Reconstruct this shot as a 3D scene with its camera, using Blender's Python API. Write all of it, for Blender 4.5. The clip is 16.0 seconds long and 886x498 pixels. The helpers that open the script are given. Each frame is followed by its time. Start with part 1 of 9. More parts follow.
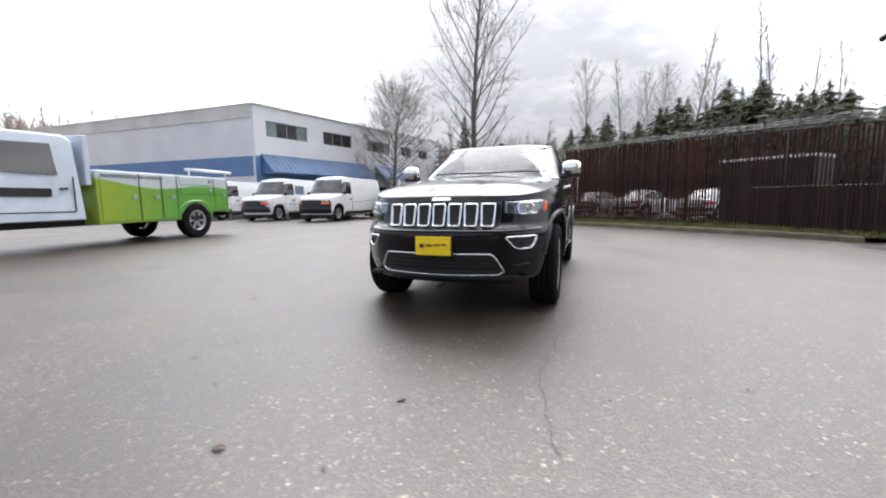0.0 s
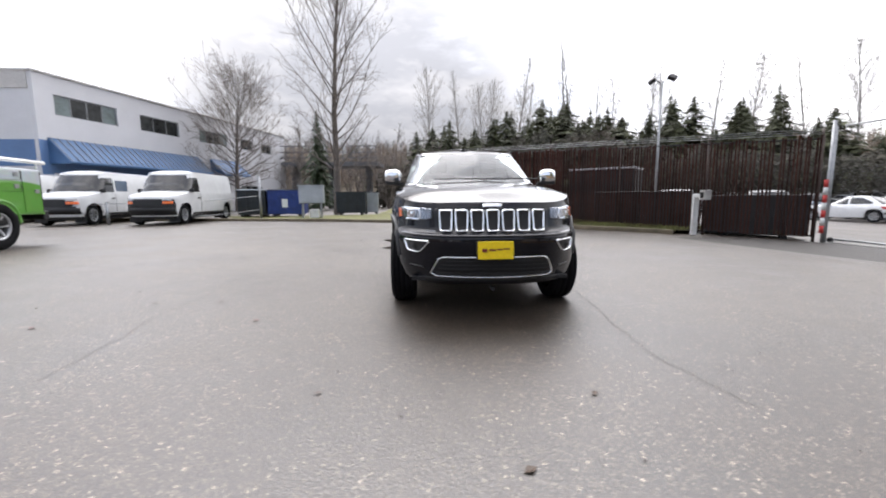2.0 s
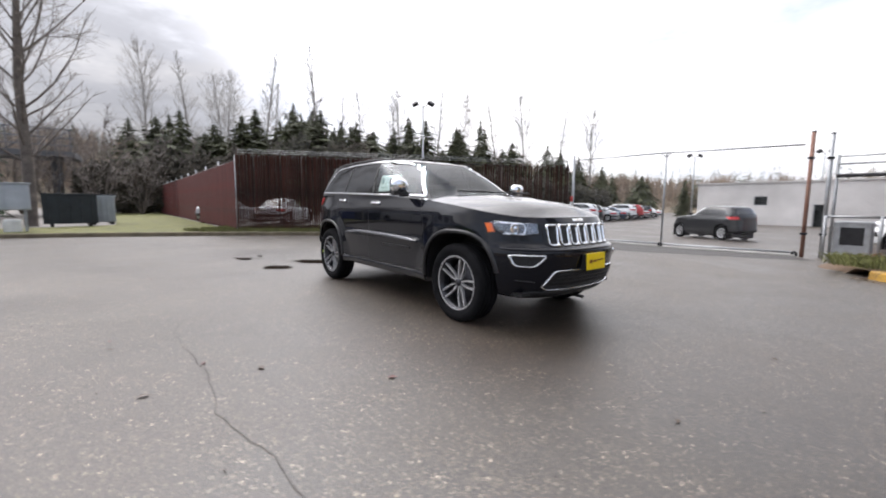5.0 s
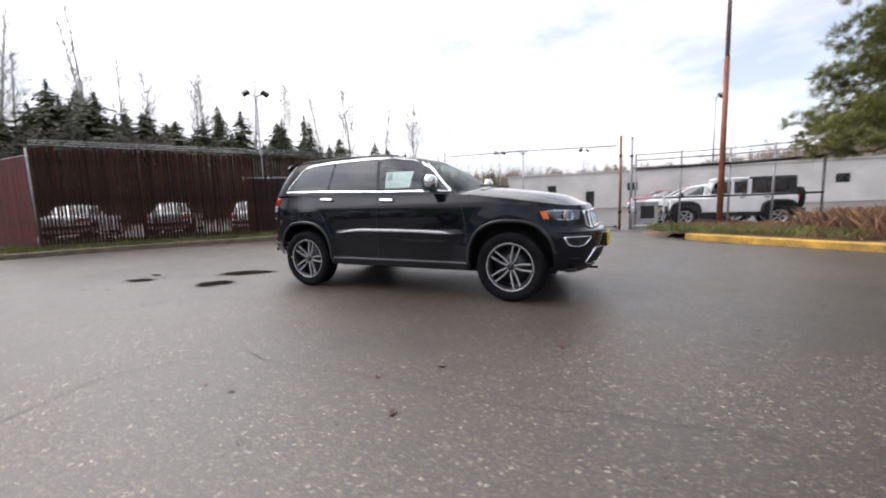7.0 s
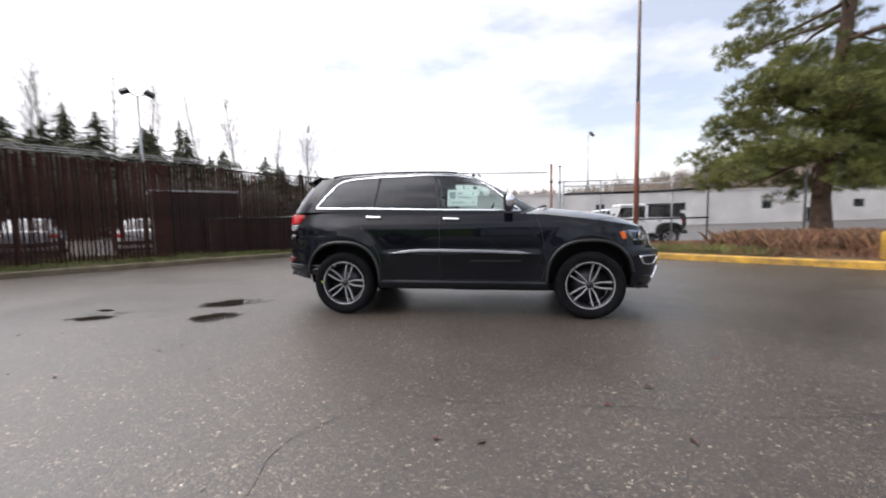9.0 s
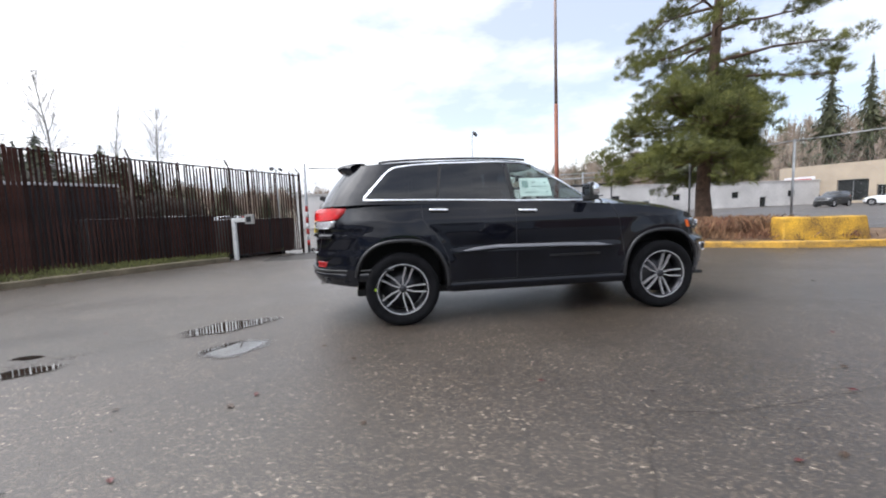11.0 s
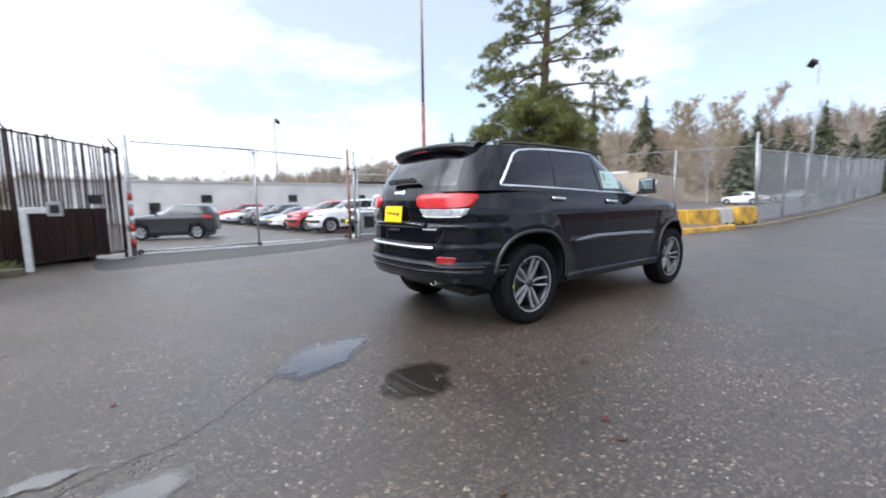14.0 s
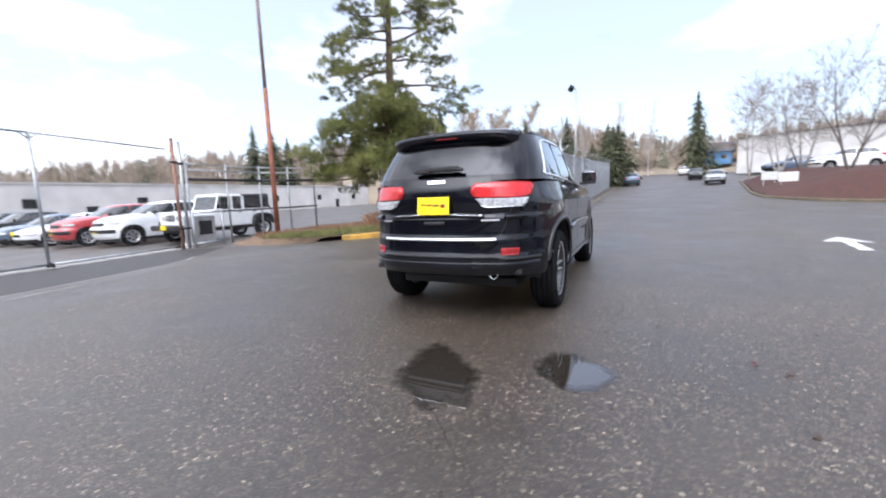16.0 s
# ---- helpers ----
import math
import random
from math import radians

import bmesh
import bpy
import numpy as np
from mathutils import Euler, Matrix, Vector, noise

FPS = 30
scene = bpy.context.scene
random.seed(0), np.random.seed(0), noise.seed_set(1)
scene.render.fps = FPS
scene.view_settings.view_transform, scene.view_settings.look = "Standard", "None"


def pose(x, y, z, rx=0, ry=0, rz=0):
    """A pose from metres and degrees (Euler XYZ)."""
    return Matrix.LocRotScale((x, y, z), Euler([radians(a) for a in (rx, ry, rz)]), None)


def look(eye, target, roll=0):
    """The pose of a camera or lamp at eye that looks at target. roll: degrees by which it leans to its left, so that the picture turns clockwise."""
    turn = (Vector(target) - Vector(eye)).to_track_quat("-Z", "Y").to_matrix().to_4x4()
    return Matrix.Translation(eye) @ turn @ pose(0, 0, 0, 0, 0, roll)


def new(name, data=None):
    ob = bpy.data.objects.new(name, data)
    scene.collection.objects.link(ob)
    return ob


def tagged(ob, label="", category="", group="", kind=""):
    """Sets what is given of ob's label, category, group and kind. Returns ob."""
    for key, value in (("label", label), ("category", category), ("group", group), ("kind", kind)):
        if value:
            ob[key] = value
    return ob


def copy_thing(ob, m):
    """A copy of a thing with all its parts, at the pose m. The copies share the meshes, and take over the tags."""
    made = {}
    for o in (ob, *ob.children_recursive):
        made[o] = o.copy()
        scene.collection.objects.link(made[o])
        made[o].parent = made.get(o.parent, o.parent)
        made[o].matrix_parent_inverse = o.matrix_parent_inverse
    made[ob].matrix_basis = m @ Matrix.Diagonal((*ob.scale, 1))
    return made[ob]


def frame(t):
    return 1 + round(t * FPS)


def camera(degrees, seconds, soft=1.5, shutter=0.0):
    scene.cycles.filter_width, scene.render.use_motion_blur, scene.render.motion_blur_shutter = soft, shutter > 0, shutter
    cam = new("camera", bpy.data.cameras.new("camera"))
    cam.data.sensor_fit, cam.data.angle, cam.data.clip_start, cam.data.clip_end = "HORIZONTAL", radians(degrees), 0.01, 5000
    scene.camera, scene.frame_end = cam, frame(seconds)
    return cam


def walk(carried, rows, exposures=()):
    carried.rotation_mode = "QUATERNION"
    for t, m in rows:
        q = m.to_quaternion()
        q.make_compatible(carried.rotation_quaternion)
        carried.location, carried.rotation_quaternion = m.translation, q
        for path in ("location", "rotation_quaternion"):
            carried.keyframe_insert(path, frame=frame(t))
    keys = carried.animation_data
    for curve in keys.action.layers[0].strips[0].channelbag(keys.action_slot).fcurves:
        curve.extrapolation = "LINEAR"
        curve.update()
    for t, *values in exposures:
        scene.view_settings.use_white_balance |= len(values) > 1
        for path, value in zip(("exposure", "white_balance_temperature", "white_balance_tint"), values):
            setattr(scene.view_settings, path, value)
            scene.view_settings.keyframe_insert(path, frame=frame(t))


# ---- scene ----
cam = camera(95.4, 16.0, soft=1.9, shutter=0.5)
PATH = [
    (0, (1.178, -5.422, 0.994), (0.505, -3.554, 0.756), -0.7),
    (0.5, (0.731, -5.58, 1.016), (0.197, -3.66, 0.845), 0.6),
    (1, (0.313, -5.667, 1.028), (-0.079, -3.716, 0.83), -0.1),
    (1.5, (-0.129, -5.721, 1.054), (-0.344, -3.745, 0.829), -0.3),
    (2, (-0.608, -5.739, 1.069), (-0.512, -3.757, 0.819), -0.3),
    (2.5, (-1.117, -5.664, 1.102), (-0.972, -3.686, 0.841), -0.3),
    (3, (-1.607, -5.526, 1.103), (-1.161, -3.592, 0.862), 0.6),
    (3.5, (-2.081, -5.289, 1.088), (-1.387, -3.438, 0.788), -0.7),
    (4, (-2.522, -5.045, 1.111), (-1.507, -3.334, 0.903), -0.3),
    (4.2, (-2.704, -4.933, 1.141), (-1.644, -3.253, 0.916), 0.2),
    (6.3, (-4.668, -3.364, 1.122), (-3.002, -2.284, 0.888), -1.4),
    (6.5, (-4.838, -3.209, 1.163), (-3.118, -2.23, 0.872), -1.0),
    (7, (-5.111, -2.703, 1.147), (-3.326, -1.835, 0.9), -2.0),
    (7.5, (-5.362, -2.219, 1.171), (-3.483, -1.562, 0.98), -1.6),
    (8, (-5.489, -1.677, 1.145), (-3.608, -1.043, 0.9), -3.6),
    (8.5, (-5.562, -1.135, 1.167), (-3.686, -0.458, 1.023), -1.9),
    (9, (-5.575, -0.61, 1.186), (-3.611, -0.268, 1.024), -1.1),
    (9.5, (-5.517, -0.07, 1.2), (-3.534, 0.117, 1.015), -0.3),
    (9.7, (-5.491, 0.166, 1.175), (-3.497, 0.203, 1.023), -1.7),
    (11.8, (-4.71, 2.418, 1.188), (-2.791, 1.886, 1.002), -0.9),
    (12, (-4.641, 2.629, 1.173), (-2.769, 1.937, 1.034), -1.7),
    (12.5, (-4.362, 3.122, 1.168), (-2.522, 2.364, 0.97), -2.8),
    (13, (-4.085, 3.627, 1.174), (-2.274, 2.8, 0.986), -1.0),
    (13.5, (-3.774, 4.044, 1.174), (-2.099, 2.972, 0.957), -0.7),
    (14, (-3.381, 4.426, 1.165), (-1.806, 3.215, 0.934), -0.7),
    (14.5, (-3.024, 4.797, 1.171), (-1.677, 3.343, 0.902), -1.2),
    (15, (-2.529, 5.095, 1.167), (-1.281, 3.554, 0.907), -3.7),
    (15.5, (-2.072, 5.359, 1.164), (-1.017, 3.669, 0.99), -2.2),
    (16, (-1.578, 5.559, 1.134), (-0.723, 3.77, 0.877), -2.1),
]
walk(cam, [(t, look(eye, target, roll)) for t, eye, target, roll in PATH],
     exposures=[(0, 0.16, 6400, 13), (2, 0.12, 6450, 14), (3, 0.08, 6450, 14), (4.2, 0.02, 6450, 14), (6.3, -0.16, 6450, 14), (9.7, -0.16, 6450, 14), (11.8, 0.10, 6050, 11), (14, 0.09, 5950, 11), (16, 0.29, 6000, 14)])

# ---- world and sun: broken overcast, sun veiled behind the far side of the lot ----
SUN_AZ, SUN_EL = radians(-9), radians(46)
world = bpy.data.worlds.new("sky")
scene.world = world
world.use_nodes = True
wt = world.node_tree
wt.nodes.clear()


def wnode(kind, **kw):
    n = wt.nodes.new(kind)
    for k, v in kw.items():
        n.inputs[k].default_value = v
    return n


sky = wnode("ShaderNodeTexSky")
sky.sky_type, sky.sun_disc = "NISHITA", False
sky.sun_elevation, sky.sun_rotation = SUN_EL, SUN_AZ
sky_bg = wnode("ShaderNodeBackground", Strength=0.20)
wt.links.new(sky.outputs[0], sky_bg.inputs[0])
coord = wnode("ShaderNodeTexCoord")
stretch = wnode("ShaderNodeMapping")
stretch.inputs["Scale"].default_value = (1.0, 1.0, 2.6)
stretch.inputs["Location"].default_value = (0.35, 0.1, 0.0)
wt.links.new(coord.outputs["Generated"], stretch.inputs[0])
cloud = wnode("ShaderNodeTexNoise", Scale=2.1, Detail=6.0, Roughness=0.55)
wt.links.new(stretch.outputs[0], cloud.inputs[0])
# thinner cloud towards -y, darker cloud towards -x +y
axis = wnode("ShaderNodeSeparateXYZ")
wt.links.new(coord.outputs["Generated"], axis.inputs[0])


def biased(src, axis_out, k):
    n = wnode("ShaderNodeMath")
    n.operation = "MULTIPLY_ADD"
    n.inputs[1].default_value = k
    wt.links.new(axis.outputs[axis_out], n.inputs[0])
    wt.links.new(src, n.inputs[2])
    return n.outputs[0]


cover = wnode("ShaderNodeMapRange")
cover.inputs[1].default_value, cover.inputs[2].default_value = 0.36, 0.58
cover.inputs[3].default_value = 0.36
wt.links.new(biased(biased(cloud.outputs[0], 1, 0.19), 0, 0.03), cover.inputs[0])
shade = wnode("ShaderNodeTexNoise", Scale=3.4, Detail=5.0, Roughness=0.6)
wt.links.new(stretch.outputs[0], shade.inputs[0])
tone = wnode("ShaderNodeValToRGB")
tone.color_ramp.elements[0].position, tone.color_ramp.elements[1].position = 0.34, 0.60
tone.color_ramp.elements[0].color = (0.60, 0.62, 0.66, 1)
tone.color_ramp.elements[1].color = (1.0, 1.0, 1.0, 1)
wt.links.new(biased(biased(biased(shade.outputs[0], 0, 0.09), 2, 0.24), 1, -0.18), tone.inputs[0])
cloud_bg = wnode("ShaderNodeBackground")
wt.links.new(tone.outputs[0], cloud_bg.inputs[0])
# the veiled sun brightens the cloud around it
toward = wnode("ShaderNodeVectorMath")
toward.operation = "DOT_PRODUCT"
toward.inputs[1].default_value = (math.sin(SUN_AZ) * math.cos(SUN_EL), math.cos(SUN_AZ) * math.cos(SUN_EL), math.sin(SUN_EL))
wt.links.new(coord.outputs["Generated"], toward.inputs[0])
glow = wnode("ShaderNodeMapRange")
glow.interpolation_type = "SMOOTHSTEP"
glow.inputs[1].default_value, glow.inputs[2].default_value, glow.inputs[3].default_value, glow.inputs[4].default_value = 0.60, 1.0, 0.0, 5.0
wt.links.new(toward.outputs["Value"], glow.inputs[0])
side = wnode("ShaderNodeMapRange")
side.inputs[1].default_value, side.inputs[2].default_value, side.inputs[3].default_value, side.inputs[4].default_value = -0.5, 0.6, 1.25, 1.9
wt.links.new(toward.outputs["Value"], side.inputs[0])
total = wnode("ShaderNodeMath")
total.operation = "ADD"
wt.links.new(glow.outputs[0], total.inputs[0])
wt.links.new(side.outputs[0], total.inputs[1])
# a darker bank of rain cloud lies low over the office side
BANK_AZ, BANK_EL = radians(-7), radians(13)
low_bank = wnode("ShaderNodeVectorMath")
low_bank.operation = "DOT_PRODUCT"
low_bank.inputs[1].default_value = (math.sin(BANK_AZ) * math.cos(BANK_EL), math.cos(BANK_AZ) * math.cos(BANK_EL), math.sin(BANK_EL))
wt.links.new(coord.outputs["Generated"], low_bank.inputs[0])
ragged = wnode("ShaderNodeMath")
ragged.operation = "MULTIPLY_ADD"
ragged.inputs[1].default_value = 0.16
wt.links.new(shade.outputs[0], ragged.inputs[0])
wt.links.new(low_bank.outputs["Value"], ragged.inputs[2])
bank = wnode("ShaderNodeMapRange")
bank.interpolation_type = "SMOOTHSTEP"
bank.inputs[1].default_value, bank.inputs[2].default_value, bank.inputs[3].default_value, bank.inputs[4].default_value = 0.915, 1.055, 1.0, 0.2
wt.links.new(ragged.outputs[0], bank.inputs[0])
dimmed = wnode("ShaderNodeMath")
dimmed.operation = "MULTIPLY"
wt.links.new(total.outputs[0], dimmed.inputs[0])
wt.links.new(bank.outputs[0], dimmed.inputs[1])
wt.links.new(dimmed.outputs[0], cloud_bg.inputs[1])
both = wnode("ShaderNodeMixShader")
wt.links.new(cover.outputs[0], both.inputs[0])
wt.links.new(sky_bg.outputs[0], both.inputs[1])
wt.links.new(cloud_bg.outputs[0], both.inputs[2])
wout = wnode("ShaderNodeOutputWorld")
wt.links.new(both.outputs[0], wout.inputs[0])

sun_data = bpy.data.lights.new("sun", "SUN")
sun_data.energy, sun_data.angle, sun_data.color = 0.6, radians(30), (1.0, 0.96, 0.9)
sun = new("sun", sun_data)
sun.matrix_world = look((0, 0, 50), (0 - 50 * math.sin(SUN_AZ), 0 - 50 * math.cos(SUN_AZ), 50 - 50 * math.tan(SUN_EL)))

# ---- materials ----
def mat(name, color, rough=0.5, metal=0.0, var=0.12, scale=8.0, fine=90.0, bump=0.15, coat=0.0, spec=0.5, var_color=None, by_object=0.0, by_island=0.0):
    """A surface with two scales of colour and gloss variation and a fine relief."""
    m = bpy.data.materials.new(name)
    m.use_nodes = True
    nt = m.node_tree
    b = nt.nodes["Principled BSDF"]
    b.inputs["Metallic"].default_value = metal
    b.inputs["Coat Weight"].default_value = coat
    b.inputs["Coat Roughness"].default_value = 0.03
    b.inputs["Specular IOR Level"].default_value = spec
    tc = nt.nodes.new("ShaderNodeTexCoord")
    n1 = nt.nodes.new("ShaderNodeTexNoise")
    n1.inputs["Scale"].default_value, n1.inputs["Detail"].default_value = scale, 5
    n2 = nt.nodes.new("ShaderNodeTexNoise")
    n2.inputs["Scale"].default_value, n2.inputs["Detail"].default_value = fine, 3
    for n in (n1, n2):
        nt.links.new(tc.outputs["Object"], n.inputs["Vector"])
    mx = nt.nodes.new("ShaderNodeMath")
    mx.operation = "MULTIPLY_ADD"
    mx.inputs[1].default_value, mx.inputs[2].default_value = 0.45, 0.0
    nt.links.new(n2.outputs[0], mx.inputs[0])
    sm = nt.nodes.new("ShaderNodeMath")
    sm.operation = "MULTIPLY_ADD"
    sm.inputs[1].default_value = 0.55
    nt.links.new(n1.outputs[0], sm.inputs[0])
    nt.links.new(mx.outputs[0], sm.inputs[2])
    ramp = nt.nodes.new("ShaderNodeValToRGB")
    lo = var_color or tuple(c * (1 - 2 * var) for c in color)
    hi = tuple(min(1.0, c * (1 + 2 * var)) for c in color)
    e = ramp.color_ramp.elements
    e[0].position, e[1].position = 0.34, 0.66
    e[0].color, e[1].color = (*lo, 1), (*hi, 1)
    nt.links.new(sm.outputs[0], ramp.inputs[0])
    last = ramp.outputs[0]
    if by_object or by_island:
        hs = nt.nodes.new("ShaderNodeHueSaturation")
        if by_object:
            info = nt.nodes.new("ShaderNodeObjectInfo").outputs["Random"]
        else:
            info = nt.nodes.new("ShaderNodeNewGeometry").outputs["Random Per Island"]
        mr = nt.nodes.new("ShaderNodeMapRange")
        k = by_object or by_island
        mr.inputs[3].default_value, mr.inputs[4].default_value = 1 - k, 1 + k
        nt.links.new(info, mr.inputs[0])
        nt.links.new(mr.outputs[0], hs.inputs["Value"])
        nt.links.new(last, hs.inputs["Color"])
        last = hs.outputs[0]
    nt.links.new(last, b.inputs["Base Color"])
    rr = nt.nodes.new("ShaderNodeMapRange")
    rr.inputs[3].default_value, rr.inputs[4].default_value = max(0.02, rough * 0.8), min(1, rough * 1.2)
    nt.links.new(n1.outputs[0], rr.inputs[0])
    nt.links.new(rr.outputs[0], b.inputs["Roughness"])
    if bump:
        bp = nt.nodes.new("ShaderNodeBump")
        bp.inputs["Strength"].default_value, bp.inputs["Distance"].default_value = bump, 0.01
        nt.links.new(n2.outputs[0], bp.inputs["Height"])
        nt.links.new(bp.outputs[0], b.inputs["Normal"])
    return m


def glass_mat(name, tint, clear, gloss=1.0, edge=0.9):
    """A window pane: a tinted see-through part under a mirror-like gloss."""
    m = bpy.data.materials.new(name)
    m.use_nodes = True
    nt = m.node_tree
    nt.nodes.clear()
    out = nt.nodes.new("ShaderNodeOutputMaterial")
    tr = nt.nodes.new("ShaderNodeBsdfTransparent")
    tr.inputs[0].default_value = (*[t * clear for t in tint], 1)
    gl = nt.nodes.new("ShaderNodeBsdfGlossy")
    gl.inputs["Roughness"].default_value = 0.02
    gl.inputs[0].default_value = (0.95, 0.97, 1, 1)
    face = nt.nodes.new("ShaderNodeLayerWeight")
    face.inputs[0].default_value = 0.5
    power = nt.nodes.new("ShaderNodeMath")
    power.operation = "POWER"
    power.inputs[1].default_value = 4.0
    nt.links.new(face.outputs["Facing"], power.inputs[0])
    add = nt.nodes.new("ShaderNodeMath")
    add.operation = "MULTIPLY_ADD"
    add.use_clamp = True
    add.inputs[1].default_value, add.inputs[2].default_value = edge, 0.045 * gloss
    mx = nt.nodes.new("ShaderNodeMixShader")
    nt.links.new(power.outputs[0], add.inputs[0])
    nt.links.new(add.outputs[0], mx.inputs[0])
    nt.links.new(tr.outputs[0], mx.inputs[1])
    nt.links.new(gl.outputs[0], mx.inputs[2])
    nt.links.new(mx.outputs[0], out.inputs[0])
    return m


def plain(name, color, rough=0.4, metal=0.0, coat=0.0, emit=0.0):
    m = bpy.data.materials.new(name)
    m.use_nodes = True
    b = m.node_tree.nodes["Principled BSDF"]
    b.inputs["Base Color"].default_value = (*color, 1)
    b.inputs["Roughness"].default_value, b.inputs["Metallic"].default_value = rough, metal
    b.inputs["Coat Weight"].default_value = coat
    if emit:
        b.inputs["Emission Color"].default_value = (*color, 1)
        b.inputs["Emission Strength"].default_value = emit
    return m


PAINT_BLACK = mat("black metallic paint", (0.0045, 0.005, 0.008), 0.3, 0.0, 0.25, 3, 1500, 0.0, coat=1.0, spec=0.02)
PAINT_BLACK.node_tree.nodes["Principled BSDF"].inputs["Coat IOR"].default_value = 1.4
CLADDING = mat("dark grey plastic", (0.009, 0.009, 0.010), 0.5, 0, 0.2, 6, 400, 0.1)
LIP = mat("satin arch trim", (0.018, 0.018, 0.019), 0.36, 0, 0.15, 6, 400, 0.05)
# paler than the body, to carry the sky's reflection along the door moulding
MOULD_GLEAM = mat("satin grey moulding gleam", (0.20, 0.20, 0.21), 0.25, 0.7, 0.1, 6, 400, 0.03)
RUBBER = mat("tyre rubber", (0.009, 0.009, 0.010), 0.8, 0, 0.3, 10, 200, 0.2, spec=0.08)
ALLOY = mat("machined alloy", (0.58, 0.58, 0.59), 0.3, 0.6, 0.08, 20, 600, 0.03)
ALLOY_DARK = mat("grey alloy", (0.055, 0.055, 0.06), 0.35, 0.8, 0.1, 20, 600, 0.03)
CHROME = mat("chrome", (0.86, 0.87, 0.89), 0.07, 1.0, 0.03, 10, 300, 0.0)
BLACK_IN = mat("dark cabin lining", (0.02, 0.02, 0.022), 0.75, 0, 0.2, 8, 300, 0.1)
SEAT = mat("dark seat leather", (0.035, 0.033, 0.032), 0.5, 0, 0.2, 8, 200, 0.1)
GRILLE_DARK = mat("black grille mesh", (0.008, 0.008, 0.009), 0.5, 0, 0.3, 60, 300, 0.6)
GLASS_TINT = glass_mat("privacy glass", (0.75, 0.85, 1.0), 0.03, 1.2)
GLASS_CLEAR = glass_mat("clear glass", (0.85, 0.97, 0.93), 0.85)
GLASS_SCREEN = glass_mat("windscreen glass", (0.85, 0.97, 0.95), 0.36, 0.5, 0.36)
LENS = glass_mat("lamp lens", (0.95, 0.97, 1.0), 0.92)
LAMP_BOWL = mat("lamp reflector", (0.22, 0.23, 0.25), 0.16, 1.0, 0.15, 30, 60, 0.2)
AMBER = plain("amber lens", (0.9, 0.16, 0.02), 0.12, coat=1)
RED_LENS = mat("red lamp lens", (0.48, 0.008, 0.010), 0.2, 0, 0.2, 14, 120, 0.05, coat=0.4)
REFLECTOR_RED = mat("dark red reflector", (0.30, 0.006, 0.008), 0.25, 0, 0.2, 14, 160, 0.2, coat=0.6)
CLEAR_LENS = mat("clear lamp lens", (0.55, 0.55, 0.56), 0.12, 0.3, 0.25, 20, 80, 0.2, coat=1)
PLATE_YELLOW = mat("yellow plate card", (0.86, 0.62, 0.0), 0.45, 0, 0.05, 20, 90, 0.03)
PLATE_INK = plain("dark red ink", (0.16, 0.02, 0.01), 0.6)
PAPER = mat("white paper", (0.78, 0.80, 0.78), 0.7, 0, 0.04, 20, 90, 0.02)
INK = plain("grey print", (0.30, 0.38, 0.36), 0.7)
BADGE = plain("silver lettering bar", (0.5, 0.5, 0.52), 0.3, 0.8)

# ---- mesh helpers ----
def raw(name, verts, faces, material, parent=None, smooth=False, label=""):
    me = bpy.data.meshes.new(name)
    me.from_pydata([tuple(map(float, v)) for v in verts], [], faces)
    me.validate()
    if smooth:
        me.polygons.foreach_set("use_smooth", [True] * len(me.polygons))
    me.materials.append(material)
    ob = new(name, me)
    ob.parent = parent
    if label:
        ob["label"] = label
    return ob


def part(name, bm, material, parent=None, label="", smooth=False):
    me = bpy.data.meshes.new(name)
    bm.to_mesh(me)
    bm.free()
    if smooth:
        me.polygons.foreach_set("use_smooth", [True] * len(me.polygons))
    me.materials.append(material)
    ob = new(name, me)
    ob.parent = parent
    if label:
        ob["label"] = label
    return ob


def thing(name, m, label, category, group="", kind=""):
    ob = new(name)
    ob.matrix_world = m
    return tagged(ob, label, category, group, kind)


def add_box(bm, x0, y0, z0, x1, y1, z1, bevel=0.0, m=None):
    g = bmesh.ops.create_cube(bm, size=1)
    vs = g["verts"]
    bmesh.ops.transform(bm, matrix=Matrix.Translation(((x0 + x1) / 2, (y0 + y1) / 2, (z0 + z1) / 2)) @ Matrix.Diagonal((abs(x1 - x0), abs(y1 - y0), abs(z1 - z0), 1)), verts=vs)
    if bevel:
        es = list({e for v in vs for e in v.link_edges})
        r = bmesh.ops.bevel(bm, geom=es, offset=bevel, segments=2, affect="EDGES", profile=0.5)
        vs = list({v for f in r["faces"] for v in f.verts} | {v for v in vs if v.is_valid})
    if m is not None:
        bmesh.ops.transform(bm, matrix=m, verts=[v for v in vs if v.is_valid])
    return bm


def boxes(*rows, bevel=0.0):
    bm = bmesh.new()
    for r in rows:
        add_box(bm, *r, bevel=bevel)
    return bm


def add_cyl(bm, p0, p1, r0, r1=None, n=10, caps=True):
    """A tapered tube between two points."""
    p0, p1 = Vector(p0), Vector(p1)
    r1 = r0 if r1 is None else r1
    q = (p1 - p0).to_track_quat("Z", "Y")
    rings = []
    for p, r in ((p0, r0), (p1, r1)):
        rings.append([bm.verts.new(p + q @ Vector((r * math.cos(2 * math.pi * k / n), r * math.sin(2 * math.pi * k / n), 0))) for k in range(n)])
    for k in range(n):
        f = bm.faces.new((rings[0][k], rings[0][(k + 1) % n], rings[1][(k + 1) % n], rings[1][k]))
        f.smooth = True
    if caps:
        bm.faces.new(rings[0][::-1])
        bm.faces.new(rings[1])
    return bm


def cyls(*rows, n=10):
    bm = bmesh.new()
    for r in rows:
        add_cyl(bm, *r, n=n)
    return bm


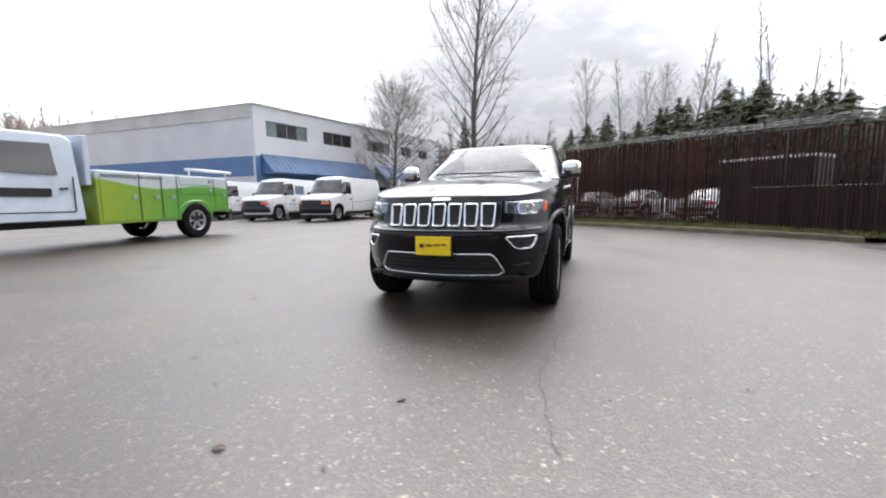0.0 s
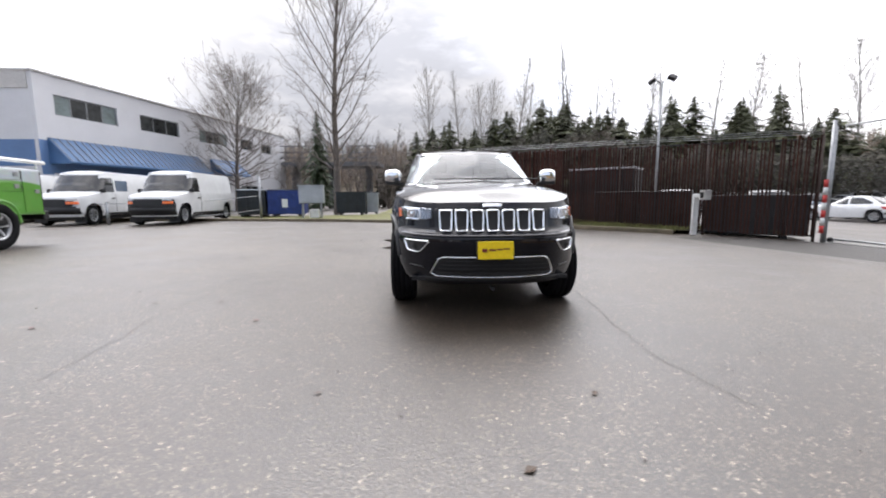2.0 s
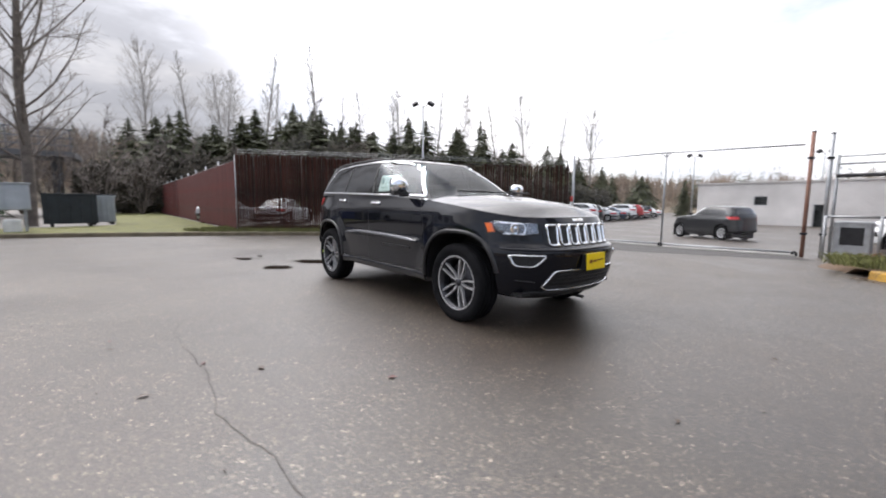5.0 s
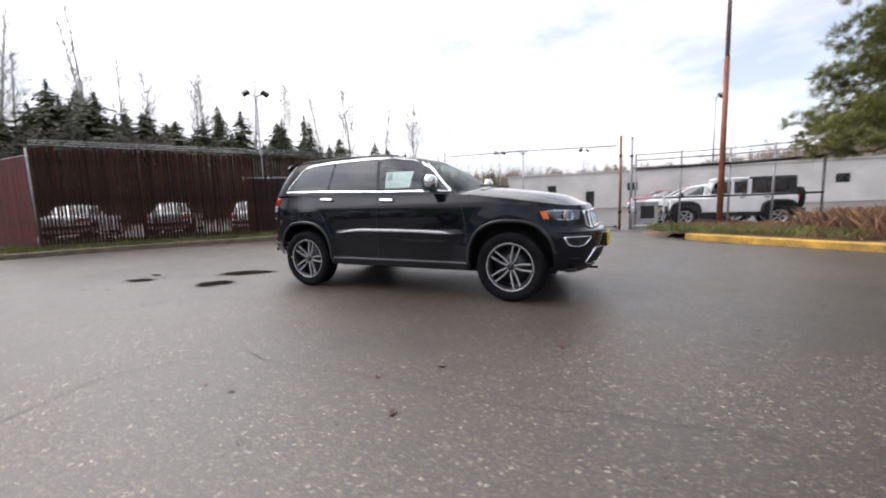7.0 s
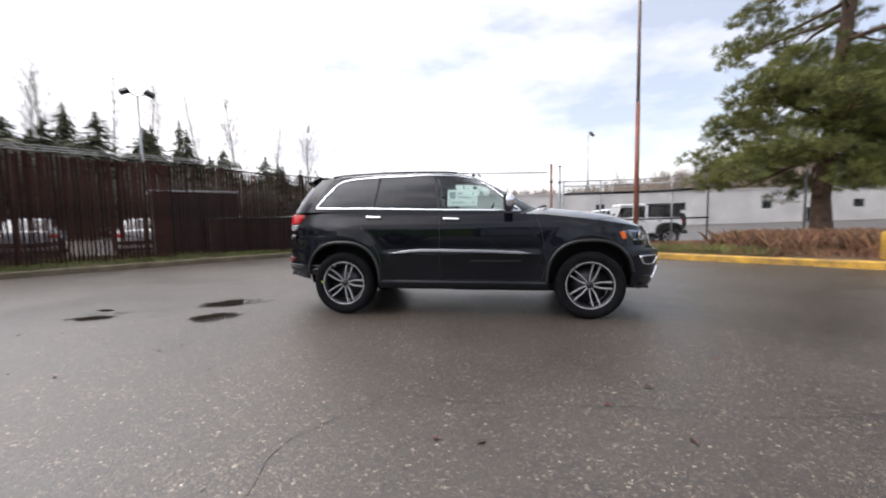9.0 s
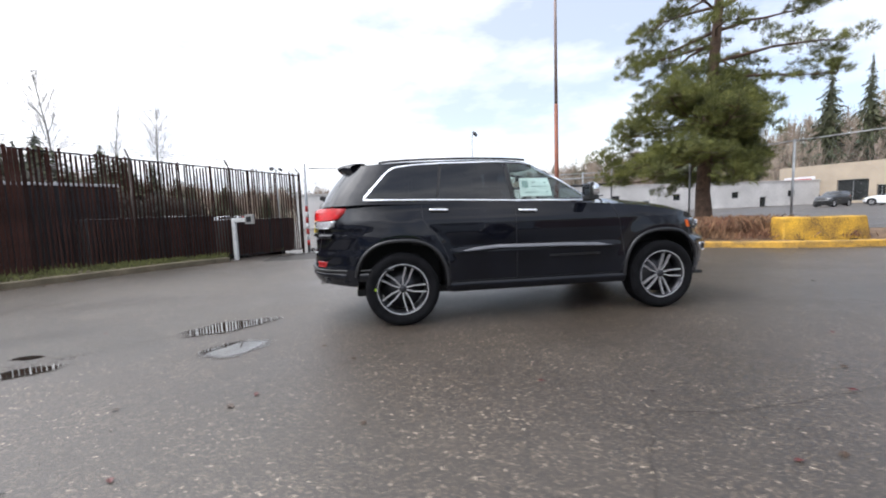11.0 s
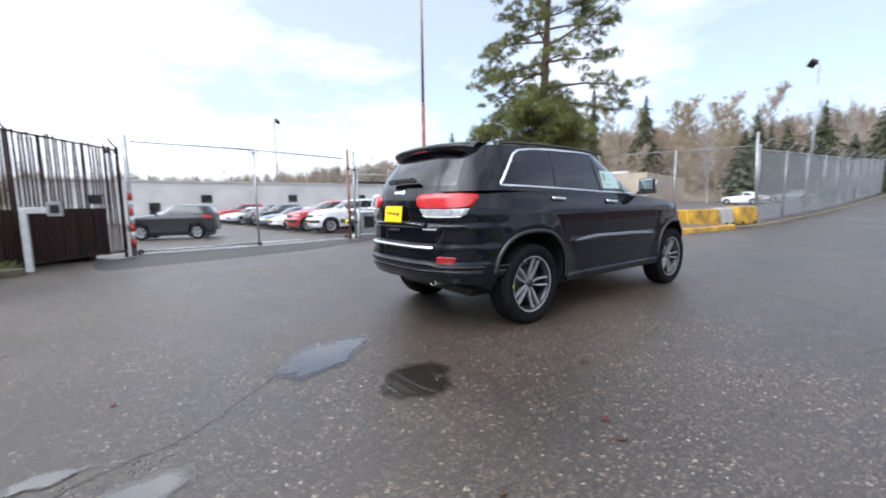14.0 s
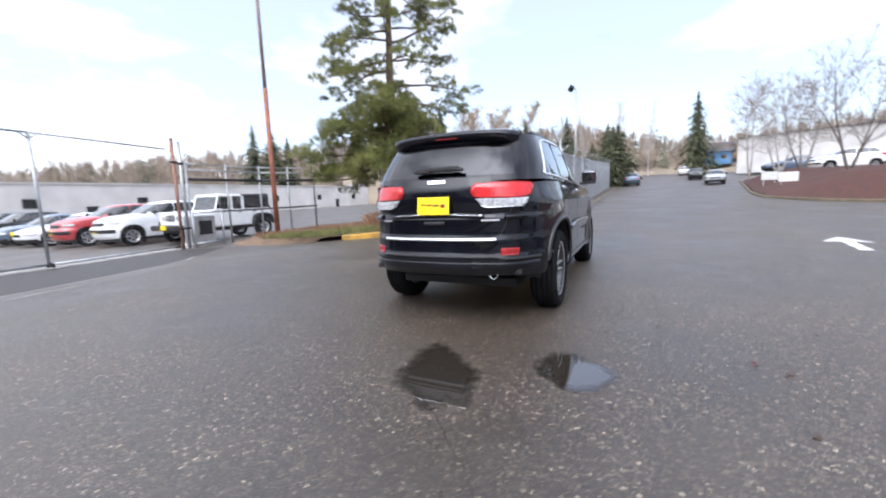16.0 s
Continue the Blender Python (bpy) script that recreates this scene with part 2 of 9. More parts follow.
def lathe(profile, n=40, axis="X", close=False):
    """A turned shape from rows of (along, radius)."""
    bm = bmesh.new()
    rings = []
    for a, r in profile:
        ring = []
        for k in range(n):
            c, s = r * math.cos(2 * math.pi * k / n), r * math.sin(2 * math.pi * k / n)
            ring.append(bm.verts.new((a, c, s) if axis == "X" else (c, s, a)))
        rings.append(ring)
    for i in range(len(rings) - (0 if close else 1)):
        a, b = rings[i], rings[(i + 1) % len(rings)]
        for k in range(n):
            f = bm.faces.new((a[k], a[(k + 1) % n], b[(k + 1) % n], b[k]))
            f.smooth = True
    bmesh.ops.recalc_face_normals(bm, faces=bm.faces)
    return bm


def resample(poly, n, closed=True):
    p = np.array(poly + [poly[0]] if closed else poly, float)
    d = np.r_[0, np.cumsum(np.hypot(*np.diff(p, axis=0).T))]
    s = np.linspace(0, d[-1], n, endpoint=not closed)
    return np.c_[np.interp(s, d, p[:, 0]), np.interp(s, d, p[:, 1])]


def pillow(poly, fn, depth=0.01, n=48, rings=5, edge=0.12, base=0.0):
    """A raised patch with a rounded rim: an outline in two coordinates, laid on a surface by fn(a, b, height)."""
    o = resample(poly, n)
    c = o.mean(0)
    verts, faces = [], []
    steps = [(1.0, base), (1.0 - edge * 0.25, base + depth * 0.7), (1.0 - edge, base + depth)] + [(k / rings, base + depth) for k in range(rings - 1, 0, -1)]
    for s, h in steps:
        for a, b in c + (o - c) * s:
            verts.append(fn(a, b, h))
    verts.append(fn(c[0], c[1], base + depth))
    for r in range(len(steps) - 1):
        for k in range(n):
            faces.append((r * n + k, r * n + (k + 1) % n, (r + 1) * n + (k + 1) % n, (r + 1) * n + k))
    last = (len(steps) - 1) * n
    for k in range(n):
        faces.append((last + k, last + (k + 1) % n, len(verts) - 1))
    return verts, faces


def hoop(poly, fn, width=0.02, depth=0.012, n=64, closed=True):
    """A raised strip of even width that follows an outline on a surface."""
    o = resample(poly, n, closed)
    t = (np.roll(o, -1, 0) - np.roll(o, 1, 0)) if closed else np.gradient(o, axis=0)
    t = t / np.maximum(np.hypot(*t.T), 1e-9)[:, None]
    nrm = np.c_[-t[:, 1], t[:, 0]]
    verts, faces = [], []
    prof = [(-0.5, -0.004), (-0.42, depth * 0.8), (0.0, depth), (0.42, depth * 0.8), (0.5, -0.004)]
    for k in range(n):
        for s, h in prof:
            a, b = o[k] + nrm[k] * s * width
            verts.append(fn(a, b, h))
    m = len(prof)
    for k in range(n if closed else n - 1):
        for i in range(m - 1):
            q = (k + 1) % n
            faces.append((k * m + i, k * m + i + 1, q * m + i + 1, q * m + i))
    return verts, faces


def inside(poly, y, z):
    r, j = False, len(poly) - 1
    for i in range(len(poly)):
        (a, b), (c, d) = poly[i], poly[j]
        if (b > z) != (d > z) and y < (c - a) * (z - b) / (d - b) + a:
            r = not r
        j = i
    return r


def nearest(poly, y, z):
    best = None
    for i in range(len(poly)):
        a, b = np.array(poly[i - 1]), np.array(poly[i])
        t = np.clip(np.dot((y, z) - a, b - a) / max(np.dot(b - a, b - a), 1e-12), 0, 1)
        q = a + t * (b - a)
        d = np.hypot(*(q - (y, z)))
        if best is None or d < best[0]:
            best = (d, q)
    return best[1]


def split_sheet(P, regions, extra=None):
    """Cut a gridded side sheet into named regions whose outlines are given in (y, z). extra(i, j) may name a cell by its place in the grid."""
    ni, nj = P.shape[:2]
    names = [n for n, _ in regions]
    cell = np.full((ni - 1, nj - 1), -1)
    C = (P[:-1, :-1] + P[1:, :-1] + P[:-1, 1:] + P[1:, 1:]) / 4
    for k, (_, poly) in enumerate(regions):
        q = np.array(poly)
        lo, hi = q.min(0), q.max(0)
        for i, j in np.argwhere((C[..., 1] > lo[0]) & (C[..., 1] < hi[0]) & (C[..., 2] > lo[1]) & (C[..., 2] < hi[1])):
            if inside(poly, C[i, j, 1], C[i, j, 2]):
                cell[i, j] = k
    Q = P.copy()
    for i in range(ni):
        for j in range(nj):
            near = cell[max(0, i - 1): i + 1, max(0, j - 1): j + 1].ravel()
            got = set(near)
            if len(got) > 1:
                k = max(got)
                y, z = P[i, j, 1], P[i, j, 2]
                ty, tz = nearest(regions[k][1], y, z)
                di = P[min(i + 1, ni - 1), j] - P[max(i - 1, 0), j]
                dj = P[i, min(j + 1, nj - 1)] - P[i, max(j - 1, 0)]
                A = np.array([[di[1], dj[1]], [di[2], dj[2]]])
                if abs(np.linalg.det(A)) > 1e-9:
                    a, b = np.linalg.solve(A, (ty - y, tz - z))
                    if abs(a) < 1.5 and abs(b) < 1.5:
                        Q[i, j] = P[i, j] + a * di + b * dj
    out = {}
    for i in range(ni - 1):
        for j in range(nj - 1):
            n = names[cell[i, j]] if cell[i, j] >= 0 else None
            if n is None and extra:
                n = extra(i, j)
            out.setdefault(n or "rest", []).append((i, j))
    return Q, out


def sheet_mesh(Q, cells, mirror=True):
    """Vertices and faces of some cells of a gridded sheet, and of their mirror image."""
    at, verts, faces = {}, [], []
    for i, j in cells:
        ids = []
        for a, b in ((i, j), (i + 1, j), (i + 1, j + 1), (i, j + 1)):
            if (a, b) not in at:
                at[a, b] = len(verts)
                verts.append(Q[a, b])
            ids.append(at[a, b])
        faces.append(tuple(ids))
    if mirror:
        n = len(verts)
        verts = verts + [np.array((-v[0], v[1], v[2])) for v in verts]
        faces = faces + [tuple(n + k for k in f[::-1]) for f in faces]
    return verts, faces


def tube(pts, r, n=8):
    """One bent bar through some points."""
    P = [Vector(p) for p in pts]
    v, f = [], []
    for k, p in enumerate(P):
        d = (P[min(k + 1, len(P) - 1)] - P[max(k - 1, 0)]).normalized()
        a = d.cross(Vector((0, 0, 1))).normalized() if abs(d.z) < 0.95 else d.orthogonal().normalized()
        b = d.cross(a)
        v += [p + (a * math.cos(2 * math.pi * i / n) + b * math.sin(2 * math.pi * i / n)) * r for i in range(n)]
    for k in range(len(P) - 1):
        f += [(k * n + i, k * n + (i + 1) % n, (k + 1) * n + (i + 1) % n, (k + 1) * n + i) for i in range(n)]
    return v, f + [tuple(range(n - 1, -1, -1)), tuple((len(P) - 1) * n + i for i in range(n))]

# ---- ground ----
def gz(x, y):
    """Height of the ground: level round the car, rising along the road to -y, falling a little into the lot to +x."""
    up = np.interp(-y, [4, 10, 28, 60, 130, 400], [0, 0.14, 0.70, 2.2, 5.6, 7.0])
    k = np.interp(x, [-40, -14, 2, 9, 40], [0.9, 1, 1, 0.35, 0.2])
    return float(up * k + np.interp(x, [5.5, 10, 14, 22, 60], [0, -0.15, -0.30, -0.45, -0.6]) * np.interp(y, [-40, -12, 8, 30], [0.5, 1, 1, 0.4]))


def spread(a, b, near, fine, coarse):
    """Grid lines, dense near the middle and wide far out."""
    v = list(np.arange(-near, near + 0.01, fine))
    s, step = near, fine
    while s < b:
        step = min(step * 1.25, coarse)
        s += step
        v += [s, -s]
    return sorted(v)


def asphalt():
    m = bpy.data.materials.new("worn wet asphalt")
    m.use_nodes = True
    nt = m.node_tree
    b = nt.nodes["Principled BSDF"]
    N, L = nt.nodes.new, nt.links.new
    tc = N("ShaderNodeTexCoord").outputs["Object"]

    def tex(kind, scale, **kw):
        n = N(kind)
        n.inputs["Scale"].default_value = scale
        for k, v in kw.items():
            n.inputs[k].default_value = v
        L(tc, n.inputs["Vector"])
        return n

    def ramp(src, stops):
        r = N("ShaderNodeValToRGB")
        e = r.color_ramp.elements
        while len(e) < len(stops):
            e.new(0.5)
        for q, (p, c) in zip(e, stops):
            q.position, q.color = p, (*c, 1)
        L(src, r.inputs[0])
        return r.outputs[0]

    def mix(kind, fac, a, c):
        n = N("ShaderNodeMix")
        n.data_type, n.blend_type = "RGBA", kind
        for src, i in ((fac, 0), (a, 6), (c, 7)):
            if isinstance(src, (int, float)):
                n.inputs[i].default_value = src
            else:
                L(src, n.inputs[i])
        return n.outputs[2]

    stone = tex("ShaderNodeTexVoronoi", 62.0)
    chip = tex("ShaderNodeTexVoronoi", 125.0)
    fines = tex("ShaderNodeTexVoronoi", 260.0)
    grit = tex("ShaderNodeTexNoise", 160.0, Detail=3.0)
    patch = tex("ShaderNodeTexNoise", 0.55, Detail=6.0, Roughness=0.6)
    stain = tex("ShaderNodeTexNoise", 0.13, Detail=4.0)
    bald = tex("ShaderNodeTexNoise", 2.3, Detail=5.0, Roughness=0.65)
    # coarse stones, smaller chips between them, bitumen worn over part of both
    # the palest stones are brightened further to stand for wet glints
    coarse = ramp(stone.outputs["Color"], [(0.22, (0.016, 0.013, 0.010)), (0.50, (0.038, 0.031, 0.024)), (0.72, (0.075, 0.061, 0.047)), (0.85, (0.20, 0.17, 0.135)), (0.93, (0.64, 0.59, 0.50))])
    small = ramp(chip.outputs["Color"], [(0.22, (0.014, 0.011, 0.009)), (0.52, (0.036, 0.029, 0.022)), (0.76, (0.088, 0.072, 0.056)), (0.91, (0.34, 0.30, 0.25))])
    base = mix("MIX", ramp(grit.outputs[0], [(0.42, (0.0, 0.0, 0.0)), (0.58, (1.0, 1.0, 1.0))]), coarse, small)
    base = mix("MULTIPLY", 0.7, base, ramp(fines.outputs["Color"], [(0.25, (0.55, 0.54, 0.53)), (0.55, (1.0, 1.0, 1.0)), (0.80, (1.7, 1.66, 1.6))]))
    base = mix("MIX", ramp(bald.outputs[0], [(0.40, (0.05, 0.05, 0.05)), (0.66, (0.55, 0.55, 0.55))]), base, ramp(grit.outputs[0], [(0.3, (0.026, 0.021, 0.016)), (0.7, (0.062, 0.051, 0.041))]))
    base = mix("MULTIPLY", 0.8, base, ramp(patch.outputs[0], [(0.3, (0.66, 0.65, 0.64)), (0.62, (1.12, 1.10, 1.08))]))
    base = mix("MULTIPLY", 0.4, base, ramp(stain.outputs[0], [(0.38, (0.62, 0.60, 0.58)), (0.62, (1.12, 1.12, 1.12))]))
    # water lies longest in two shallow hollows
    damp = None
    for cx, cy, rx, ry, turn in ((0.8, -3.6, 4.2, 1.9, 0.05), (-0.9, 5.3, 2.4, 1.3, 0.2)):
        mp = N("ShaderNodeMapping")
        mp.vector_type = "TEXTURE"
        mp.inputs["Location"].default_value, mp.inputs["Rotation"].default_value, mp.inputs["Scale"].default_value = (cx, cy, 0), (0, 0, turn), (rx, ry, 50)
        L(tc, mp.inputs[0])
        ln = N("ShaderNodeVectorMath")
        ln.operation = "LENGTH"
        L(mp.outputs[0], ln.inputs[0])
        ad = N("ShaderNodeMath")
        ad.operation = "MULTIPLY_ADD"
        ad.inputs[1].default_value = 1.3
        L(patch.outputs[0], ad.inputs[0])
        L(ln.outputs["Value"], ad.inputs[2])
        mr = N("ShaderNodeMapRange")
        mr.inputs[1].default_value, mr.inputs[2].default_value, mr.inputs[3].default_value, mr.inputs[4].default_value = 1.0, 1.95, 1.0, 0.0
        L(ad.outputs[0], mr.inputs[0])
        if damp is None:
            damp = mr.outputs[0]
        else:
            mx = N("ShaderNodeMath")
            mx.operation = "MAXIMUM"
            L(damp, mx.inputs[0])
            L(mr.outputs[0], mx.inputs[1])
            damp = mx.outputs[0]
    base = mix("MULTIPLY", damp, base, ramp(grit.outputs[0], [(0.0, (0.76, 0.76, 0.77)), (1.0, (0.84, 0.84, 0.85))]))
    base = mix("MULTIPLY", 1.0, base, ramp(grit.outputs[0], [(0.0, (0.90, 0.83, 0.75)), (1.0, (0.94, 0.87, 0.79))]))
    L(base, b.inputs["Base Color"])
    wet = ramp(patch.outputs[0], [(0.30, (0.31, 0.31, 0.31)), (0.46, (0.39, 0.39, 0.39)), (0.66, (0.45, 0.45, 0.45))])
    rgh = mix("ADD", 0.12, wet, grit.outputs[0])
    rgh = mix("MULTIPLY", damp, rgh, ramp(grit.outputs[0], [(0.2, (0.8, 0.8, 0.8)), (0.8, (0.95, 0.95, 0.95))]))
    L(rgh, b.inputs["Roughness"])
    b.inputs["Specular IOR Level"].default_value = 1.0
    rise = mix("MIX", 0.45, stone.outputs["Distance"], chip.outputs["Distance"])
    height = N("ShaderNodeMath")
    height.operation = "MULTIPLY_ADD"
    height.inputs[1].default_value = -0.9
    L(rise, height.inputs[0])
    L(grit.outputs[0], height.inputs[2])
    bp = N("ShaderNodeBump")
    bp.inputs["Strength"].default_value, bp.inputs["Distance"].default_value = 0.34, 0.007
    L(height.outputs[0], bp.inputs["Height"])
    L(bp.outputs[0], b.inputs["Normal"])
    return m


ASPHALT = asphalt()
CRACK = mat("dark open crack", (0.034, 0.028, 0.022), 0.5, 0, 0.3, 20, 120, 0.3)
GRASS_SOIL = mat("mossy soil", (0.075, 0.070, 0.030), 0.9, 0, 0.3, 2.5, 60, 0.6, var_color=(0.07, 0.05, 0.03))
BLADE = mat("winter grass", (0.13, 0.135, 0.04), 0.7, 0, 0.3, 3, 40, 0, by_island=0.4)
LAWN = mat("lawn green", (0.125, 0.125, 0.035), 0.85, 0, 0.25, 2.0, 60, 0.5)
KERB = mat("mossy concrete kerb", (0.13, 0.105, 0.07), 0.85, 0, 0.3, 3, 60, 0.4, var_color=(0.07, 0.06, 0.035))
KERB_YELLOW = mat("worn yellow kerb paint", (0.50, 0.28, 0.03), 0.6, 0, 0.15, 4, 50, 0.4, var_color=(0.13, 0.08, 0.03))
CONCRETE = mat("weathered concrete", (0.34, 0.33, 0.31), 0.85, 0, 0.15, 2, 50, 0.4)
MULCH = mat("red bark mulch", (0.058, 0.020, 0.013), 0.9, 0, 0.35, 4, 45, 0.9)
BROWN_SOIL = mat("leaf litter", (0.13, 0.085, 0.05), 0.9, 0, 0.35, 4, 45, 0.9, var_color=(0.05, 0.03, 0.02))
PAINT_LINE = mat("worn white road paint", (0.55, 0.55, 0.54), 0.6, 0, 0.15, 6, 60, 0.2, var_color=(0.25, 0.25, 0.25))


def build_ground():
    xs = spread(-1, 1500, 16, 1.0, 160)
    ys = spread(-1, 1500, 20, 1.0, 160)
    verts = [(x, y, gz(x, y)) for x in xs for y in ys]
    n = len(ys)
    faces = [(i * n + j, (i + 1) * n + j, (i + 1) * n + j + 1, i * n + j + 1) for i in range(len(xs) - 1) for j in range(n - 1)]
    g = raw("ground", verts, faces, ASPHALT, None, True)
    tagged(g, "worn grey wet asphalt yard and road with cracks", "ground", kind="structure")


build_ground()


def curve_pts(pts, step=0.4):
    """Points at even steps along a smooth line through some plan points."""
    p = np.array(pts, float)
    out = []
    for k in range(len(p) - 1):
        a, b, c, d = p[max(k - 1, 0)], p[k], p[k + 1], p[min(k + 2, len(p) - 1)]
        m = max(2, int(np.hypot(*(c - b)[:2]) / step))
        for t in np.linspace(0, 1, m, endpoint=False):
            out.append(0.5 * (2 * b + (c - a) * t + (2 * a - 5 * b + 4 * c - d) * t ** 2 + (3 * b - a - 3 * c + d) * t ** 3))
    return np.array(out + [p[-1]])


def ribbon_frame(p):
    t = np.gradient(p, axis=0)
    t /= np.maximum(np.hypot(t[:, 0], t[:, 1]), 1e-9)[:, None]
    return np.c_[-t[:, 1], t[:, 0]]


def kerb(name, pts, material, label, w=0.16, h=0.13, side=1):
    p = curve_pts(pts)
    nr = ribbon_frame(p) * side
    prof = [(0, -0.10), (0.012, h - 0.02), (0.03, h), (w - 0.03, h + 0.004), (w, h - 0.02), (w, -0.10)]
    verts, faces = [], []
    for k, (q, n_) in enumerate(zip(p, nr)):
        for a, z in prof:
            x, y = q[0] + n_[0] * a, q[1] + n_[1] * a
            verts.append((x, y, gz(x, y) + z + 0.008 * noise.noise((x * 2, y * 2, z))))
    m = len(prof)
    for k in range(len(p) - 1):
        for i in range(m - 1):
            f = (k * m + i, k * m + i + 1, (k + 1) * m + i + 1, (k + 1) * m + i)
            faces.append(f if side > 0 else f[::-1])
    ob = raw(name, verts, faces, material)
    return tagged(ob, label, "kerb", kind="structure")


KERB_N = [(-24, 16.6), (-16, 15.6), (-10, 14.6), (-5, 13.4), (-1.2, 11.75), (1.6, 10.15), (4.1, 8.05), (5.5, 6.9), (6.9, 6.0)]
KERB_Y = [(6.1, -3.72), (5.72, -4.0), (5.25, -4.5), (4.5, -5.3), (3.6, -6.4), (2.7, -7.4), (2.1, -8.4), (1.55, -9.8), (1.2, -11.2)]
KERB_S = [(1.2, -11.2), (1.05, -12.0), (0.85, -13.2), (0.7, -16), (0.55, -22), (0.5, -30), (0.4, -44), (0.2, -60)]
kerb("kerb_north", KERB_N, KERB, "mossy stained concrete kerb along the verge", side=1)
kerb("kerb_yellow", KERB_Y, KERB_YELLOW, "worn yellow painted kerb round the planting bed", 0.2, 0.14, 1)
kerb("kerb_road", KERB_S, KERB, "brown stained kerb below the wire fence", 0.14, 0.06, 1)


def slab(name, outline, h, material, label, category="ground", n=0.5, rough=0.03):
    """A low bank of ground over a plan outline, with an uneven top."""
    q = np.array(outline)
    xs = np.arange(q[:, 0].min(), q[:, 0].max() + n, n)
    ys = np.arange(q[:, 1].min(), q[:, 1].max() + n, n)
    P = np.array([[(x, y) for y in ys] for x in xs])
    keep, verts, faces, at = [], [], [], {}
    for i in range(len(xs) - 1):
        for j in range(len(ys) - 1):
            if inside(outline, xs[i] + n / 2, ys[j] + n / 2):
                keep.append((i, j))
    cells = set(keep)
    for i, j in keep:
        ids = []
        for a, b in ((i, j), (i + 1, j), (i + 1, j + 1), (i, j + 1)):
            if (a, b) not in at:
                full = all((a - u, b - v) in cells for u in (0, 1) for v in (0, 1))
                x, y = (xs[a], ys[b]) if full else nearest(outline, xs[a], ys[b])
                d = np.hypot(*(nearest(outline, x, y) - np.array((x, y)))) if full else 0
                z = h(x, y, d) if callable(h) else h
                at[a, b] = len(verts)
                verts.append((x, y, gz(x, y) + z + rough * noise.noise((x * 0.9, y * 0.9, 0.3)) * (1 if full else 0)))
            ids.append(at[a, b])
        faces.append(tuple(ids))
    return tagged(raw(name, verts, faces, material, None, True), label, category, kind="structure")


def off(pts, d):
    p = curve_pts(pts, 0.8)
    return [tuple(v) for v in p + ribbon_frame(p) * d]


VERGE = off(KERB_N[4:], 0.15) + [(8.2, 6.6), (9.6, 5.2), (11, 6.2), (3.2, 13.2), (0.2, 14.4), (-1.6, 13.0)]
slab("verge", VERGE, 0.12, GRASS_SOIL, "mossy grass verge at the fence foot", n=0.3)
slab("lawn", off(KERB_N[2:5], 0.15) + [(0.05, 12.9), (0.0, 46), (-3.6, 46), (-3.4, 19), (-7, 17.5), (-12, 18)], lambda x, y, d: 0.12, LAWN, "patch of green lawn beside the red fence", n=0.6)
KERB_LINE = curve_pts(KERB_Y, 0.3)


def bed_height(x, y, d):
    """Level with the kerb along it, running out to the ground on the far side."""
    rim = 0.12 if np.hypot(*(KERB_LINE - (x, y)).T).min() < 0.7 else -0.03
    e = min(1.0, d / 0.9)
    return rim * (1 - e) + (0.12 + min(0.12, d * 0.08)) * e


slab("planting_bed", off(KERB_Y, 0.19) + [(3.2, -11.5), (6.2, -11.0), (10.4, -8.0), (10.8, -3.4), (9.0, -2.6), (7.6, -2.8)], bed_height, BROWN_SOIL, "leaf covered bed behind the yellow kerb", n=0.35, rough=0.08)


def strip(name, pts, width, material, parent=None, lift=0.004, wav=0.35):
    """A thin uneven line lying on the ground, such as a crack or a painted line."""
    p = curve_pts(pts, 0.06)
    nr = ribbon_frame(p)
    verts, faces = [], []
    for k, (q, n_) in enumerate(zip(p, nr)):
        s = wav * 0.10 * noise.noise((q[0] * 6, q[1] * 6, 1.7)) + wav * 0.05 * noise.noise((q[0] * 21, q[1] * 21, 4))
        w = width * (1 + wav * 1.6 * noise.noise((q[0] * 9, q[1] * 9, 9))) * (0.4 if k in (0, len(p) - 1) else 1)
        for e in (-0.5, 0.5):
            x, y = q + n_ * (s + e * w)
            verts.append((x, y, gz(x, y) + lift))
    faces = [(2 * k, 2 * k + 1, 2 * k + 3, 2 * k + 2) for k in range(len(p) - 1)]
    return raw(name, verts, faces, material, parent)


for pts_, w_ in (([(-2.99, 0.12), (-3.1, -0.3), (-3.04, -1.4), (-3.08, -1.9), (-3.0, -2.4), (-2.93, -3.05), (-2.95, -3.5)], 0.0042),
                 ([(-1.8, 1.72), (-1.77, 0.8), (-1.71, -0.2)], 0.005),
                 ([(1.13, -1.2), (1.08, -1.9), (1.0, -2.5), (0.96, -3.05), (0.98, -3.4), (1.1, -3.9)], 0.006),
                 ([(-4.75, 0.45), (-4.32, 0.46), (-4.05, 0.54), (-3.73, 0.6), (-3.48, 0.45), (-2.99, 0.17)], 0.0045),
                 ([(-1.35, 4.95), (-1.15, 4.6), (-1.06, 4.3), (-0.77, 3.92), (-0.6, 3.75)], 0.006),
                 ([(-1.45, 1.75), (-1.5, 1.45), (-1.46, 1.15)], 0.007)):
    tagged(strip("asphalt_crack", pts_, w_, CRACK), "dark ragged crack in the asphalt", "crack", kind="structure")
for a_, b_ in (([(6.0, 5.2), (6.35, 3.0), (7.05, 0.5), (7.9, -0.5)], 0.05), ([(5.6, 5.0), (5.95, 2.8), (6.65, 0.3), (5.6, -2.0)], 0.035)):
    tagged(strip("gate_groove", a_, b_, CONCRETE, lift=0.014, wav=0.1), "pale worn groove line before the gate", "groove", kind="structure")


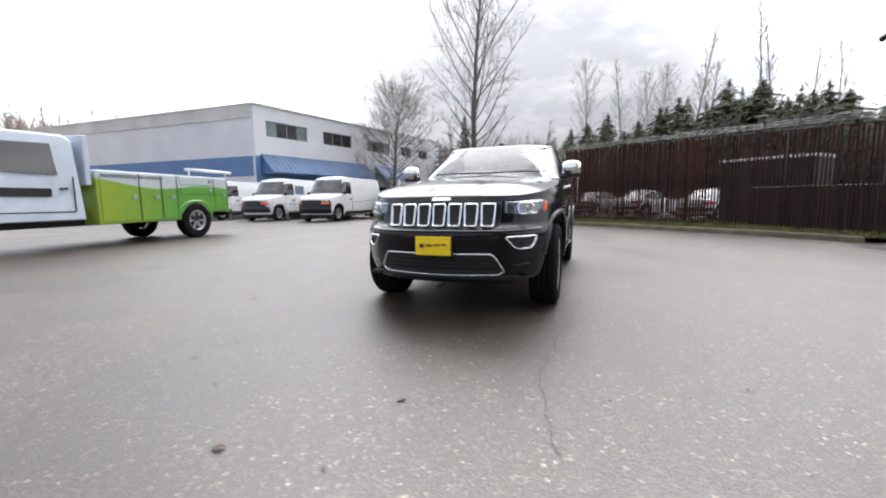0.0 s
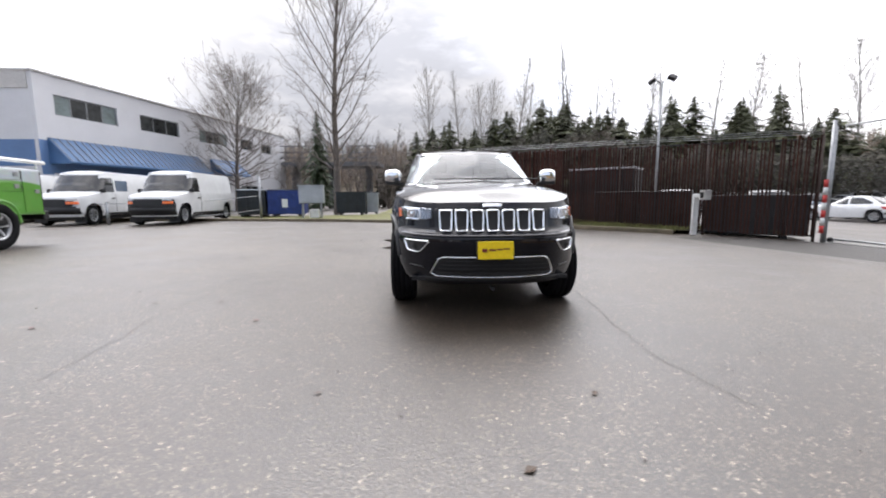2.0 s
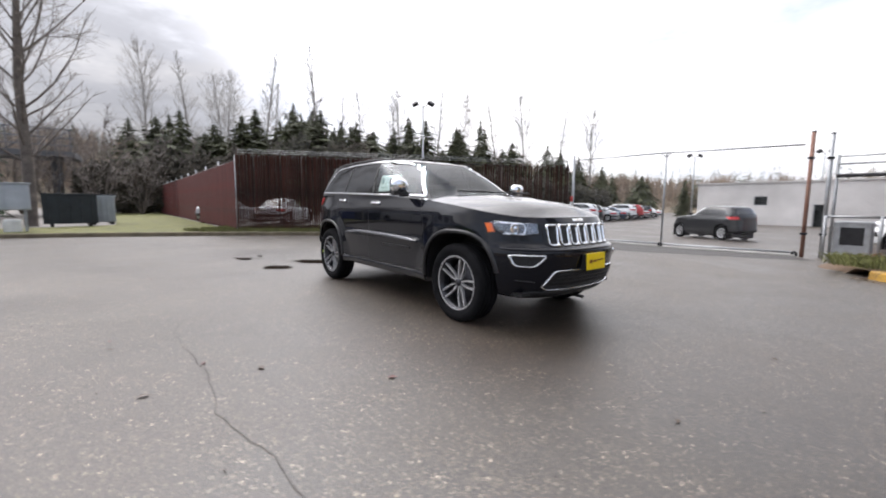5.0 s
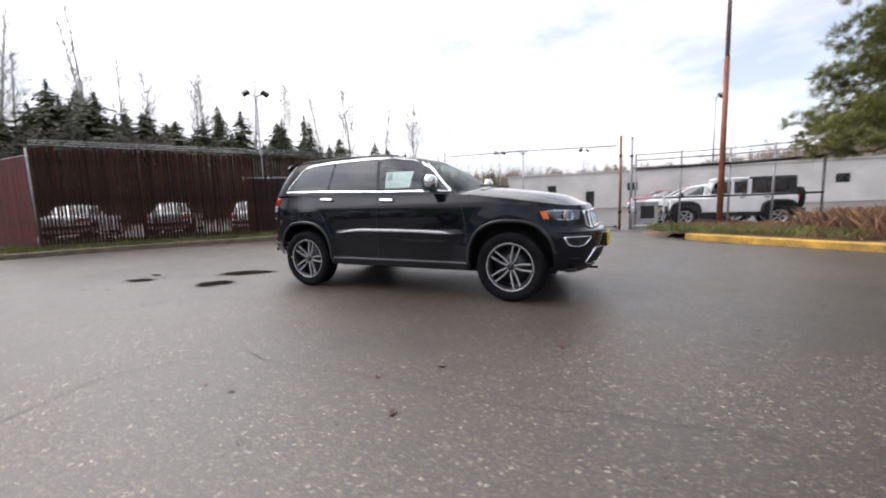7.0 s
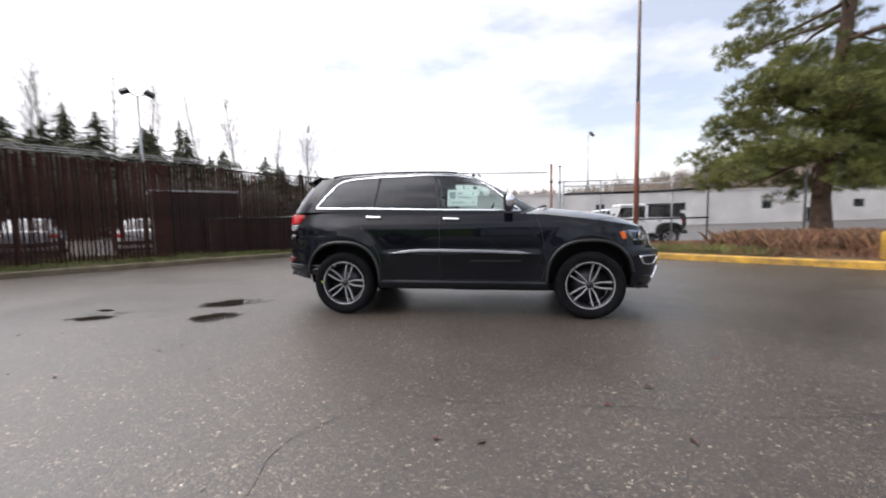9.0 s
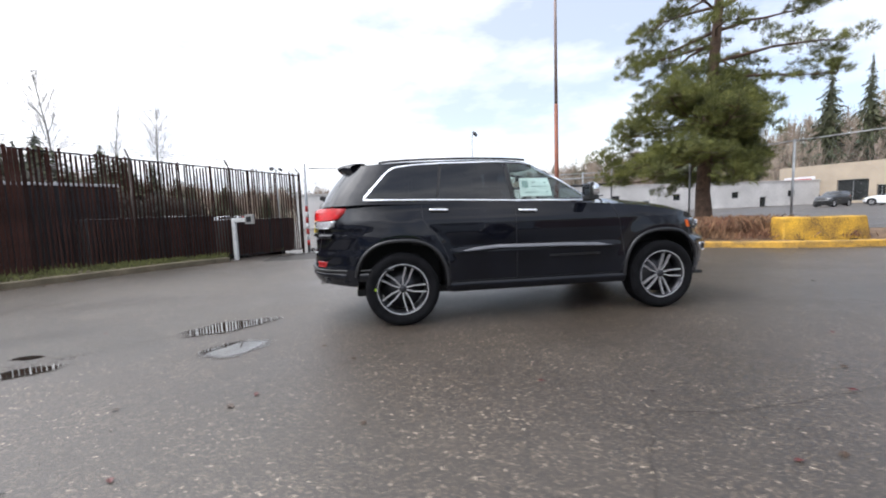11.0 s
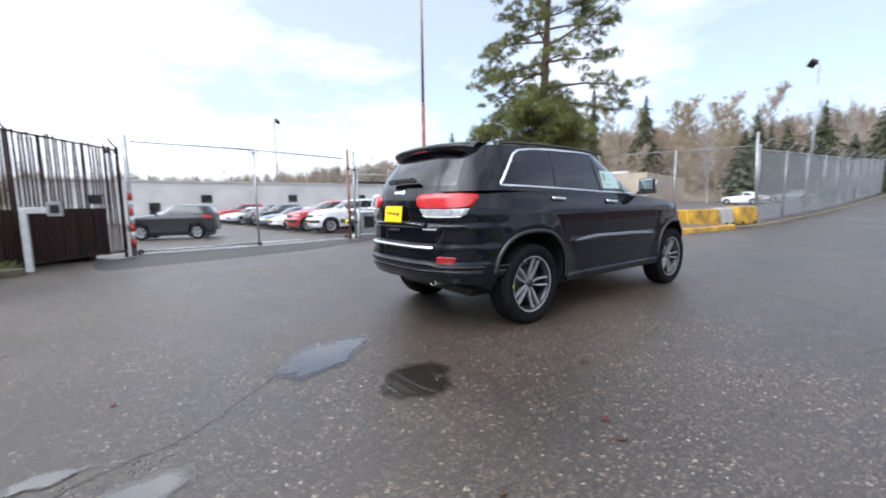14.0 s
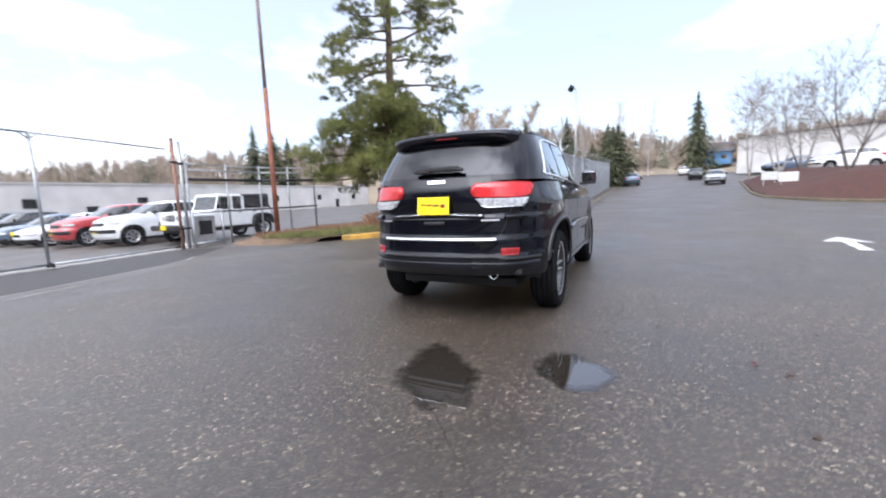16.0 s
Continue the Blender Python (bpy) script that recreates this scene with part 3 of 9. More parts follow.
def water_mat():
    """Still water that thins out to bare asphalt at its ragged edge."""
    m = bpy.data.materials.new("puddle water")
    m.use_nodes = True
    nt = m.node_tree
    N, L = nt.nodes.new, nt.links.new
    b = nt.nodes["Principled BSDF"]
    b.inputs["Base Color"].default_value = (0.022, 0.018, 0.014, 1)
    b.inputs["Roughness"].default_value = 0.03
    b.inputs["IOR"].default_value = 2.4
    at = N("ShaderNodeAttribute")
    at.attribute_name = "depth"
    tc = N("ShaderNodeTexCoord")
    ns = N("ShaderNodeTexNoise")
    ns.inputs["Scale"].default_value, ns.inputs["Detail"].default_value = 14.0, 6.0
    L(tc.outputs["Object"], ns.inputs["Vector"])
    sm = N("ShaderNodeMath")
    sm.operation = "MULTIPLY_ADD"
    sm.inputs[1].default_value = 0.42
    L(ns.outputs[0], sm.inputs[0])
    L(at.outputs["Fac"], sm.inputs[2])
    mr = N("ShaderNodeMapRange")
    mr.inputs[1].default_value, mr.inputs[2].default_value = 0.36, 0.66
    L(sm.outputs[0], mr.inputs[0])
    L(mr.outputs[0], b.inputs["Alpha"])
    return m


WATER = water_mat()


APRON = mat("dark patched asphalt", (0.040, 0.036, 0.032), 0.55, 0, 0.3, 3, 120, 0.5, spec=0.35)
slab("driveway_apron", [(6.15, 5.0), (6.5, 3.0), (7.2, 0.6), (8.0, -0.6), (9.6, -2.6), (10.72, -1.9), (10.1, 1.3), (9.98, 4.2), (8.3, 5.2)], 0.004, APRON, "darker patched asphalt before the gate", n=0.5, rough=0.0)


def puddle(cx, cy, rx, ry, turn, seed, lift=0.006):
    n, m = 48, 6
    verts, depth = [(cx, cy, gz(cx, cy) + lift)], [1.0]
    for j in range(1, m + 1):
        for k in range(n):
            a = 2 * math.pi * k / n
            r = (1 + 0.42 * noise.noise((math.cos(a) * 1.3 + seed, math.sin(a) * 1.3, seed)) + 0.07 * noise.noise((math.cos(a) * 4 + seed, math.sin(a) * 4, 2.0))) * 1.2 * j / m
            u, v = rx * r * math.cos(a), ry * r * math.sin(a)
            x = cx + u * math.cos(turn) - v * math.sin(turn)
            y = cy + u * math.sin(turn) + v * math.cos(turn)
            verts.append((x, y, gz(x, y) + lift))
            depth.append(1.0 - j / m)
    faces = [(0, 1 + k, 1 + (k + 1) % n) for k in range(n)]
    faces += [(1 + j * n + k, 1 + (j + 1) * n + k, 1 + (j + 1) * n + (k + 1) % n, 1 + j * n + (k + 1) % n) for j in range(m - 1) for k in range(n)]
    ob = raw("puddle", verts, faces, WATER)
    at = ob.data.attributes.new("depth", "FLOAT", "POINT")
    for k, d in enumerate(depth):
        at.data[k].value = d
    return tagged(ob, "shallow still puddle in the asphalt", "puddle", "puddles behind the car")


puddle(-1.24, 3.02, 0.31, 0.23, 2.0, 1.0)
puddle(-0.47, 3.34, 0.46, 0.25, 2.12, 8.4)
puddle(-1.46, 4.55, 0.27, 0.13, 1.75, 5.2)
puddle(-1.07, 4.82, 0.16, 0.06, 1.6, 6.3)


def broken_patch(cx, cy, rx, ry, turn, seed, count):
    """Loose dark crumbs of broken asphalt lying close together."""
    rnd = random.Random(seed)
    verts, faces = [], []
    for _ in range(count):
        a, r = rnd.uniform(0, 6.28), math.sqrt(rnd.random())
        u, v = rx * r * math.cos(a), ry * r * math.sin(a)
        x, y = cx + u * math.cos(turn) - v * math.sin(turn), cy + u * math.sin(turn) + v * math.cos(turn)
        s, k, w = rnd.uniform(0.005, 0.020) * (1.15 - 0.6 * r), len(verts), rnd.uniform(0, 6.28)
        ring = [(x + s * rnd.uniform(0.7, 1.2) * math.cos(w + q * 1.2566), y + s * rnd.uniform(0.7, 1.2) * math.sin(w + q * 1.2566)) for q in range(5)]
        verts += [(px, py, gz(px, py) - 0.002) for px, py in ring] + [(x + (px - x) * 0.6, y + (py - y) * 0.6, gz(px, py) + s * rnd.uniform(0.15, 0.35)) for px, py in ring]
        faces += [(k + q, k + (q + 1) % 5, k + 5 + (q + 1) % 5, k + 5 + q) for q in range(5)] + [tuple(range(k + 5, k + 10))]
    tagged(raw("broken_asphalt", verts, faces, CRUMB), "dark loose crumbs of broken asphalt beside puddles", "rubble", kind="stuff")


CRUMB = mat("dark asphalt crumbs", (0.075, 0.067, 0.06), 0.5, 0, 0.3, 30, 120, 0.3, by_island=0.5)
broken_patch(-1.18, 4.45, 0.14, 0.08, 1.9, 1, 50)
broken_patch(-1.27, 4.74, 0.17, 0.10, 1.8, 2, 60)
broken_patch(-1.54, 4.80, 0.10, 0.07, 1.2, 3, 25)


def fallen_leaf(x, y, s, turn, i):
    bm = bmesh.new()
    pts = [(0, -1, 0.0), (0.35, -0.55, 0.10), (0.62, 0.0, 0.16), (0.3, 0.5, 0.1), (0, 1, 0.04), (-0.3, 0.5, 0.12), (-0.58, 0.0, 0.2), (-0.32, -0.55, 0.12)]
    c = bm.verts.new((0, 0, 0.02))
    vs = [bm.verts.new(p) for p in pts]
    for k in range(8):
        bm.faces.new((c, vs[k], vs[(k + 1) % 8]))
    lf = part("fallen_leaf", bm, LEAF_BROWN if i % 3 else LEAF_RED)
    lf.matrix_basis = pose(x, y, gz(x, y) + 0.006, 0, 0, turn) @ Matrix.Diagonal((s, s, s, 1))
    tagged(lf, "wet reddish brown fallen leaf on the asphalt", "leaf", "fallen leaves")


LEAF_RED = mat("wet red leaf", (0.10, 0.022, 0.018), 0.4, 0, 0.3, 30, 90, 0.1)
LEAF_BROWN = mat("wet brown leaf", (0.06, 0.035, 0.02), 0.4, 0, 0.3, 30, 90, 0.1)
for i_, (x_, y_) in enumerate(((-3.55, -0.2), (-3.55, -0.44), (-3.39, -1.53), (-3.03, -1.18), (-2.73, -1.51), (-2.82, 1.77), (-2.29, 2.51), (-1.78, 1.92), (-2.34, 3.34), (-2.1, -2.2), (-1.2, -3.6), (0.32, -3.69), (-3.9, -2.3),
                               (-1.1, -4.6), (-0.2, -4.3), (-2.5, 0.6), (-1.6, 5.3), (-2.2, 4.6), (-3.1, 2.9), (-1.4, 2.2), (-4.2, 0.9), (-0.4, 4.6), (-2.44, 2.62))):
    fallen_leaf(x_, y_, 0.024 + 0.018 * ((i_ * 7) % 5) / 5, i_ * 47, i_)


def tufts(name, spots, material, label, h=(0.05, 0.16), blades=7, seed=3, spread_=0.06, category="grass"):
    """Many upright blades joined into one object."""
    rnd = random.Random(seed)
    verts, faces = [], []
    for x, y, z in spots:
        for _ in range(blades):
            a = rnd.uniform(0, 6.28)
            px, py = x + rnd.gauss(0, spread_), y + rnd.gauss(0, spread_)
            hh = rnd.uniform(*h)
            lx, ly = rnd.gauss(0, 0.4) * hh, rnd.gauss(0, 0.4) * hh
            w = 0.004 + hh * 0.03
            k = len(verts)
            verts += [(px - w * math.cos(a), py - w * math.sin(a), z), (px + w * math.cos(a), py + w * math.sin(a), z), (px + lx * 0.5, py + ly * 0.5, z + hh * 0.7), (px + lx, py + ly, z + hh)]
            faces += [(k, k + 1, k + 2), (k + 1, k + 3, k + 2)]
    return tagged(raw(name, verts, faces, material), label, category, kind="stuff")


rg = random.Random(11)


def scatter(outline, count, lift=0.11):
    q = np.array(outline)
    out = []
    while len(out) < count:
        x, y = rg.uniform(q[:, 0].min(), q[:, 0].max()), rg.uniform(q[:, 1].min(), q[:, 1].max())
        if inside(outline, x, y):
            out.append((x, y, gz(x, y) + lift))
    return out


tufts("verge_grass", scatter(VERGE, 2600), BLADE, "short yellow green winter grass on the verge")
BED = [(5.6, -4.6), (3.2, -7.4), (2.6, -9.0), (6.0, -10.6), (10.0, -7.8), (10.2, -4.2), (8.6, -3.2)]
DRY = mat("dry brush", (0.17, 0.105, 0.055), 0.9, 0, 0.3, 1.3, 30, 0, by_island=0.55, var_color=(0.12, 0.045, 0.028))
tufts("dry_brush", scatter(BED, 1300, 0.16), DRY, "dry brown brush and weeds in the bed", (0.05, 0.20), 7, 5, 0.12, "brush")
tufts("tall_brush", scatter([(4.6, -6.4), (6.4, -6.0), (8.0, -8.0), (6.0, -9.9), (3.6, -8.4)], 620, 0.16), DRY, "taller dry brush round the pine", (0.12, 0.55), 9, 15, 0.16, "brush")
tufts("bed_grass", scatter([(6.6, -3.2), (5.4, -4.6), (4.2, -6.2), (5.2, -6.4), (7.6, -4.4), (8.6, -3.0)], 700, 0.16), BLADE, "green grass edge behind the yellow kerb", (0.05, 0.2), 7, 6)


def litter(name, spots, material, label, size, seed):
    """Small curled scraps of leaf and bark lying on the ground."""
    rnd = random.Random(seed)
    verts, faces = [], []
    for x, y, z in spots:
        a, s = rnd.uniform(0, 6.28), rnd.uniform(*size)
        c, d = math.cos(a) * s, math.sin(a) * s
        k = len(verts)
        w = rnd.uniform(0.3, 0.7)
        verts += [(x - c, y - d, z), (x + d * w, y - c * w, z + s * rnd.uniform(0.1, 0.5)), (x + c, y + d, z + s * 0.1), (x - d * w, y + c * w, z + s * rnd.uniform(0.1, 0.5))]
        faces += [(k, k + 1, k + 2), (k, k + 2, k + 3)]
    return tagged(raw(name, verts, faces, material), label, "litter", kind="stuff")


LITTER = mat("brown leaf scraps", (0.12, 0.078, 0.045), 0.8, 0, 0.35, 8, 60, 0, by_island=0.5)
SCRAP = mat("dark wet scraps", (0.035, 0.025, 0.018), 0.6, 0, 0.35, 8, 60, 0, by_island=0.5)
spots_ = []
for line_, side_, dense_ in ((KERB_N, -1, 26), (KERB_Y, -1, 18), (KERB_S[:5], -1, 26)):
    q_ = curve_pts(line_, 0.5)
    for p_, n_ in zip(q_, ribbon_frame(q_)):
        for _ in range(dense_):
            d_ = side_ * abs(rg.gauss(0, 0.14)) - 0.01
            x_, y_ = p_[0] + n_[0] * d_ + rg.uniform(-0.3, 0.3), p_[1] + n_[1] * d_ + rg.uniform(-0.3, 0.3) * 0.3
            spots_.append((x_, y_, gz(x_, y_) + 0.006))
litter("leaf_litter", spots_, LITTER, "brown leaf litter swept against the kerbs", (0.012, 0.04), 8)
litter("ground_scraps", [(x_, y_, gz(x_, y_) + 0.005) for x_, y_ in ((rg.uniform(-6, 6), rg.uniform(-6, 9)) for _ in range(320))], SCRAP, "scattered dark leaf scraps on the asphalt", (0.006, 0.016), 9)
litter("bed_litter", scatter(BED, 2600, 0.2), LITTER, "rust brown fallen leaves covering the bed", (0.02, 0.06), 10)

# ---- vehicle shells: the nose of every vehicle points to -y, its wheels stand on z = 0 ----
def quarter(n, k):
    """k + 1 angles that part a superellipse quarter of power n evenly."""
    th = np.linspace(0, math.pi / 2, 1500)
    x, y = np.sin(th) ** (2 / n), 1.3 * np.cos(th) ** (2 / n)
    d = np.r_[0, np.cumsum(np.hypot(np.diff(x), np.diff(y)))]
    return np.interp(np.linspace(0, d[-1], k + 1), d, th)


def tab(rows):
    a = np.array(rows, float)
    return lambda v: np.interp(v, a[:, 0], a[:, 1])


def half_loop(w, F, R, yf, yr, nf, nr, cols):
    """Plan outline of one side, from the middle of the nose round to the middle of the tail."""
    pts = []
    for kind, v in cols:
        if kind == "F":
            pts.append((-w * math.sin(v) ** (2 / nf), yf - (yf - F) * max(math.cos(v), 0) ** (2 / nf)))
        elif kind == "S":
            pts.append((-w, yf + (yr - yf) * v))
        else:
            pts.append((-w * math.cos(math.pi / 2 - v) ** (2 / nr) if v > 1e-9 else 0.0, yr + (R - yr) * max(math.cos(v), 0) ** (2 / nr)))
    return pts


def columns(nf, nr, kf, ks, kr):
    c = [("F", v) for v in quarter(nf, kf)]
    c += [("S", v) for v in np.linspace(0, 1, ks + 1)[1:-1]]
    return c + [("R", v) for v in quarter(nr, kr)[::-1]]


def shell(s):
    """The gridded sheets of one side of a body: lower (loop x height), deck and roof (loop x inset), upper (loop x height)."""
    kf, ks, kr, kz, kh = s["grid"]
    cols = columns(s["nf"], s["nr"], kf, ks, kr)
    F, R, W = tab(s["front"]), tab(s["rear"]), tab(s["width"])
    zb, zt, hc = tab(s["bottom"]), tab(s["top"]), tab(s["crown"])
    ledge = s.get("ledge")
    low = np.zeros((len(cols), kz + 1, 3))
    zm = 0.5 * (s["bottom"][0][1] + s["top"][-1][1])
    mid = half_loop(W(zm), F(zm), R(zm), s["yf"], s["yr"], s["nf"], s["nr"], cols)
    for i, c in enumerate(cols):
        y0 = mid[i][1]
        for j in range(kz + 1):
            z = zb(y0) + (zt(y0) - zb(y0)) * j / kz
            w = W(z)
            x, y = half_loop(w, F(z), R(z), s["yf"], s["yr"], s["nf"], s["nr"], [c])[0]
            if ledge:
                x -= ledge(y, z)
            low[i, j] = x, y, z
    deck = np.zeros((len(cols), 15, 3))
    for i in range(len(cols)):
        x, y, z = low[i, -1]
        yc = min(max(y, s["spine"][0]), s["spine"][1])
        for j in range(15):
            u = j / 14
            yy = y + (yc - y) * u
            g = 1 - (1 - u) ** 2.6
            deck[i, j] = x * (1 - u), yy, z + (max(hc(yy), z) - z) * g
    g = s["green"]
    up = np.zeros((len(cols), kh + 1, 3))
    zr = tab(g["roof"])
    for j in range(kh + 1):
        h = j / kh
        mix = lambda a: a[0] + (a[1] - a[0]) * h  # noqa: E731
        w = mix(g["width"]) + g.get("bulge", 0.012) * math.sin(math.pi * h)
        ub = g.get("bow", 0.02) * math.sin(math.pi * h)
        loop = half_loop(w, mix(g["front"]) - ub, mix(g["rear"]) + ub, mix(g["yf"]), mix(g["yr"]), g["nf"], g["nr"], cols)
        for i, (x, y) in enumerate(loop):
            b = zt(y) - 0.03 if y > g["front"][0] + 0.3 else max(zt(y), hc(y) - 0.05) - 0.03
            up[i, j] = x, y, b + (zr(y) - b) * h
    roof = np.zeros((len(cols), 13, 3))
    for i in range(len(cols)):
        x, y, z = up[i, -1]
        yc = min(max(y, g["spine"][0]), g["spine"][1])
        for j in range(13):
            u = (j / 12) ** 1.4
            roof[i, j] = x * (1 - u), y + (yc - y) * u, z + g["dome"] * (1 - (1 - u) ** 2.4)
    return cols, low, deck, up, roof


def arch_outline(yc, a, b, z0, low, n=2.5):
    pts = [(yc - a, low)]
    for k in range(33):
        t = math.pi * k / 32
        c, s_ = -math.cos(t), math.sin(t)
        pts.append((yc + a * math.copysign(abs(c) ** (2 / n), c), z0 + b * s_ ** (2 / n)))
    return pts + [(yc + a, low)]


def mirrored(verts, faces):
    return [np.array((-v[0], v[1], v[2])) for v in verts], [f[::-1] for f in faces]


def all_cells(P):
    return [(i, j) for i in range(P.shape[0] - 1) for j in range(P.shape[1] - 1)]


def wheel(parent, x, y, r, rim, width, spokes, rim_mat, detailed=True):
    """One wheel: barrel with tyre, spokes, hub cap and brake disc as its pieces."""
    sgn = -1 if x < 0 else 1
    hw = width / 2
    n = 56 if detailed else 28
    barrel = lathe([(-hw * 0.8, rim * 0.93), (-hw * 0.2, rim * 0.86), (hw * 0.45, rim * 0.88), (hw * 0.8, rim * 0.94), (hw * 0.86, rim * 1.03), (hw * 0.78, rim * 1.05)], n)
    w = part("wheel", barrel, rim_mat, parent, smooth=True)
    w.matrix_basis = pose(x, y, r, 0, 0, 180 if sgn < 0 else 0)
    prof = [(-hw * 0.8, rim), (-hw, rim * 1.18), (-hw, r * 0.9), (-hw * 0.86, r * 0.975), (-hw * 0.7, r)]
    for k in range(4):
        a = -hw * 0.62 + k * hw * 0.41
        prof += [(a, r), (a + 0.004, r - 0.009), (a + 0.014, r - 0.009), (a + 0.018, r)] if detailed else []
    prof += [(hw * 0.7, r), (hw * 0.86, r * 0.975), (hw, r * 0.9), (hw, rim * 1.18), (hw * 0.82, rim * 1.01)]
    tyre = lathe(prof, n)
    part("tyre", tyre, RUBBER, w, "black rubber tyre with moulded tread")
    bm = bmesh.new()
    fx = hw * 0.62
    for k in range(spokes):
        a = 2 * math.pi * k / spokes
        ro, t = Vector((0, math.cos(a), math.sin(a))), Vector((0, -math.sin(a), math.cos(a)))
        for o in ((-1, 1) if detailed else (0,)):
            # each pair starts close together on the hub and runs out almost parallel, with a knee half way
            stations = ((0.10, 0.030, 0.008, -0.014), (0.45, 0.118, 0.0075, -0.004), (1.0, 0.150, 0.0085, 0.012)) if detailed else ((0.10, 0, 0.02, -0.012), (1.0, 0, 0.03, 0.012))
            rings = []
            for u, off_, ww, dx in stations:
                c = ro * rim * math.sqrt(max(0.0, u * u - off_ * off_)) + t * rim * off_ * o
                rings.append([bm.verts.new((fx + dx + f_, c.y + t.y * ww * e, c.z + t.z * ww * e)) for e, f_ in ((-1, -0.03), (1, -0.03), (0.8, 0.0), (-0.8, 0.0))])
            for q0, q1 in zip(rings, rings[1:]):
                for i in range(4):
                    bm.faces.new((q0[i], q0[(i + 1) % 4], q1[(i + 1) % 4], q1[i]))
    bmesh.ops.recalc_face_normals(bm, faces=bm.faces)
    part("spoke_star", bm, ALLOY if detailed else rim_mat, w, "bright machined split spokes")
    part("rim_lip", lathe([(hw * 0.70, rim * 0.93), (hw * 0.80, rim * 0.95), (hw * 0.85, rim * 1.0), (hw * 0.80, rim * 1.035), (hw * 0.68, rim * 1.04)], n), ALLOY if detailed else rim_mat, w, "bright alloy rim edge")
    cap = lathe([(fx - 0.035, rim * 0.15), (fx - 0.005, rim * 0.14), (fx + 0.002, rim * 0.09), (fx + 0.005, 0.001)], 24)
    part("hub_cap", cap, ALLOY_DARK, w)
    disc = lathe([(-0.01, 0.001), (-0.01, rim * 0.8), (0.0, rim * 0.8), (0.0, 0.001)], 28)
    part("brake_disc", disc, ALLOY_DARK, w)
    return w

# ---- the black sport utility vehicle ----
def door_ledge(y, z):
    """The rubbing ledge along the doors and the swelling round the wheel arches."""
    k = np.interp(y, [-1.0, -0.8, 0.8, 1.0], [0, 1, 1, 0])
    b = k * np.interp(z, [0.60, 0.70, 0.745, 0.79], [0, 0.014, 0.022, 0])
    f = 0
    for yc in (-1.4575, 1.4575):
        d = math.hypot((y - yc) / 0.60, (z - 0.42) / 0.62)
        f = max(f, 0.022 * max(0.0, 1 - max(0, d - 0.85) / 0.25)) if d > 0.85 else max(f, 0.022)
    return max(b, f)


SUV = dict(
    grid=(60, 84, 60, 44, 24), nf=3.0, nr=3.4, yf=-1.0, yr=1.0,
    front=[(0.28, -2.18), (0.36, -2.27), (0.45, -2.31), (0.52, -2.33), (0.68, -2.36), (0.735, -2.355), (0.775, -2.29), (0.80, -2.245), (0.97, -2.205), (1.03, -2.165), (1.3, -2.1)],
    rear=[(0.38, 2.28), (0.46, 2.40), (0.58, 2.445), (0.615, 2.45), (0.635, 2.425), (0.76, 2.42), (0.80, 2.40), (0.95, 2.40), (0.97, 2.375), (1.1, 2.385), (1.2, 2.375), (1.32, 2.325)],
    width=[(0.28, 0.865), (0.36, 0.905), (0.45, 0.922), (0.60, 0.93), (0.79, 0.928), (0.95, 0.930), (1.05, 0.928), (1.09, 0.92), (1.14, 0.90), (1.20, 0.877), (1.32, 0.845)],
    bottom=[(-2.35, 0.30), (-2.1, 0.31), (-1.9, 0.35), (-1.0, 0.33), (1.0, 0.34), (1.9, 0.42), (2.3, 0.45), (2.45, 0.455)],
    top=[(-2.2, 1.03), (-2.1, 1.035), (-1.95, 1.06), (-1.7, 1.10), (-1.45, 1.135), (-1.0, 1.185), (-0.75, 1.20), (0.2, 1.245), (1.0, 1.275), (1.8, 1.295), (2.35, 1.285)],
    crown=[(-2.2, 1.03), (-2.1, 1.09), (-1.95, 1.14), (-1.7, 1.185), (-1.43, 1.225), (-1.0, 1.275), (-0.8, 1.25), (-0.5, 1.20), (2.0, 1.25), (2.3, 1.285)],
    spine=(-1.75, 1.9), ledge=door_ledge,
    green=dict(front=(-1.06, -0.16), rear=(2.335, 2.03), width=(0.868, 0.70), yf=(-0.2, 0.5), yr=(1.45, 1.42), nf=2.7, nr=3.3,
               roof=[(-0.2, 1.675), (0.2, 1.70), (0.7, 1.71), (1.4, 1.70), (2.05, 1.665)], spine=(0.35, 1.55), dome=0.055),
)
WIN_FRONT = [(-0.67, 1.25), (-0.53, 1.375), (-0.37, 1.505), (-0.22, 1.595), (-0.10, 1.635), (0.08, 1.66), (0.275, 1.668), (0.22, 1.275)]
WIN_REAR = [(0.265, 1.278), (0.32, 1.67), (0.62, 1.673), (0.99, 1.665), (1.045, 1.305)]
WIN_QUARTER = [(1.075, 1.307), (1.02, 1.665), (1.30, 1.652), (1.47, 1.63), (1.545, 1.59), (1.64, 1.49), (1.79, 1.325)]
WIN_ALL = [(-0.70, 1.238), (-0.53, 1.388), (-0.37, 1.52), (-0.22, 1.612), (-0.10, 1.652), (0.08, 1.678), (0.40, 1.687), (0.99, 1.683), (1.30, 1.668), (1.48, 1.645), (1.565, 1.60), (1.66, 1.495), (1.825, 1.31), (1.06, 1.292), (0.24, 1.262)]


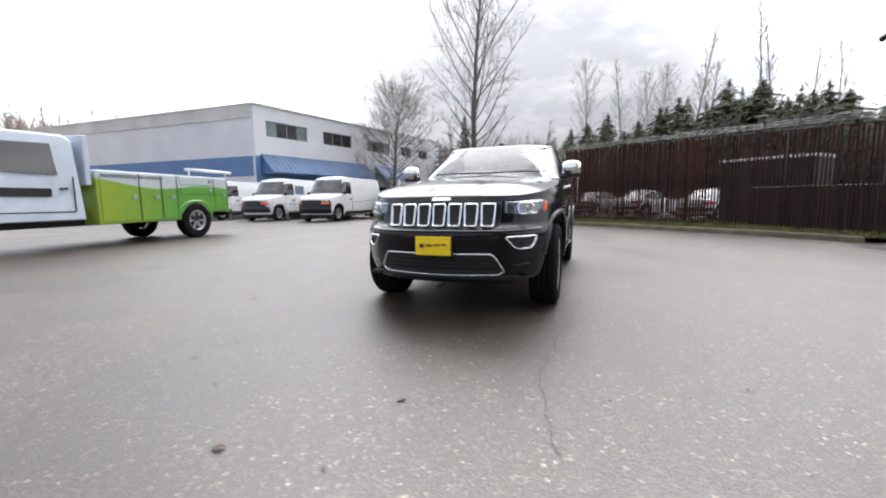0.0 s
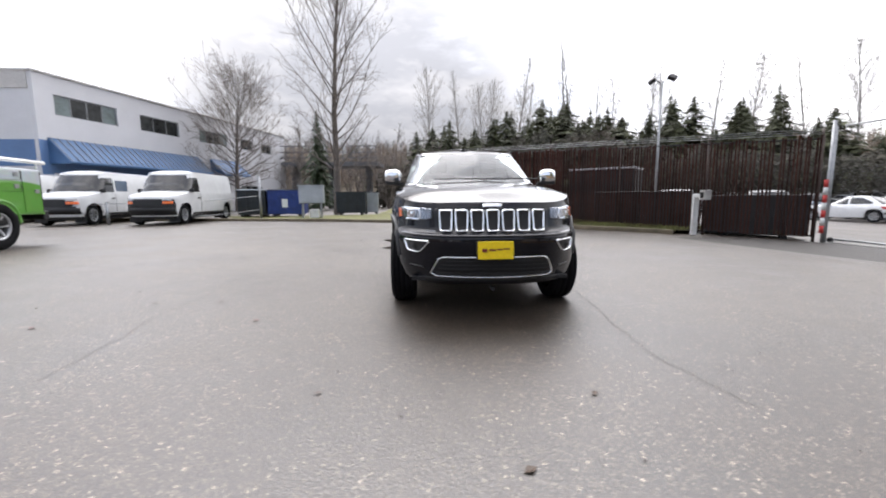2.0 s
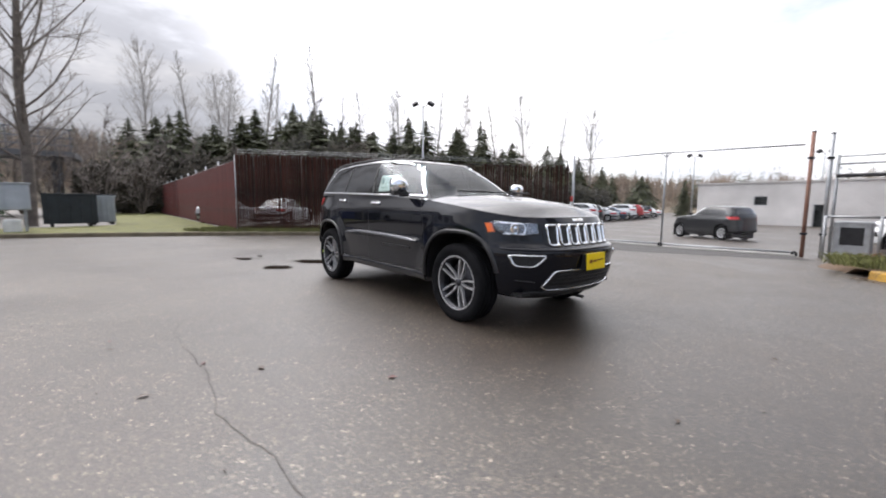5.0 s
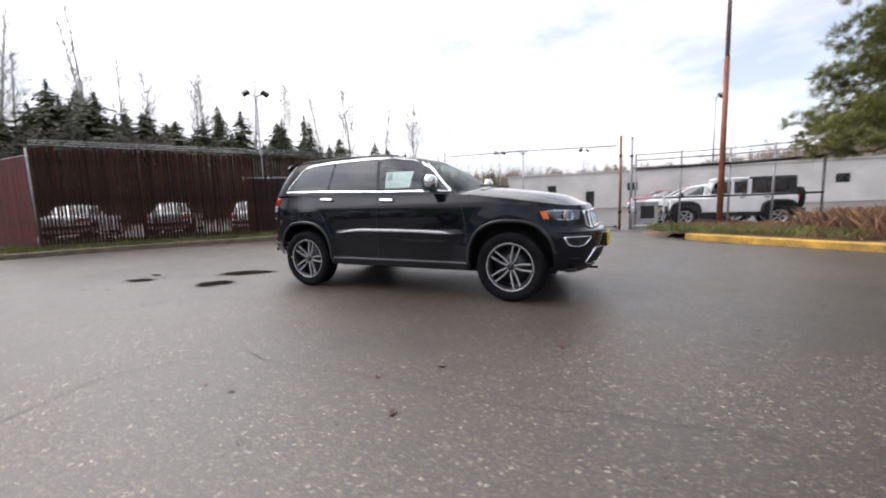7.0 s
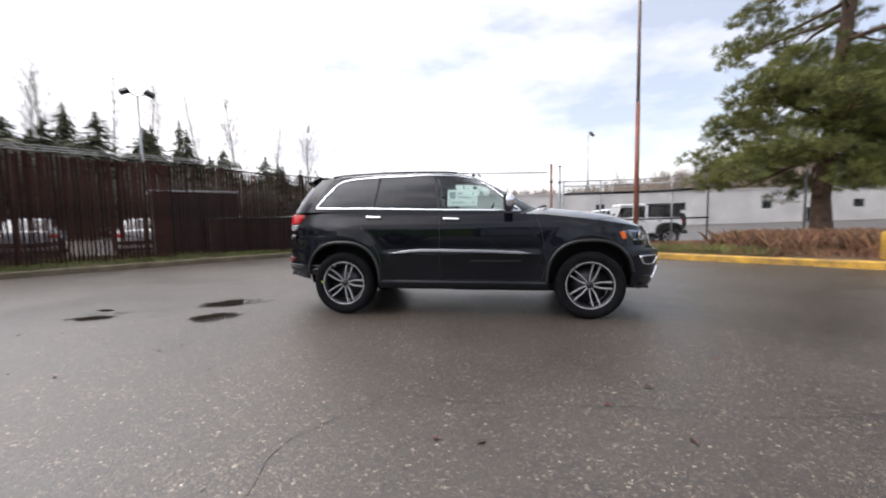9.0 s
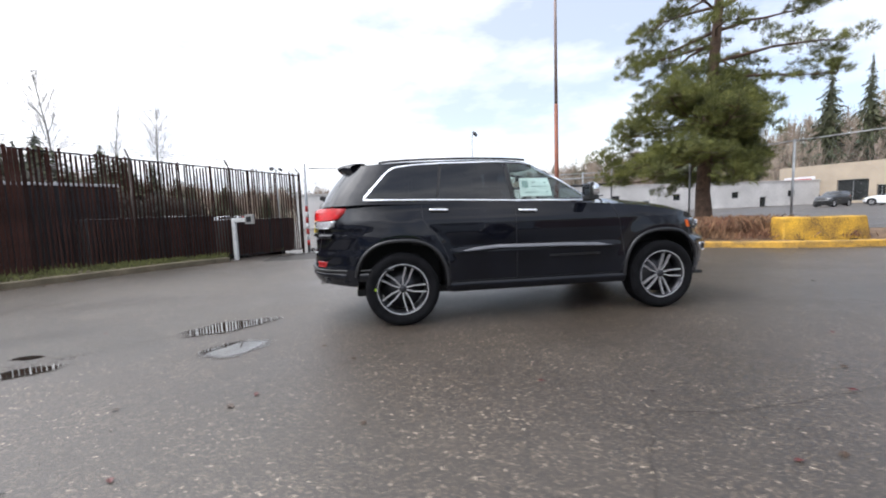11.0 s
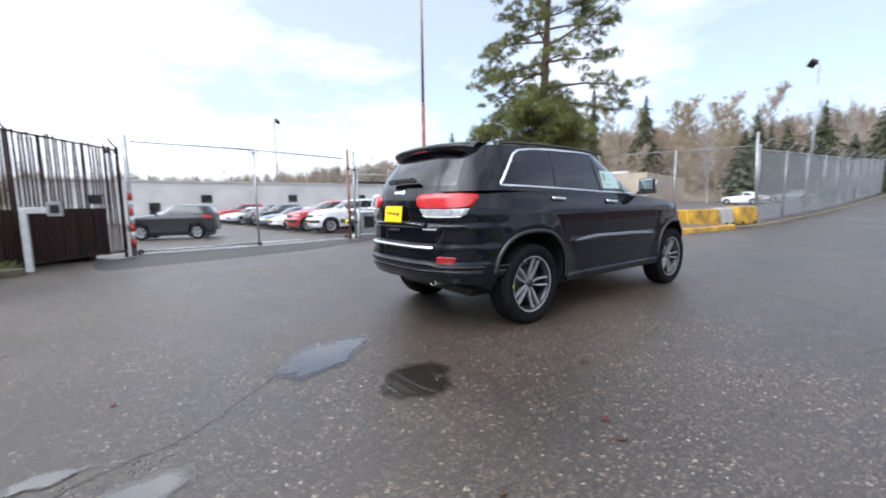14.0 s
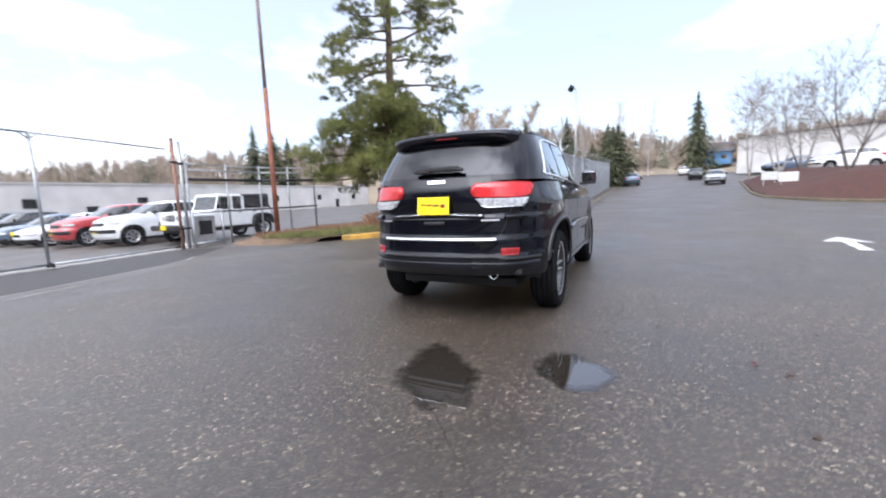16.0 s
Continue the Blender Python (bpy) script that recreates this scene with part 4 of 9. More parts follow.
def build_suv():
    car = thing("suv", pose(0, 0, 0), "black sport utility vehicle with chrome trim parked on wet asphalt", "car")
    cols, low, deck, up, roof = shell(SUV)
    F, R, W = tab(SUV["front"]), tab(SUV["rear"]), tab(SUV["width"])

    def front_y(x, z):
        return SUV["yf"] - (SUV["yf"] - F(z)) * max(0.0, 1 - min(1, abs(x) / W(z)) ** 3.0) ** (1 / 3.0)

    def rear_y(x, z):
        return SUV["yr"] + (R(z) - SUV["yr"]) * max(0.0, 1 - min(1, abs(x) / W(z)) ** 3.4) ** (1 / 3.4)

    def on_front(x, z, h):
        e = 0.01
        g = (front_y(abs(x) + e, z) - front_y(abs(x) - e, z)) / (2 * e)
        nx = math.copysign(min(g, 3.0), x)
        n = Vector((nx, -1, 0)).normalized()
        return (x + n.x * h, front_y(x, z) + n.y * h, z)

    def on_rear(x, z, h):
        e = 0.01
        g = (rear_y(abs(x) + e, z) - rear_y(abs(x) - e, z)) / (2 * e)
        nx = math.copysign(min(-g, 3.0), x)
        n = Vector((nx, 1, 0)).normalized()
        return (x + n.x * h, rear_y(x, z) + n.y * h, z)

    def side_x(y, z):
        w = W(z)
        if y < SUV["yf"]:
            w *= max(0.0, 1 - min(1, (SUV["yf"] - y) / (SUV["yf"] - F(z))) ** 3.0) ** (1 / 3.0)
        if y > SUV["yr"]:
            w *= max(0.0, 1 - min(1, (y - SUV["yr"]) / (R(z) - SUV["yr"])) ** 3.4) ** (1 / 3.4)
        return w + door_ledge(y, z)

    def on_side(s):
        return lambda y, z, h: (s * (side_x(y, z) + h), y, z)

    def green_x(y, z):
        b = tab(SUV["top"])(y) - 0.03
        h = min(1, max(0, (z - b) / (tab(SUV["green"]["roof"])(y) - b)))
        k = int(round(h * 24))
        pts = up[:, k]
        o = np.argsort(pts[:, 1])
        return -float(np.interp(y, pts[o, 1], pts[o, 0]))

    # lower body with doors and wheel openings
    arches = [("hole", arch_outline(yc, 0.455, 0.47, 0.40, 0.1)) for yc in (-1.4575, 1.4575)]
    door_f = [(-0.93, 0.44), (-0.98, 0.62), (-0.93, 1.0), (-0.80, 1.30), (0.235, 1.30), (0.235, 0.44)]
    door_r = [(0.245, 0.44), (0.245, 1.32), (1.25, 1.32), (1.22, 1.08), (1.10, 0.95), (0.98, 0.72), (0.95, 0.44)]
    regions = [("front_door", door_f), ("rear_door", door_r)] + arches
    Q, cells = split_sheet(low, regions)
    v, f = sheet_mesh(Q, cells["rest"])
    dv, df = sheet_mesh(deck, [(i, j) for i, j in all_cells(deck) if deck[i, j, 1] > -0.98])
    raw("body", v + dv, f + [tuple(k + len(v) for k in q) for q in df], PAINT_BLACK, car, True)
    hv, hf = sheet_mesh(deck, [(i, j) for i, j in all_cells(deck) if deck[i, j, 1] <= -0.98])
    raw("hood", hv, hf, PAINT_BLACK, car, True, "black engine hood with a low crown")
    doors = {}
    for s in (-1, 1):
        for n in ("front_door", "rear_door"):
            v, f = sheet_mesh(Q, cells[n], False)
            if s > 0:
                v, f = mirrored(v, f)
            doors[n, s] = raw(n, v, f, PAINT_BLACK, car, True)
        for n, line in (("front_door", door_f), ("rear_door", door_r)):
            keep = [p for p in line if p[1] < 1.21] if n == "rear_door" else [(-0.86, 1.18), (-0.93, 1.0), (-0.98, 0.62), (-0.93, 0.44), (0.24, 0.44), (0.24, 1.23)]
            if n == "rear_door":
                keep = [(1.235, 1.25), (1.22, 1.08), (1.10, 0.95), (0.98, 0.72), (0.95, 0.44), (0.24, 0.44)]
            v, f = hoop(keep, on_side(s), 0.006, 0.0012, 60, False)
            raw("door_seam", v, f, GRILLE_DARK, doors[n, s], label="dark gap round the door")
    # sills, arch lips, liners, underbody
    for s in (-1, 1):
        v, f = hoop([(-0.98, 0.375), (0.96, 0.38)], on_side(s), 0.10, 0.016, 30, False)
        raw("sill", v, f, PAINT_BLACK, car, True)
        v, f = hoop([(-0.84, 0.742), (-0.3, 0.762), (0.45, 0.775), (0.86, 0.748)], on_side(s), 0.045, 0.012, 40, False)
        mould = raw("door_moulding", v, f, PAINT_BLACK, car, True)
        # tapering grey facet draws the sky reflection on the black moulding
        v, f = [], []
        for k in range(41):
            y = -0.82 + 1.64 * k / 40
            zc = np.interp(y, [-0.84, -0.3, 0.45, 0.86], [0.750, 0.772, 0.785, 0.756])
            w = 0.022 * min(1, (k + 1) / 5, (41 - k) / 5)
            xm = side_x(y, 0.76)
            v += [(s * (xm + 0.004), y, zc + w), (s * (xm + 0.020), y, zc + w * 0.1), (s * (xm + 0.019), y, zc - w * 0.5)]
        for k in range(40):
            f += [(3 * k, 3 * k + 1, 3 * k + 4, 3 * k + 3), (3 * k + 1, 3 * k + 2, 3 * k + 5, 3 * k + 4)]
        raw("bevel", v, f, MOULD_GLEAM, mould, True, "satin grey bevel standing for the sky gleam")
        v, f = hoop([(-0.70, 0.663), (-0.12, 0.663)], on_side(s), 0.026, 0.006, 30, False)
        raw("model_badge", v, f, CLADDING, car, label="illegible raised lettering bar")
        for yc in (-1.4575, 1.4575):
            o = arch_outline(yc, 0.475, 0.49, 0.40, 0.40)
            o = [q for q in o if q[1] > 0.50 or (q[0] - yc) * yc < 0]
            v, f = hoop(o, on_side(s), 0.036, 0.018, 70, False)
            raw("arch_lip", v, f, LIP, car, True, "satin dark wheel arch lip")
            o = resample(arch_outline(yc, 0.455, 0.47, 0.40, 0.37), 40, False)
            v = [(s * xx, y, z) for y, z in o for xx in (side_x(y, z) - 0.02, 0.5)]
            f = [(2 * k, 2 * k + 1, 2 * k + 3, 2 * k + 2) for k in range(39)]
            nb = len(v)
            v += [(s * 0.5, y, z) for y, z in o]
            f.append(tuple(range(nb, nb + 40)))
            raw("arch_liner", v, f, GRILLE_DARK, car)
    # floor panel across the rear and front ends
    part("end_panel", boxes((-0.72, 1.9, 0.46, 0.72, 2.25, 0.50)), GRILLE_DARK, car)
    part("end_panel", boxes((-0.72, -2.12, 0.33, 0.72, -1.85, 0.36)), GRILLE_DARK, car)
    part("underbody", boxes((-0.60, -1.9, 0.27, 0.60, 1.95, 0.36), (-0.80, -0.95, 0.30, 0.80, 0.95, 0.355), (-0.40, -1.7, 0.22, 0.40, 0.2, 0.3), (-0.55, 1.35, 0.24, 0.55, 1.56, 0.36), bevel=0.02), GRILLE_DARK, car)
    # cabin upper
    half = up.shape[0] // 2
    xr = np.abs(up[:, 0, 0]) / 0.868

    def panes(i, j):
        k = (xr[i] + xr[i + 1]) / 2
        if k < 0.80 and i < half and 1 <= j < 23:
            return "windscreen"
        if k < 0.78 and i > half and 3 <= j < 20:
            return "rear_window"
        return None

    Q, cells = split_sheet(up, [("w_front", WIN_FRONT), ("w_rear", WIN_REAR), ("w_quarter", WIN_QUARTER)], panes)
    v, f = sheet_mesh(Q, cells["rest"])
    raw("cabin_frame", v, f, PAINT_BLACK, car, True)
    v, f = sheet_mesh(roof, all_cells(roof))
    raw("roof", v, f, PAINT_BLACK, car, True)
    for n, m, lab in (("windscreen", GLASS_SCREEN, "clear windscreen"), ("rear_window", GLASS_TINT, "tinted rear window")):
        v, f = sheet_mesh(Q, cells[n])
        raw(n, v, f, m, car, True, lab)
    for s in (-1, 1):
        for n, m, lab, p in (("w_front", GLASS_CLEAR, "clear door window", doors["front_door", s]), ("w_rear", GLASS_TINT, "tinted door window", doors["rear_door", s]), ("w_quarter", GLASS_TINT, "tinted quarter window", car)):
            v, f = sheet_mesh(Q, cells[n], False)
            if s > 0:
                v, f = mirrored(v, f)
            raw("window", v, f, m, p, True, lab)
        fn = lambda y, z, h, s=s: (s * (green_x(y, z) + h), y, z)  # noqa: E731
        v, f = hoop(WIN_ALL, fn, 0.022, 0.010, 160)
        raw("window_trim", v, f, CHROME, car, True, "chrome strip round the side windows")
        for a, b in (((0.245, 1.27), (0.298, 1.672)), ((1.06, 1.30), (1.005, 1.668))):
            v, f = hoop([a, b], fn, 0.055 if a[0] < 0.5 else 0.03, 0.004, 12, False)
            raw("pillar_cover", v, f, GRILLE_DARK, car, label="gloss black pillar cover")
    # cabin furniture
    part("dashboard", boxes((-0.70, -0.78, 1.05, 0.70, -0.42, 1.235), bevel=0.03), BLACK_IN, car)
    bm = lathe([(0.0, 0.175), (0.012, 0.19), (0.024, 0.175), (0.012, 0.162)], 28, "Z", True)
    add_box(bm, -0.16, -0.02, 0.0, 0.16, 0.02, 0.02)
    st = part("steering_wheel", bm, BLACK_IN, car, smooth=True)
    st.matrix_basis = pose(0.37, -0.28, 1.19, -65, 0, 0)
    for x in (-0.37, 0.37):
        for y, h in ((0.35, 1.42), (1.22, 1.40)):
            sx = part("seat", boxes((x - 0.24, y - 0.06, 0.8, x + 0.24, y + 0.10, h), (x - 0.13, y - 0.04, h + 0.02, x + 0.13, y + 0.07, h + 0.19), (x - 0.05, y, h - 0.02, x + 0.05, y + 0.03, h + 0.04), bevel=0.03), SEAT, car, smooth=True)
    bm = boxes((-0.10, -0.12, 1.52, 0.10, -0.09, 1.58), bevel=0.008)
    part("rear_view_mirror", bm, BLACK_IN, car)
    # window sheet in the passenger door glass
    xs = lambda y, z, d: (-(green_x(y, z) - 0.012 - d), y, z)  # noqa: E731
    o = [(-0.20, 1.30), (0.155, 1.30), (0.155, 1.50), (-0.20, 1.50)]
    n = 8
    v = [xs(o[0][0] + (o[1][0] - o[0][0]) * a / n, o[0][1] + (o[2][1] - o[0][1]) * b / n, 0) for a in range(n + 1) for b in range(n + 1)]
    f = [(a * (n + 1) + b, a * (n + 1) + b + 1, (a + 1) * (n + 1) + b + 1, (a + 1) * (n + 1) + b) for a in range(n) for b in range(n)]
    sheet = raw("window_sheet", v, f, PAPER, car, label="white printed sheet inside the door glass")
    for a0, a1, b0, b1 in ((0.06, 0.13, 1.39, 1.47), (-0.16, 0.02, 1.44, 1.455), (-0.16, 0.02, 1.40, 1.41), (-0.16, 0.10, 1.34, 1.35)):
        raw("print_bar", [xs(y, z, -0.003) for y, z in ((a0, b0), (a1, b0), (a1, b1), (a0, b1))], [(0, 1, 2, 3)], INK, sheet)
    # nose: seven-slot grille, lamps, lower intake
    band = [(-0.50, 0.775), (0.50, 0.775), (0.515, 0.975), (-0.515, 0.975)]
    v, f = pillow(band, on_front, 0.006, 80, 8, 0.04)
    grille = raw("grille", v, f, PAINT_BLACK, car, True, "black grille panel with seven chrome slots")
    for k in range(7):
        xc = (k - 3) * 0.136
        q = 0.006 * (k - 3)
        o = [(xc - 0.046, 0.80), (xc - 0.040, 0.79), (xc + 0.040, 0.79), (xc + 0.046, 0.80), (xc + 0.053, 0.945), (xc + 0.045, 0.962), (xc - 0.045, 0.962), (xc - 0.053, 0.945)]
        v, f = pillow(o, on_front, 0.002, 40, 3, 0.05, 0.006)
        raw("slot_mesh", v, f, GRILLE_DARK, grille)
        v, f = hoop(o, on_front, 0.017, 0.024, 48)
        raw("slot_ring", v, f, CHROME, grille, True, "chrome slot surround")
    o = [(-0.085, 0.992), (0.085, 0.992), (0.085, 1.018), (-0.085, 1.018)]
    v, f = pillow(o, on_front, 0.008, 24, 3, 0.3, 0.002)
    raw("maker_badge", v, f, CHROME, car, label="plain silver maker's badge")
    for s in (-1, 1):
        o = [(s * a, b) for a, b in ((0.535, 0.885), (0.62, 0.873), (0.70, 0.868), (0.775, 0.885), (0.81, 0.93), (0.82, 0.985), (0.77, 1.0), (0.66, 0.985), (0.535, 0.978))]
        v, f = pillow(o, on_front, 0.004, 56, 6, 0.05, 0.002)
        head = raw("headlight", v, f, LAMP_BOWL, car, True, "clear headlight with a round projector")
        v, f = pillow(o, on_front, 0.020, 56, 6, 0.10, 0.004)
        raw("lens", v, f, LENS, head, True)
        v, f = hoop([(s * (0.818 + 0.001 * k), 0.90 + 0.08 * k / 8) for k in range(9)], on_front, 0.03, 0.016, 16, False)
        raw("side_marker", v, f, AMBER, head, True, "amber side marker")
        c = Vector(on_front(s * 0.70, 0.928, 0.012))
        bm = lathe([(0, 0.047), (0.006, 0.05), (0.008, 0.043), (0.004, 0.038), (0.010, 0.02), (0.012, 0.001)], 24)
        pr = part("projector", bm, CHROME, head, smooth=True)
        pr.matrix_basis = Matrix.Translation(c) @ pose(0, 0, 0, 0, 0, -90 + s * 22)
        v, f = hoop([(s * 0.765, 0.885), (s * 0.645, 0.88), (s * 0.63, 0.93), (s * 0.645, 0.972), (s * 0.775, 0.982)], on_front, 0.014, 0.012, 32, False)
        raw("light_strip", v, f, CHROME, head, True)
        o = [(s * a, b) for a, b in ((0.565, 0.688), (0.60, 0.640), (0.628, 0.610), (0.655, 0.600), (0.735, 0.606), (0.755, 0.625), (0.775, 0.690), (0.765, 0.702), (0.66, 0.700), (0.572, 0.700))]
        v, f = pillow(o, on_front, 0.002, 40, 4, 0.05, 0.002)
        fog = raw("fog_lamp", v, f, GRILLE_DARK, car, label="dark fog lamp in a closed chrome surround")
        v, f = hoop(o, on_front, 0.013, 0.018, 64)
        raw("surround", v, f, CHROME, fog, True)
        c = Vector(on_front(s * 0.675, 0.652, 0.004))
        bm = lathe([(0, 0.030), (0.005, 0.026), (0.007, 0.001)], 20)
        b2 = part("bulb_glass", bm, GRILLE_DARK, fog, smooth=True)
        b2.matrix_basis = Matrix.Translation(c) @ pose(0, 0, 0, 0, 0, -90 + s * 16)
    o = [(-0.545, 0.415), (-0.53, 0.445), (-0.475, 0.545), (-0.44, 0.562), (0.44, 0.562), (0.475, 0.545), (0.53, 0.445), (0.545, 0.415), (0.50, 0.385), (0.0, 0.374), (-0.50, 0.385)]
    v, f = pillow(o, on_front, 0.002, 80, 6, 0.03, 0.002)
    low_g = raw("lower_intake", v, f, GRILLE_DARK, car, label="black lower intake with chrome outline")
    v, f = hoop(o, on_front, 0.014, 0.016, 120)
    raw("intake_trim", v, f, CHROME, low_g, True)
    for z in (0.42, 0.455, 0.49, 0.525):
        v, f = hoop([(-0.44 - (0.5 - z) * 0.7, z), (0.44 + (0.5 - z) * 0.7, z)], on_front, 0.008, 0.012, 40, False)
        raw("intake_slat", v, f, CLADDING, low_g)
    for s in (-1, 1):
        v, f = hoop([(s * 0.76, 0.478), (s * 0.61, 0.462)], on_front, 0.010, 0.008, 20, False)
        raw("bumper_crease", v, f, LIP, car, True)
    v, f = hoop([(-0.66, 0.335), (0.66, 0.335)], on_front, 0.075, 0.010, 70, False)
    raw("lower_valance", v, f, CLADDING, car, True, "matt dark lower valance")
    v, f = hoop([(-0.86, 0.758), (-0.5, 0.752), (0.5, 0.752), (0.86, 0.758)], on_front, 0.03, 0.012, 80, False)
    raw("bumper_top", v, f, PAINT_BLACK, car, True)

    def plate(y, z, face):
        bm = boxes((-0.152, -0.006, -0.076, 0.152, 0.006, 0.076), bevel=0.004)
        p = part("licence_plate", bm, PLATE_YELLOW, car, "yellow dealer plate with an unreadable script line")
        p.matrix_basis = pose(0, y, z, -4 if face < 0 else 6, 0, 0)
        yy = face * 0.0085
        for k, (x0, x1, h, zz) in enumerate(((-0.115, -0.075, 0.030, 0.0), (-0.06, 0.0, 0.016, 0.003), (0.012, 0.06, 0.014, 0.008), (0.068, 0.115, 0.012, 0.012))):
            bm = boxes((x0, yy - 0.001, zz - h / 2, x1, yy + 0.001, zz + h / 2))
            part("writing_bar", bm, PLATE_INK, p)
        return p

    plate(-2.395, 0.630, -1)
    part("plate_holder", boxes((-0.16, -2.388, 0.545, 0.16, -2.34, 0.70), bevel=0.004), CLADDING, car)
    part("tow_hook", cyls(((0.0, -2.15, 0.27), (0.0, -2.28, 0.27), 0.015)), CLADDING, car)
    # mirrors, handles
    for s in (-1, 1):
        bm = bmesh.new()
        bmesh.ops.create_uvsphere(bm, u_segments=24, v_segments=14, radius=1)
        for vtx in bm.verts:
            c = vtx.co
            c.x = math.copysign(abs(c.x) ** 0.7, c.x) * 0.105
            c.z = math.copysign(abs(c.z) ** 0.7, c.z) * 0.082
            c.y = math.copysign(abs(c.y) ** 0.8, c.y) * (0.075 if c.y < 0 else 0.05)
        mir = part("door_mirror", bm, CHROME, doors["front_door", s], "chrome capped door mirror", True)
        mir.matrix_basis = pose(s * 0.985, -0.56, 1.345)
        bm = boxes((-0.085, 0.045, -0.062, 0.085, 0.055, 0.062), bevel=0.004)
        part("mirror_rim", boxes((-0.098, 0.0, -0.076, 0.098, 0.044, 0.076), bevel=0.02), GRILLE_DARK, mir)
        g = part("mirror_glass", bm, plain("mirror glass", (0.35, 0.37, 0.4), 0.03, 1.0), mir)
        bm = boxes((-0.09, -0.05, -0.105, 0.09, 0.05, -0.055), (-0.13 if s > 0 else 0.02, -0.03, -0.115, -0.02 if s > 0 else 0.13, 0.03, -0.075), bevel=0.012)
        part("mirror_base", bm, GRILLE_DARK, mir)
        for n, y0, z0 in (("front_door", 0.10, 1.155), ("rear_door", 1.055, 1.19)):
            v, f = hoop([(y0 - 0.10, z0 - 0.004), (y0 + 0.10, z0 + 0.004)], lambda y, z, h, s=s, y0=y0: (s * (side_x(y, z) + h * (1.0 if abs(y - y0) < 0.095 else 0.4)), y, z), 0.030, 0.034, 24, False)
            raw("handle", v, f, CHROME, doors[n, s], True, "chrome pull handle")
            v, f = pillow([(y0 - 0.07 + 0.14 * a, z0 + b) for a, b in ((0, -0.03), (1, -0.03), (1, 0.03), (0, 0.03))], on_side(s), 0.001, 20, 2, 0.1)
            raw("handle_cup", v, f, GRILLE_DARK, doors[n, s])
    # tail
    for s in (-1, 1):
        top = [(s * a, b) for a, b in ((0.325, 1.165), (0.332, 1.215), (0.365, 1.236), (0.60, 1.244), (0.70, 1.246), (0.762, 1.238), (0.772, 1.19), (0.765, 1.125), (0.71, 1.110), (0.62, 1.108), (0.40, 1.113), (0.345, 1.125))]
        v, f = pillow(top, on_rear, 0.030, 72, 8, 0.12)
        tail = raw("tail_lamp", v, f, RED_LENS, car, True, "red and clear wraparound tail lamp")
        bot = [(s * a, b) for a, b in ((0.365, 1.108), (0.62, 1.105), (0.758, 1.110), (0.748, 1.055), (0.71, 1.034), (0.47, 1.030), (0.42, 1.045))]
        v, f = pillow(bot, on_rear, 0.026, 60, 6, 0.12)
        raw("reversing_lens", v, f, CLEAR_LENS, tail, True, "clear lower lens")
        v, f = hoop([(s * 0.42, 1.050), (s * 0.46, 1.033), (s * 0.72, 1.036)], on_rear, 0.009, 0.030, 30, False)
        raw("lens_rim", v, f, CHROME, tail, True)
        o = [(s * a, b) for a, b in ((0.57, 0.630), (0.70, 0.626), (0.708, 0.686), (0.575, 0.690))]
        v, f = pillow(o, on_rear, 0.010, 32, 4, 0.1)
        raw("reflector", v, f, REFLECTOR_RED, car, True, "red bumper reflector")
        v, f = hoop([(s * 0.60, 0.955), (s * 0.75, 0.955)], on_rear, 0.05, 0.03, 20, False)
        raw("bumper_corner", v, f, PAINT_BLACK, car, True)
    bm = lathe([(-0.14, 0.040), (0.0, 0.043), (0.006, 0.040), (-0.02, 0.036), (-0.10, 0.036)], 24)
    ex = part("exhaust_tip", bm, CHROME, car, "chrome exhaust tip", True)
    ex.matrix_basis = pose(-0.50, 2.33, 0.462, 0, 0, 90)
    part("exhaust_bore", boxes((-0.53, 2.20, 0.432, -0.47, 2.25, 0.492), bevel=0.01), GRILLE_DARK, car)
    for s in (-1, 1):
        v, f = hoop([(s * 0.50, 0.775), (s * 0.565, 0.80), (s * 0.605, 0.88), (s * 0.625, 0.97), (s * 0.66, 1.05)], on_rear, 0.008, 0.0015, 30, False)
        raw("tailgate_seam", v, f, GRILLE_DARK, car)
    v, f = hoop([(-0.535, 0.765), (0.535, 0.765)], on_rear, 0.028, 0.016, 70, False)
    raw("tailgate_strip", v, f, CHROME, car, True, "chrome strip across the tailgate foot")
    v, f = hoop([(-0.44, 0.965), (-0.2, 0.975), (0.2, 0.975), (0.44, 0.965)], on_rear, 0.035, 0.035, 60, False)
    raw("tailgate_bar", v, f, PAINT_BLACK, car, True)
    v, f = hoop([(-0.42, 0.968), (0.0, 0.982), (0.42, 0.968)], on_rear, 0.008, 0.038, 60, False)
    raw("bar_highlight", v, f, CHROME, car, True)
    v, f = hoop([(-0.10, 0.905), (0.10, 0.905)], on_rear, 0.03, 0.02, 20, False)
    raw("tailgate_handle", v, f, CLADDING, car, True)
    v, f = hoop([(-0.92, 0.595), (-0.60, 0.600), (-0.52, 0.625), (0.52, 0.625), (0.60, 0.600), (0.92, 0.595)], on_rear, 0.020, 0.012, 90, False)
    raw("bumper_step", v, f, LIP, car, True)
    v, f = hoop([(-0.90, 0.525), (0.90, 0.525)], on_rear, 0.09, 0.012, 90, False)
    raw("lower_bumper", v, f, PAINT_BLACK, car, True)
    for x0, x1, z in ((-0.56, -0.42, 0.925), (0.46, 0.58, 0.925)):
        v, f = hoop([(x0, z), (x1, z)], on_rear, 0.013, 0.008, 12, False)
        raw("trim_badge", v, f, BADGE, car, label="silver lettering bar")
    v, f = pillow([(-0.09, 1.245), (0.09, 1.245), (0.09, 1.275), (-0.09, 1.275)], on_rear, 0.010, 24, 3, 0.3)
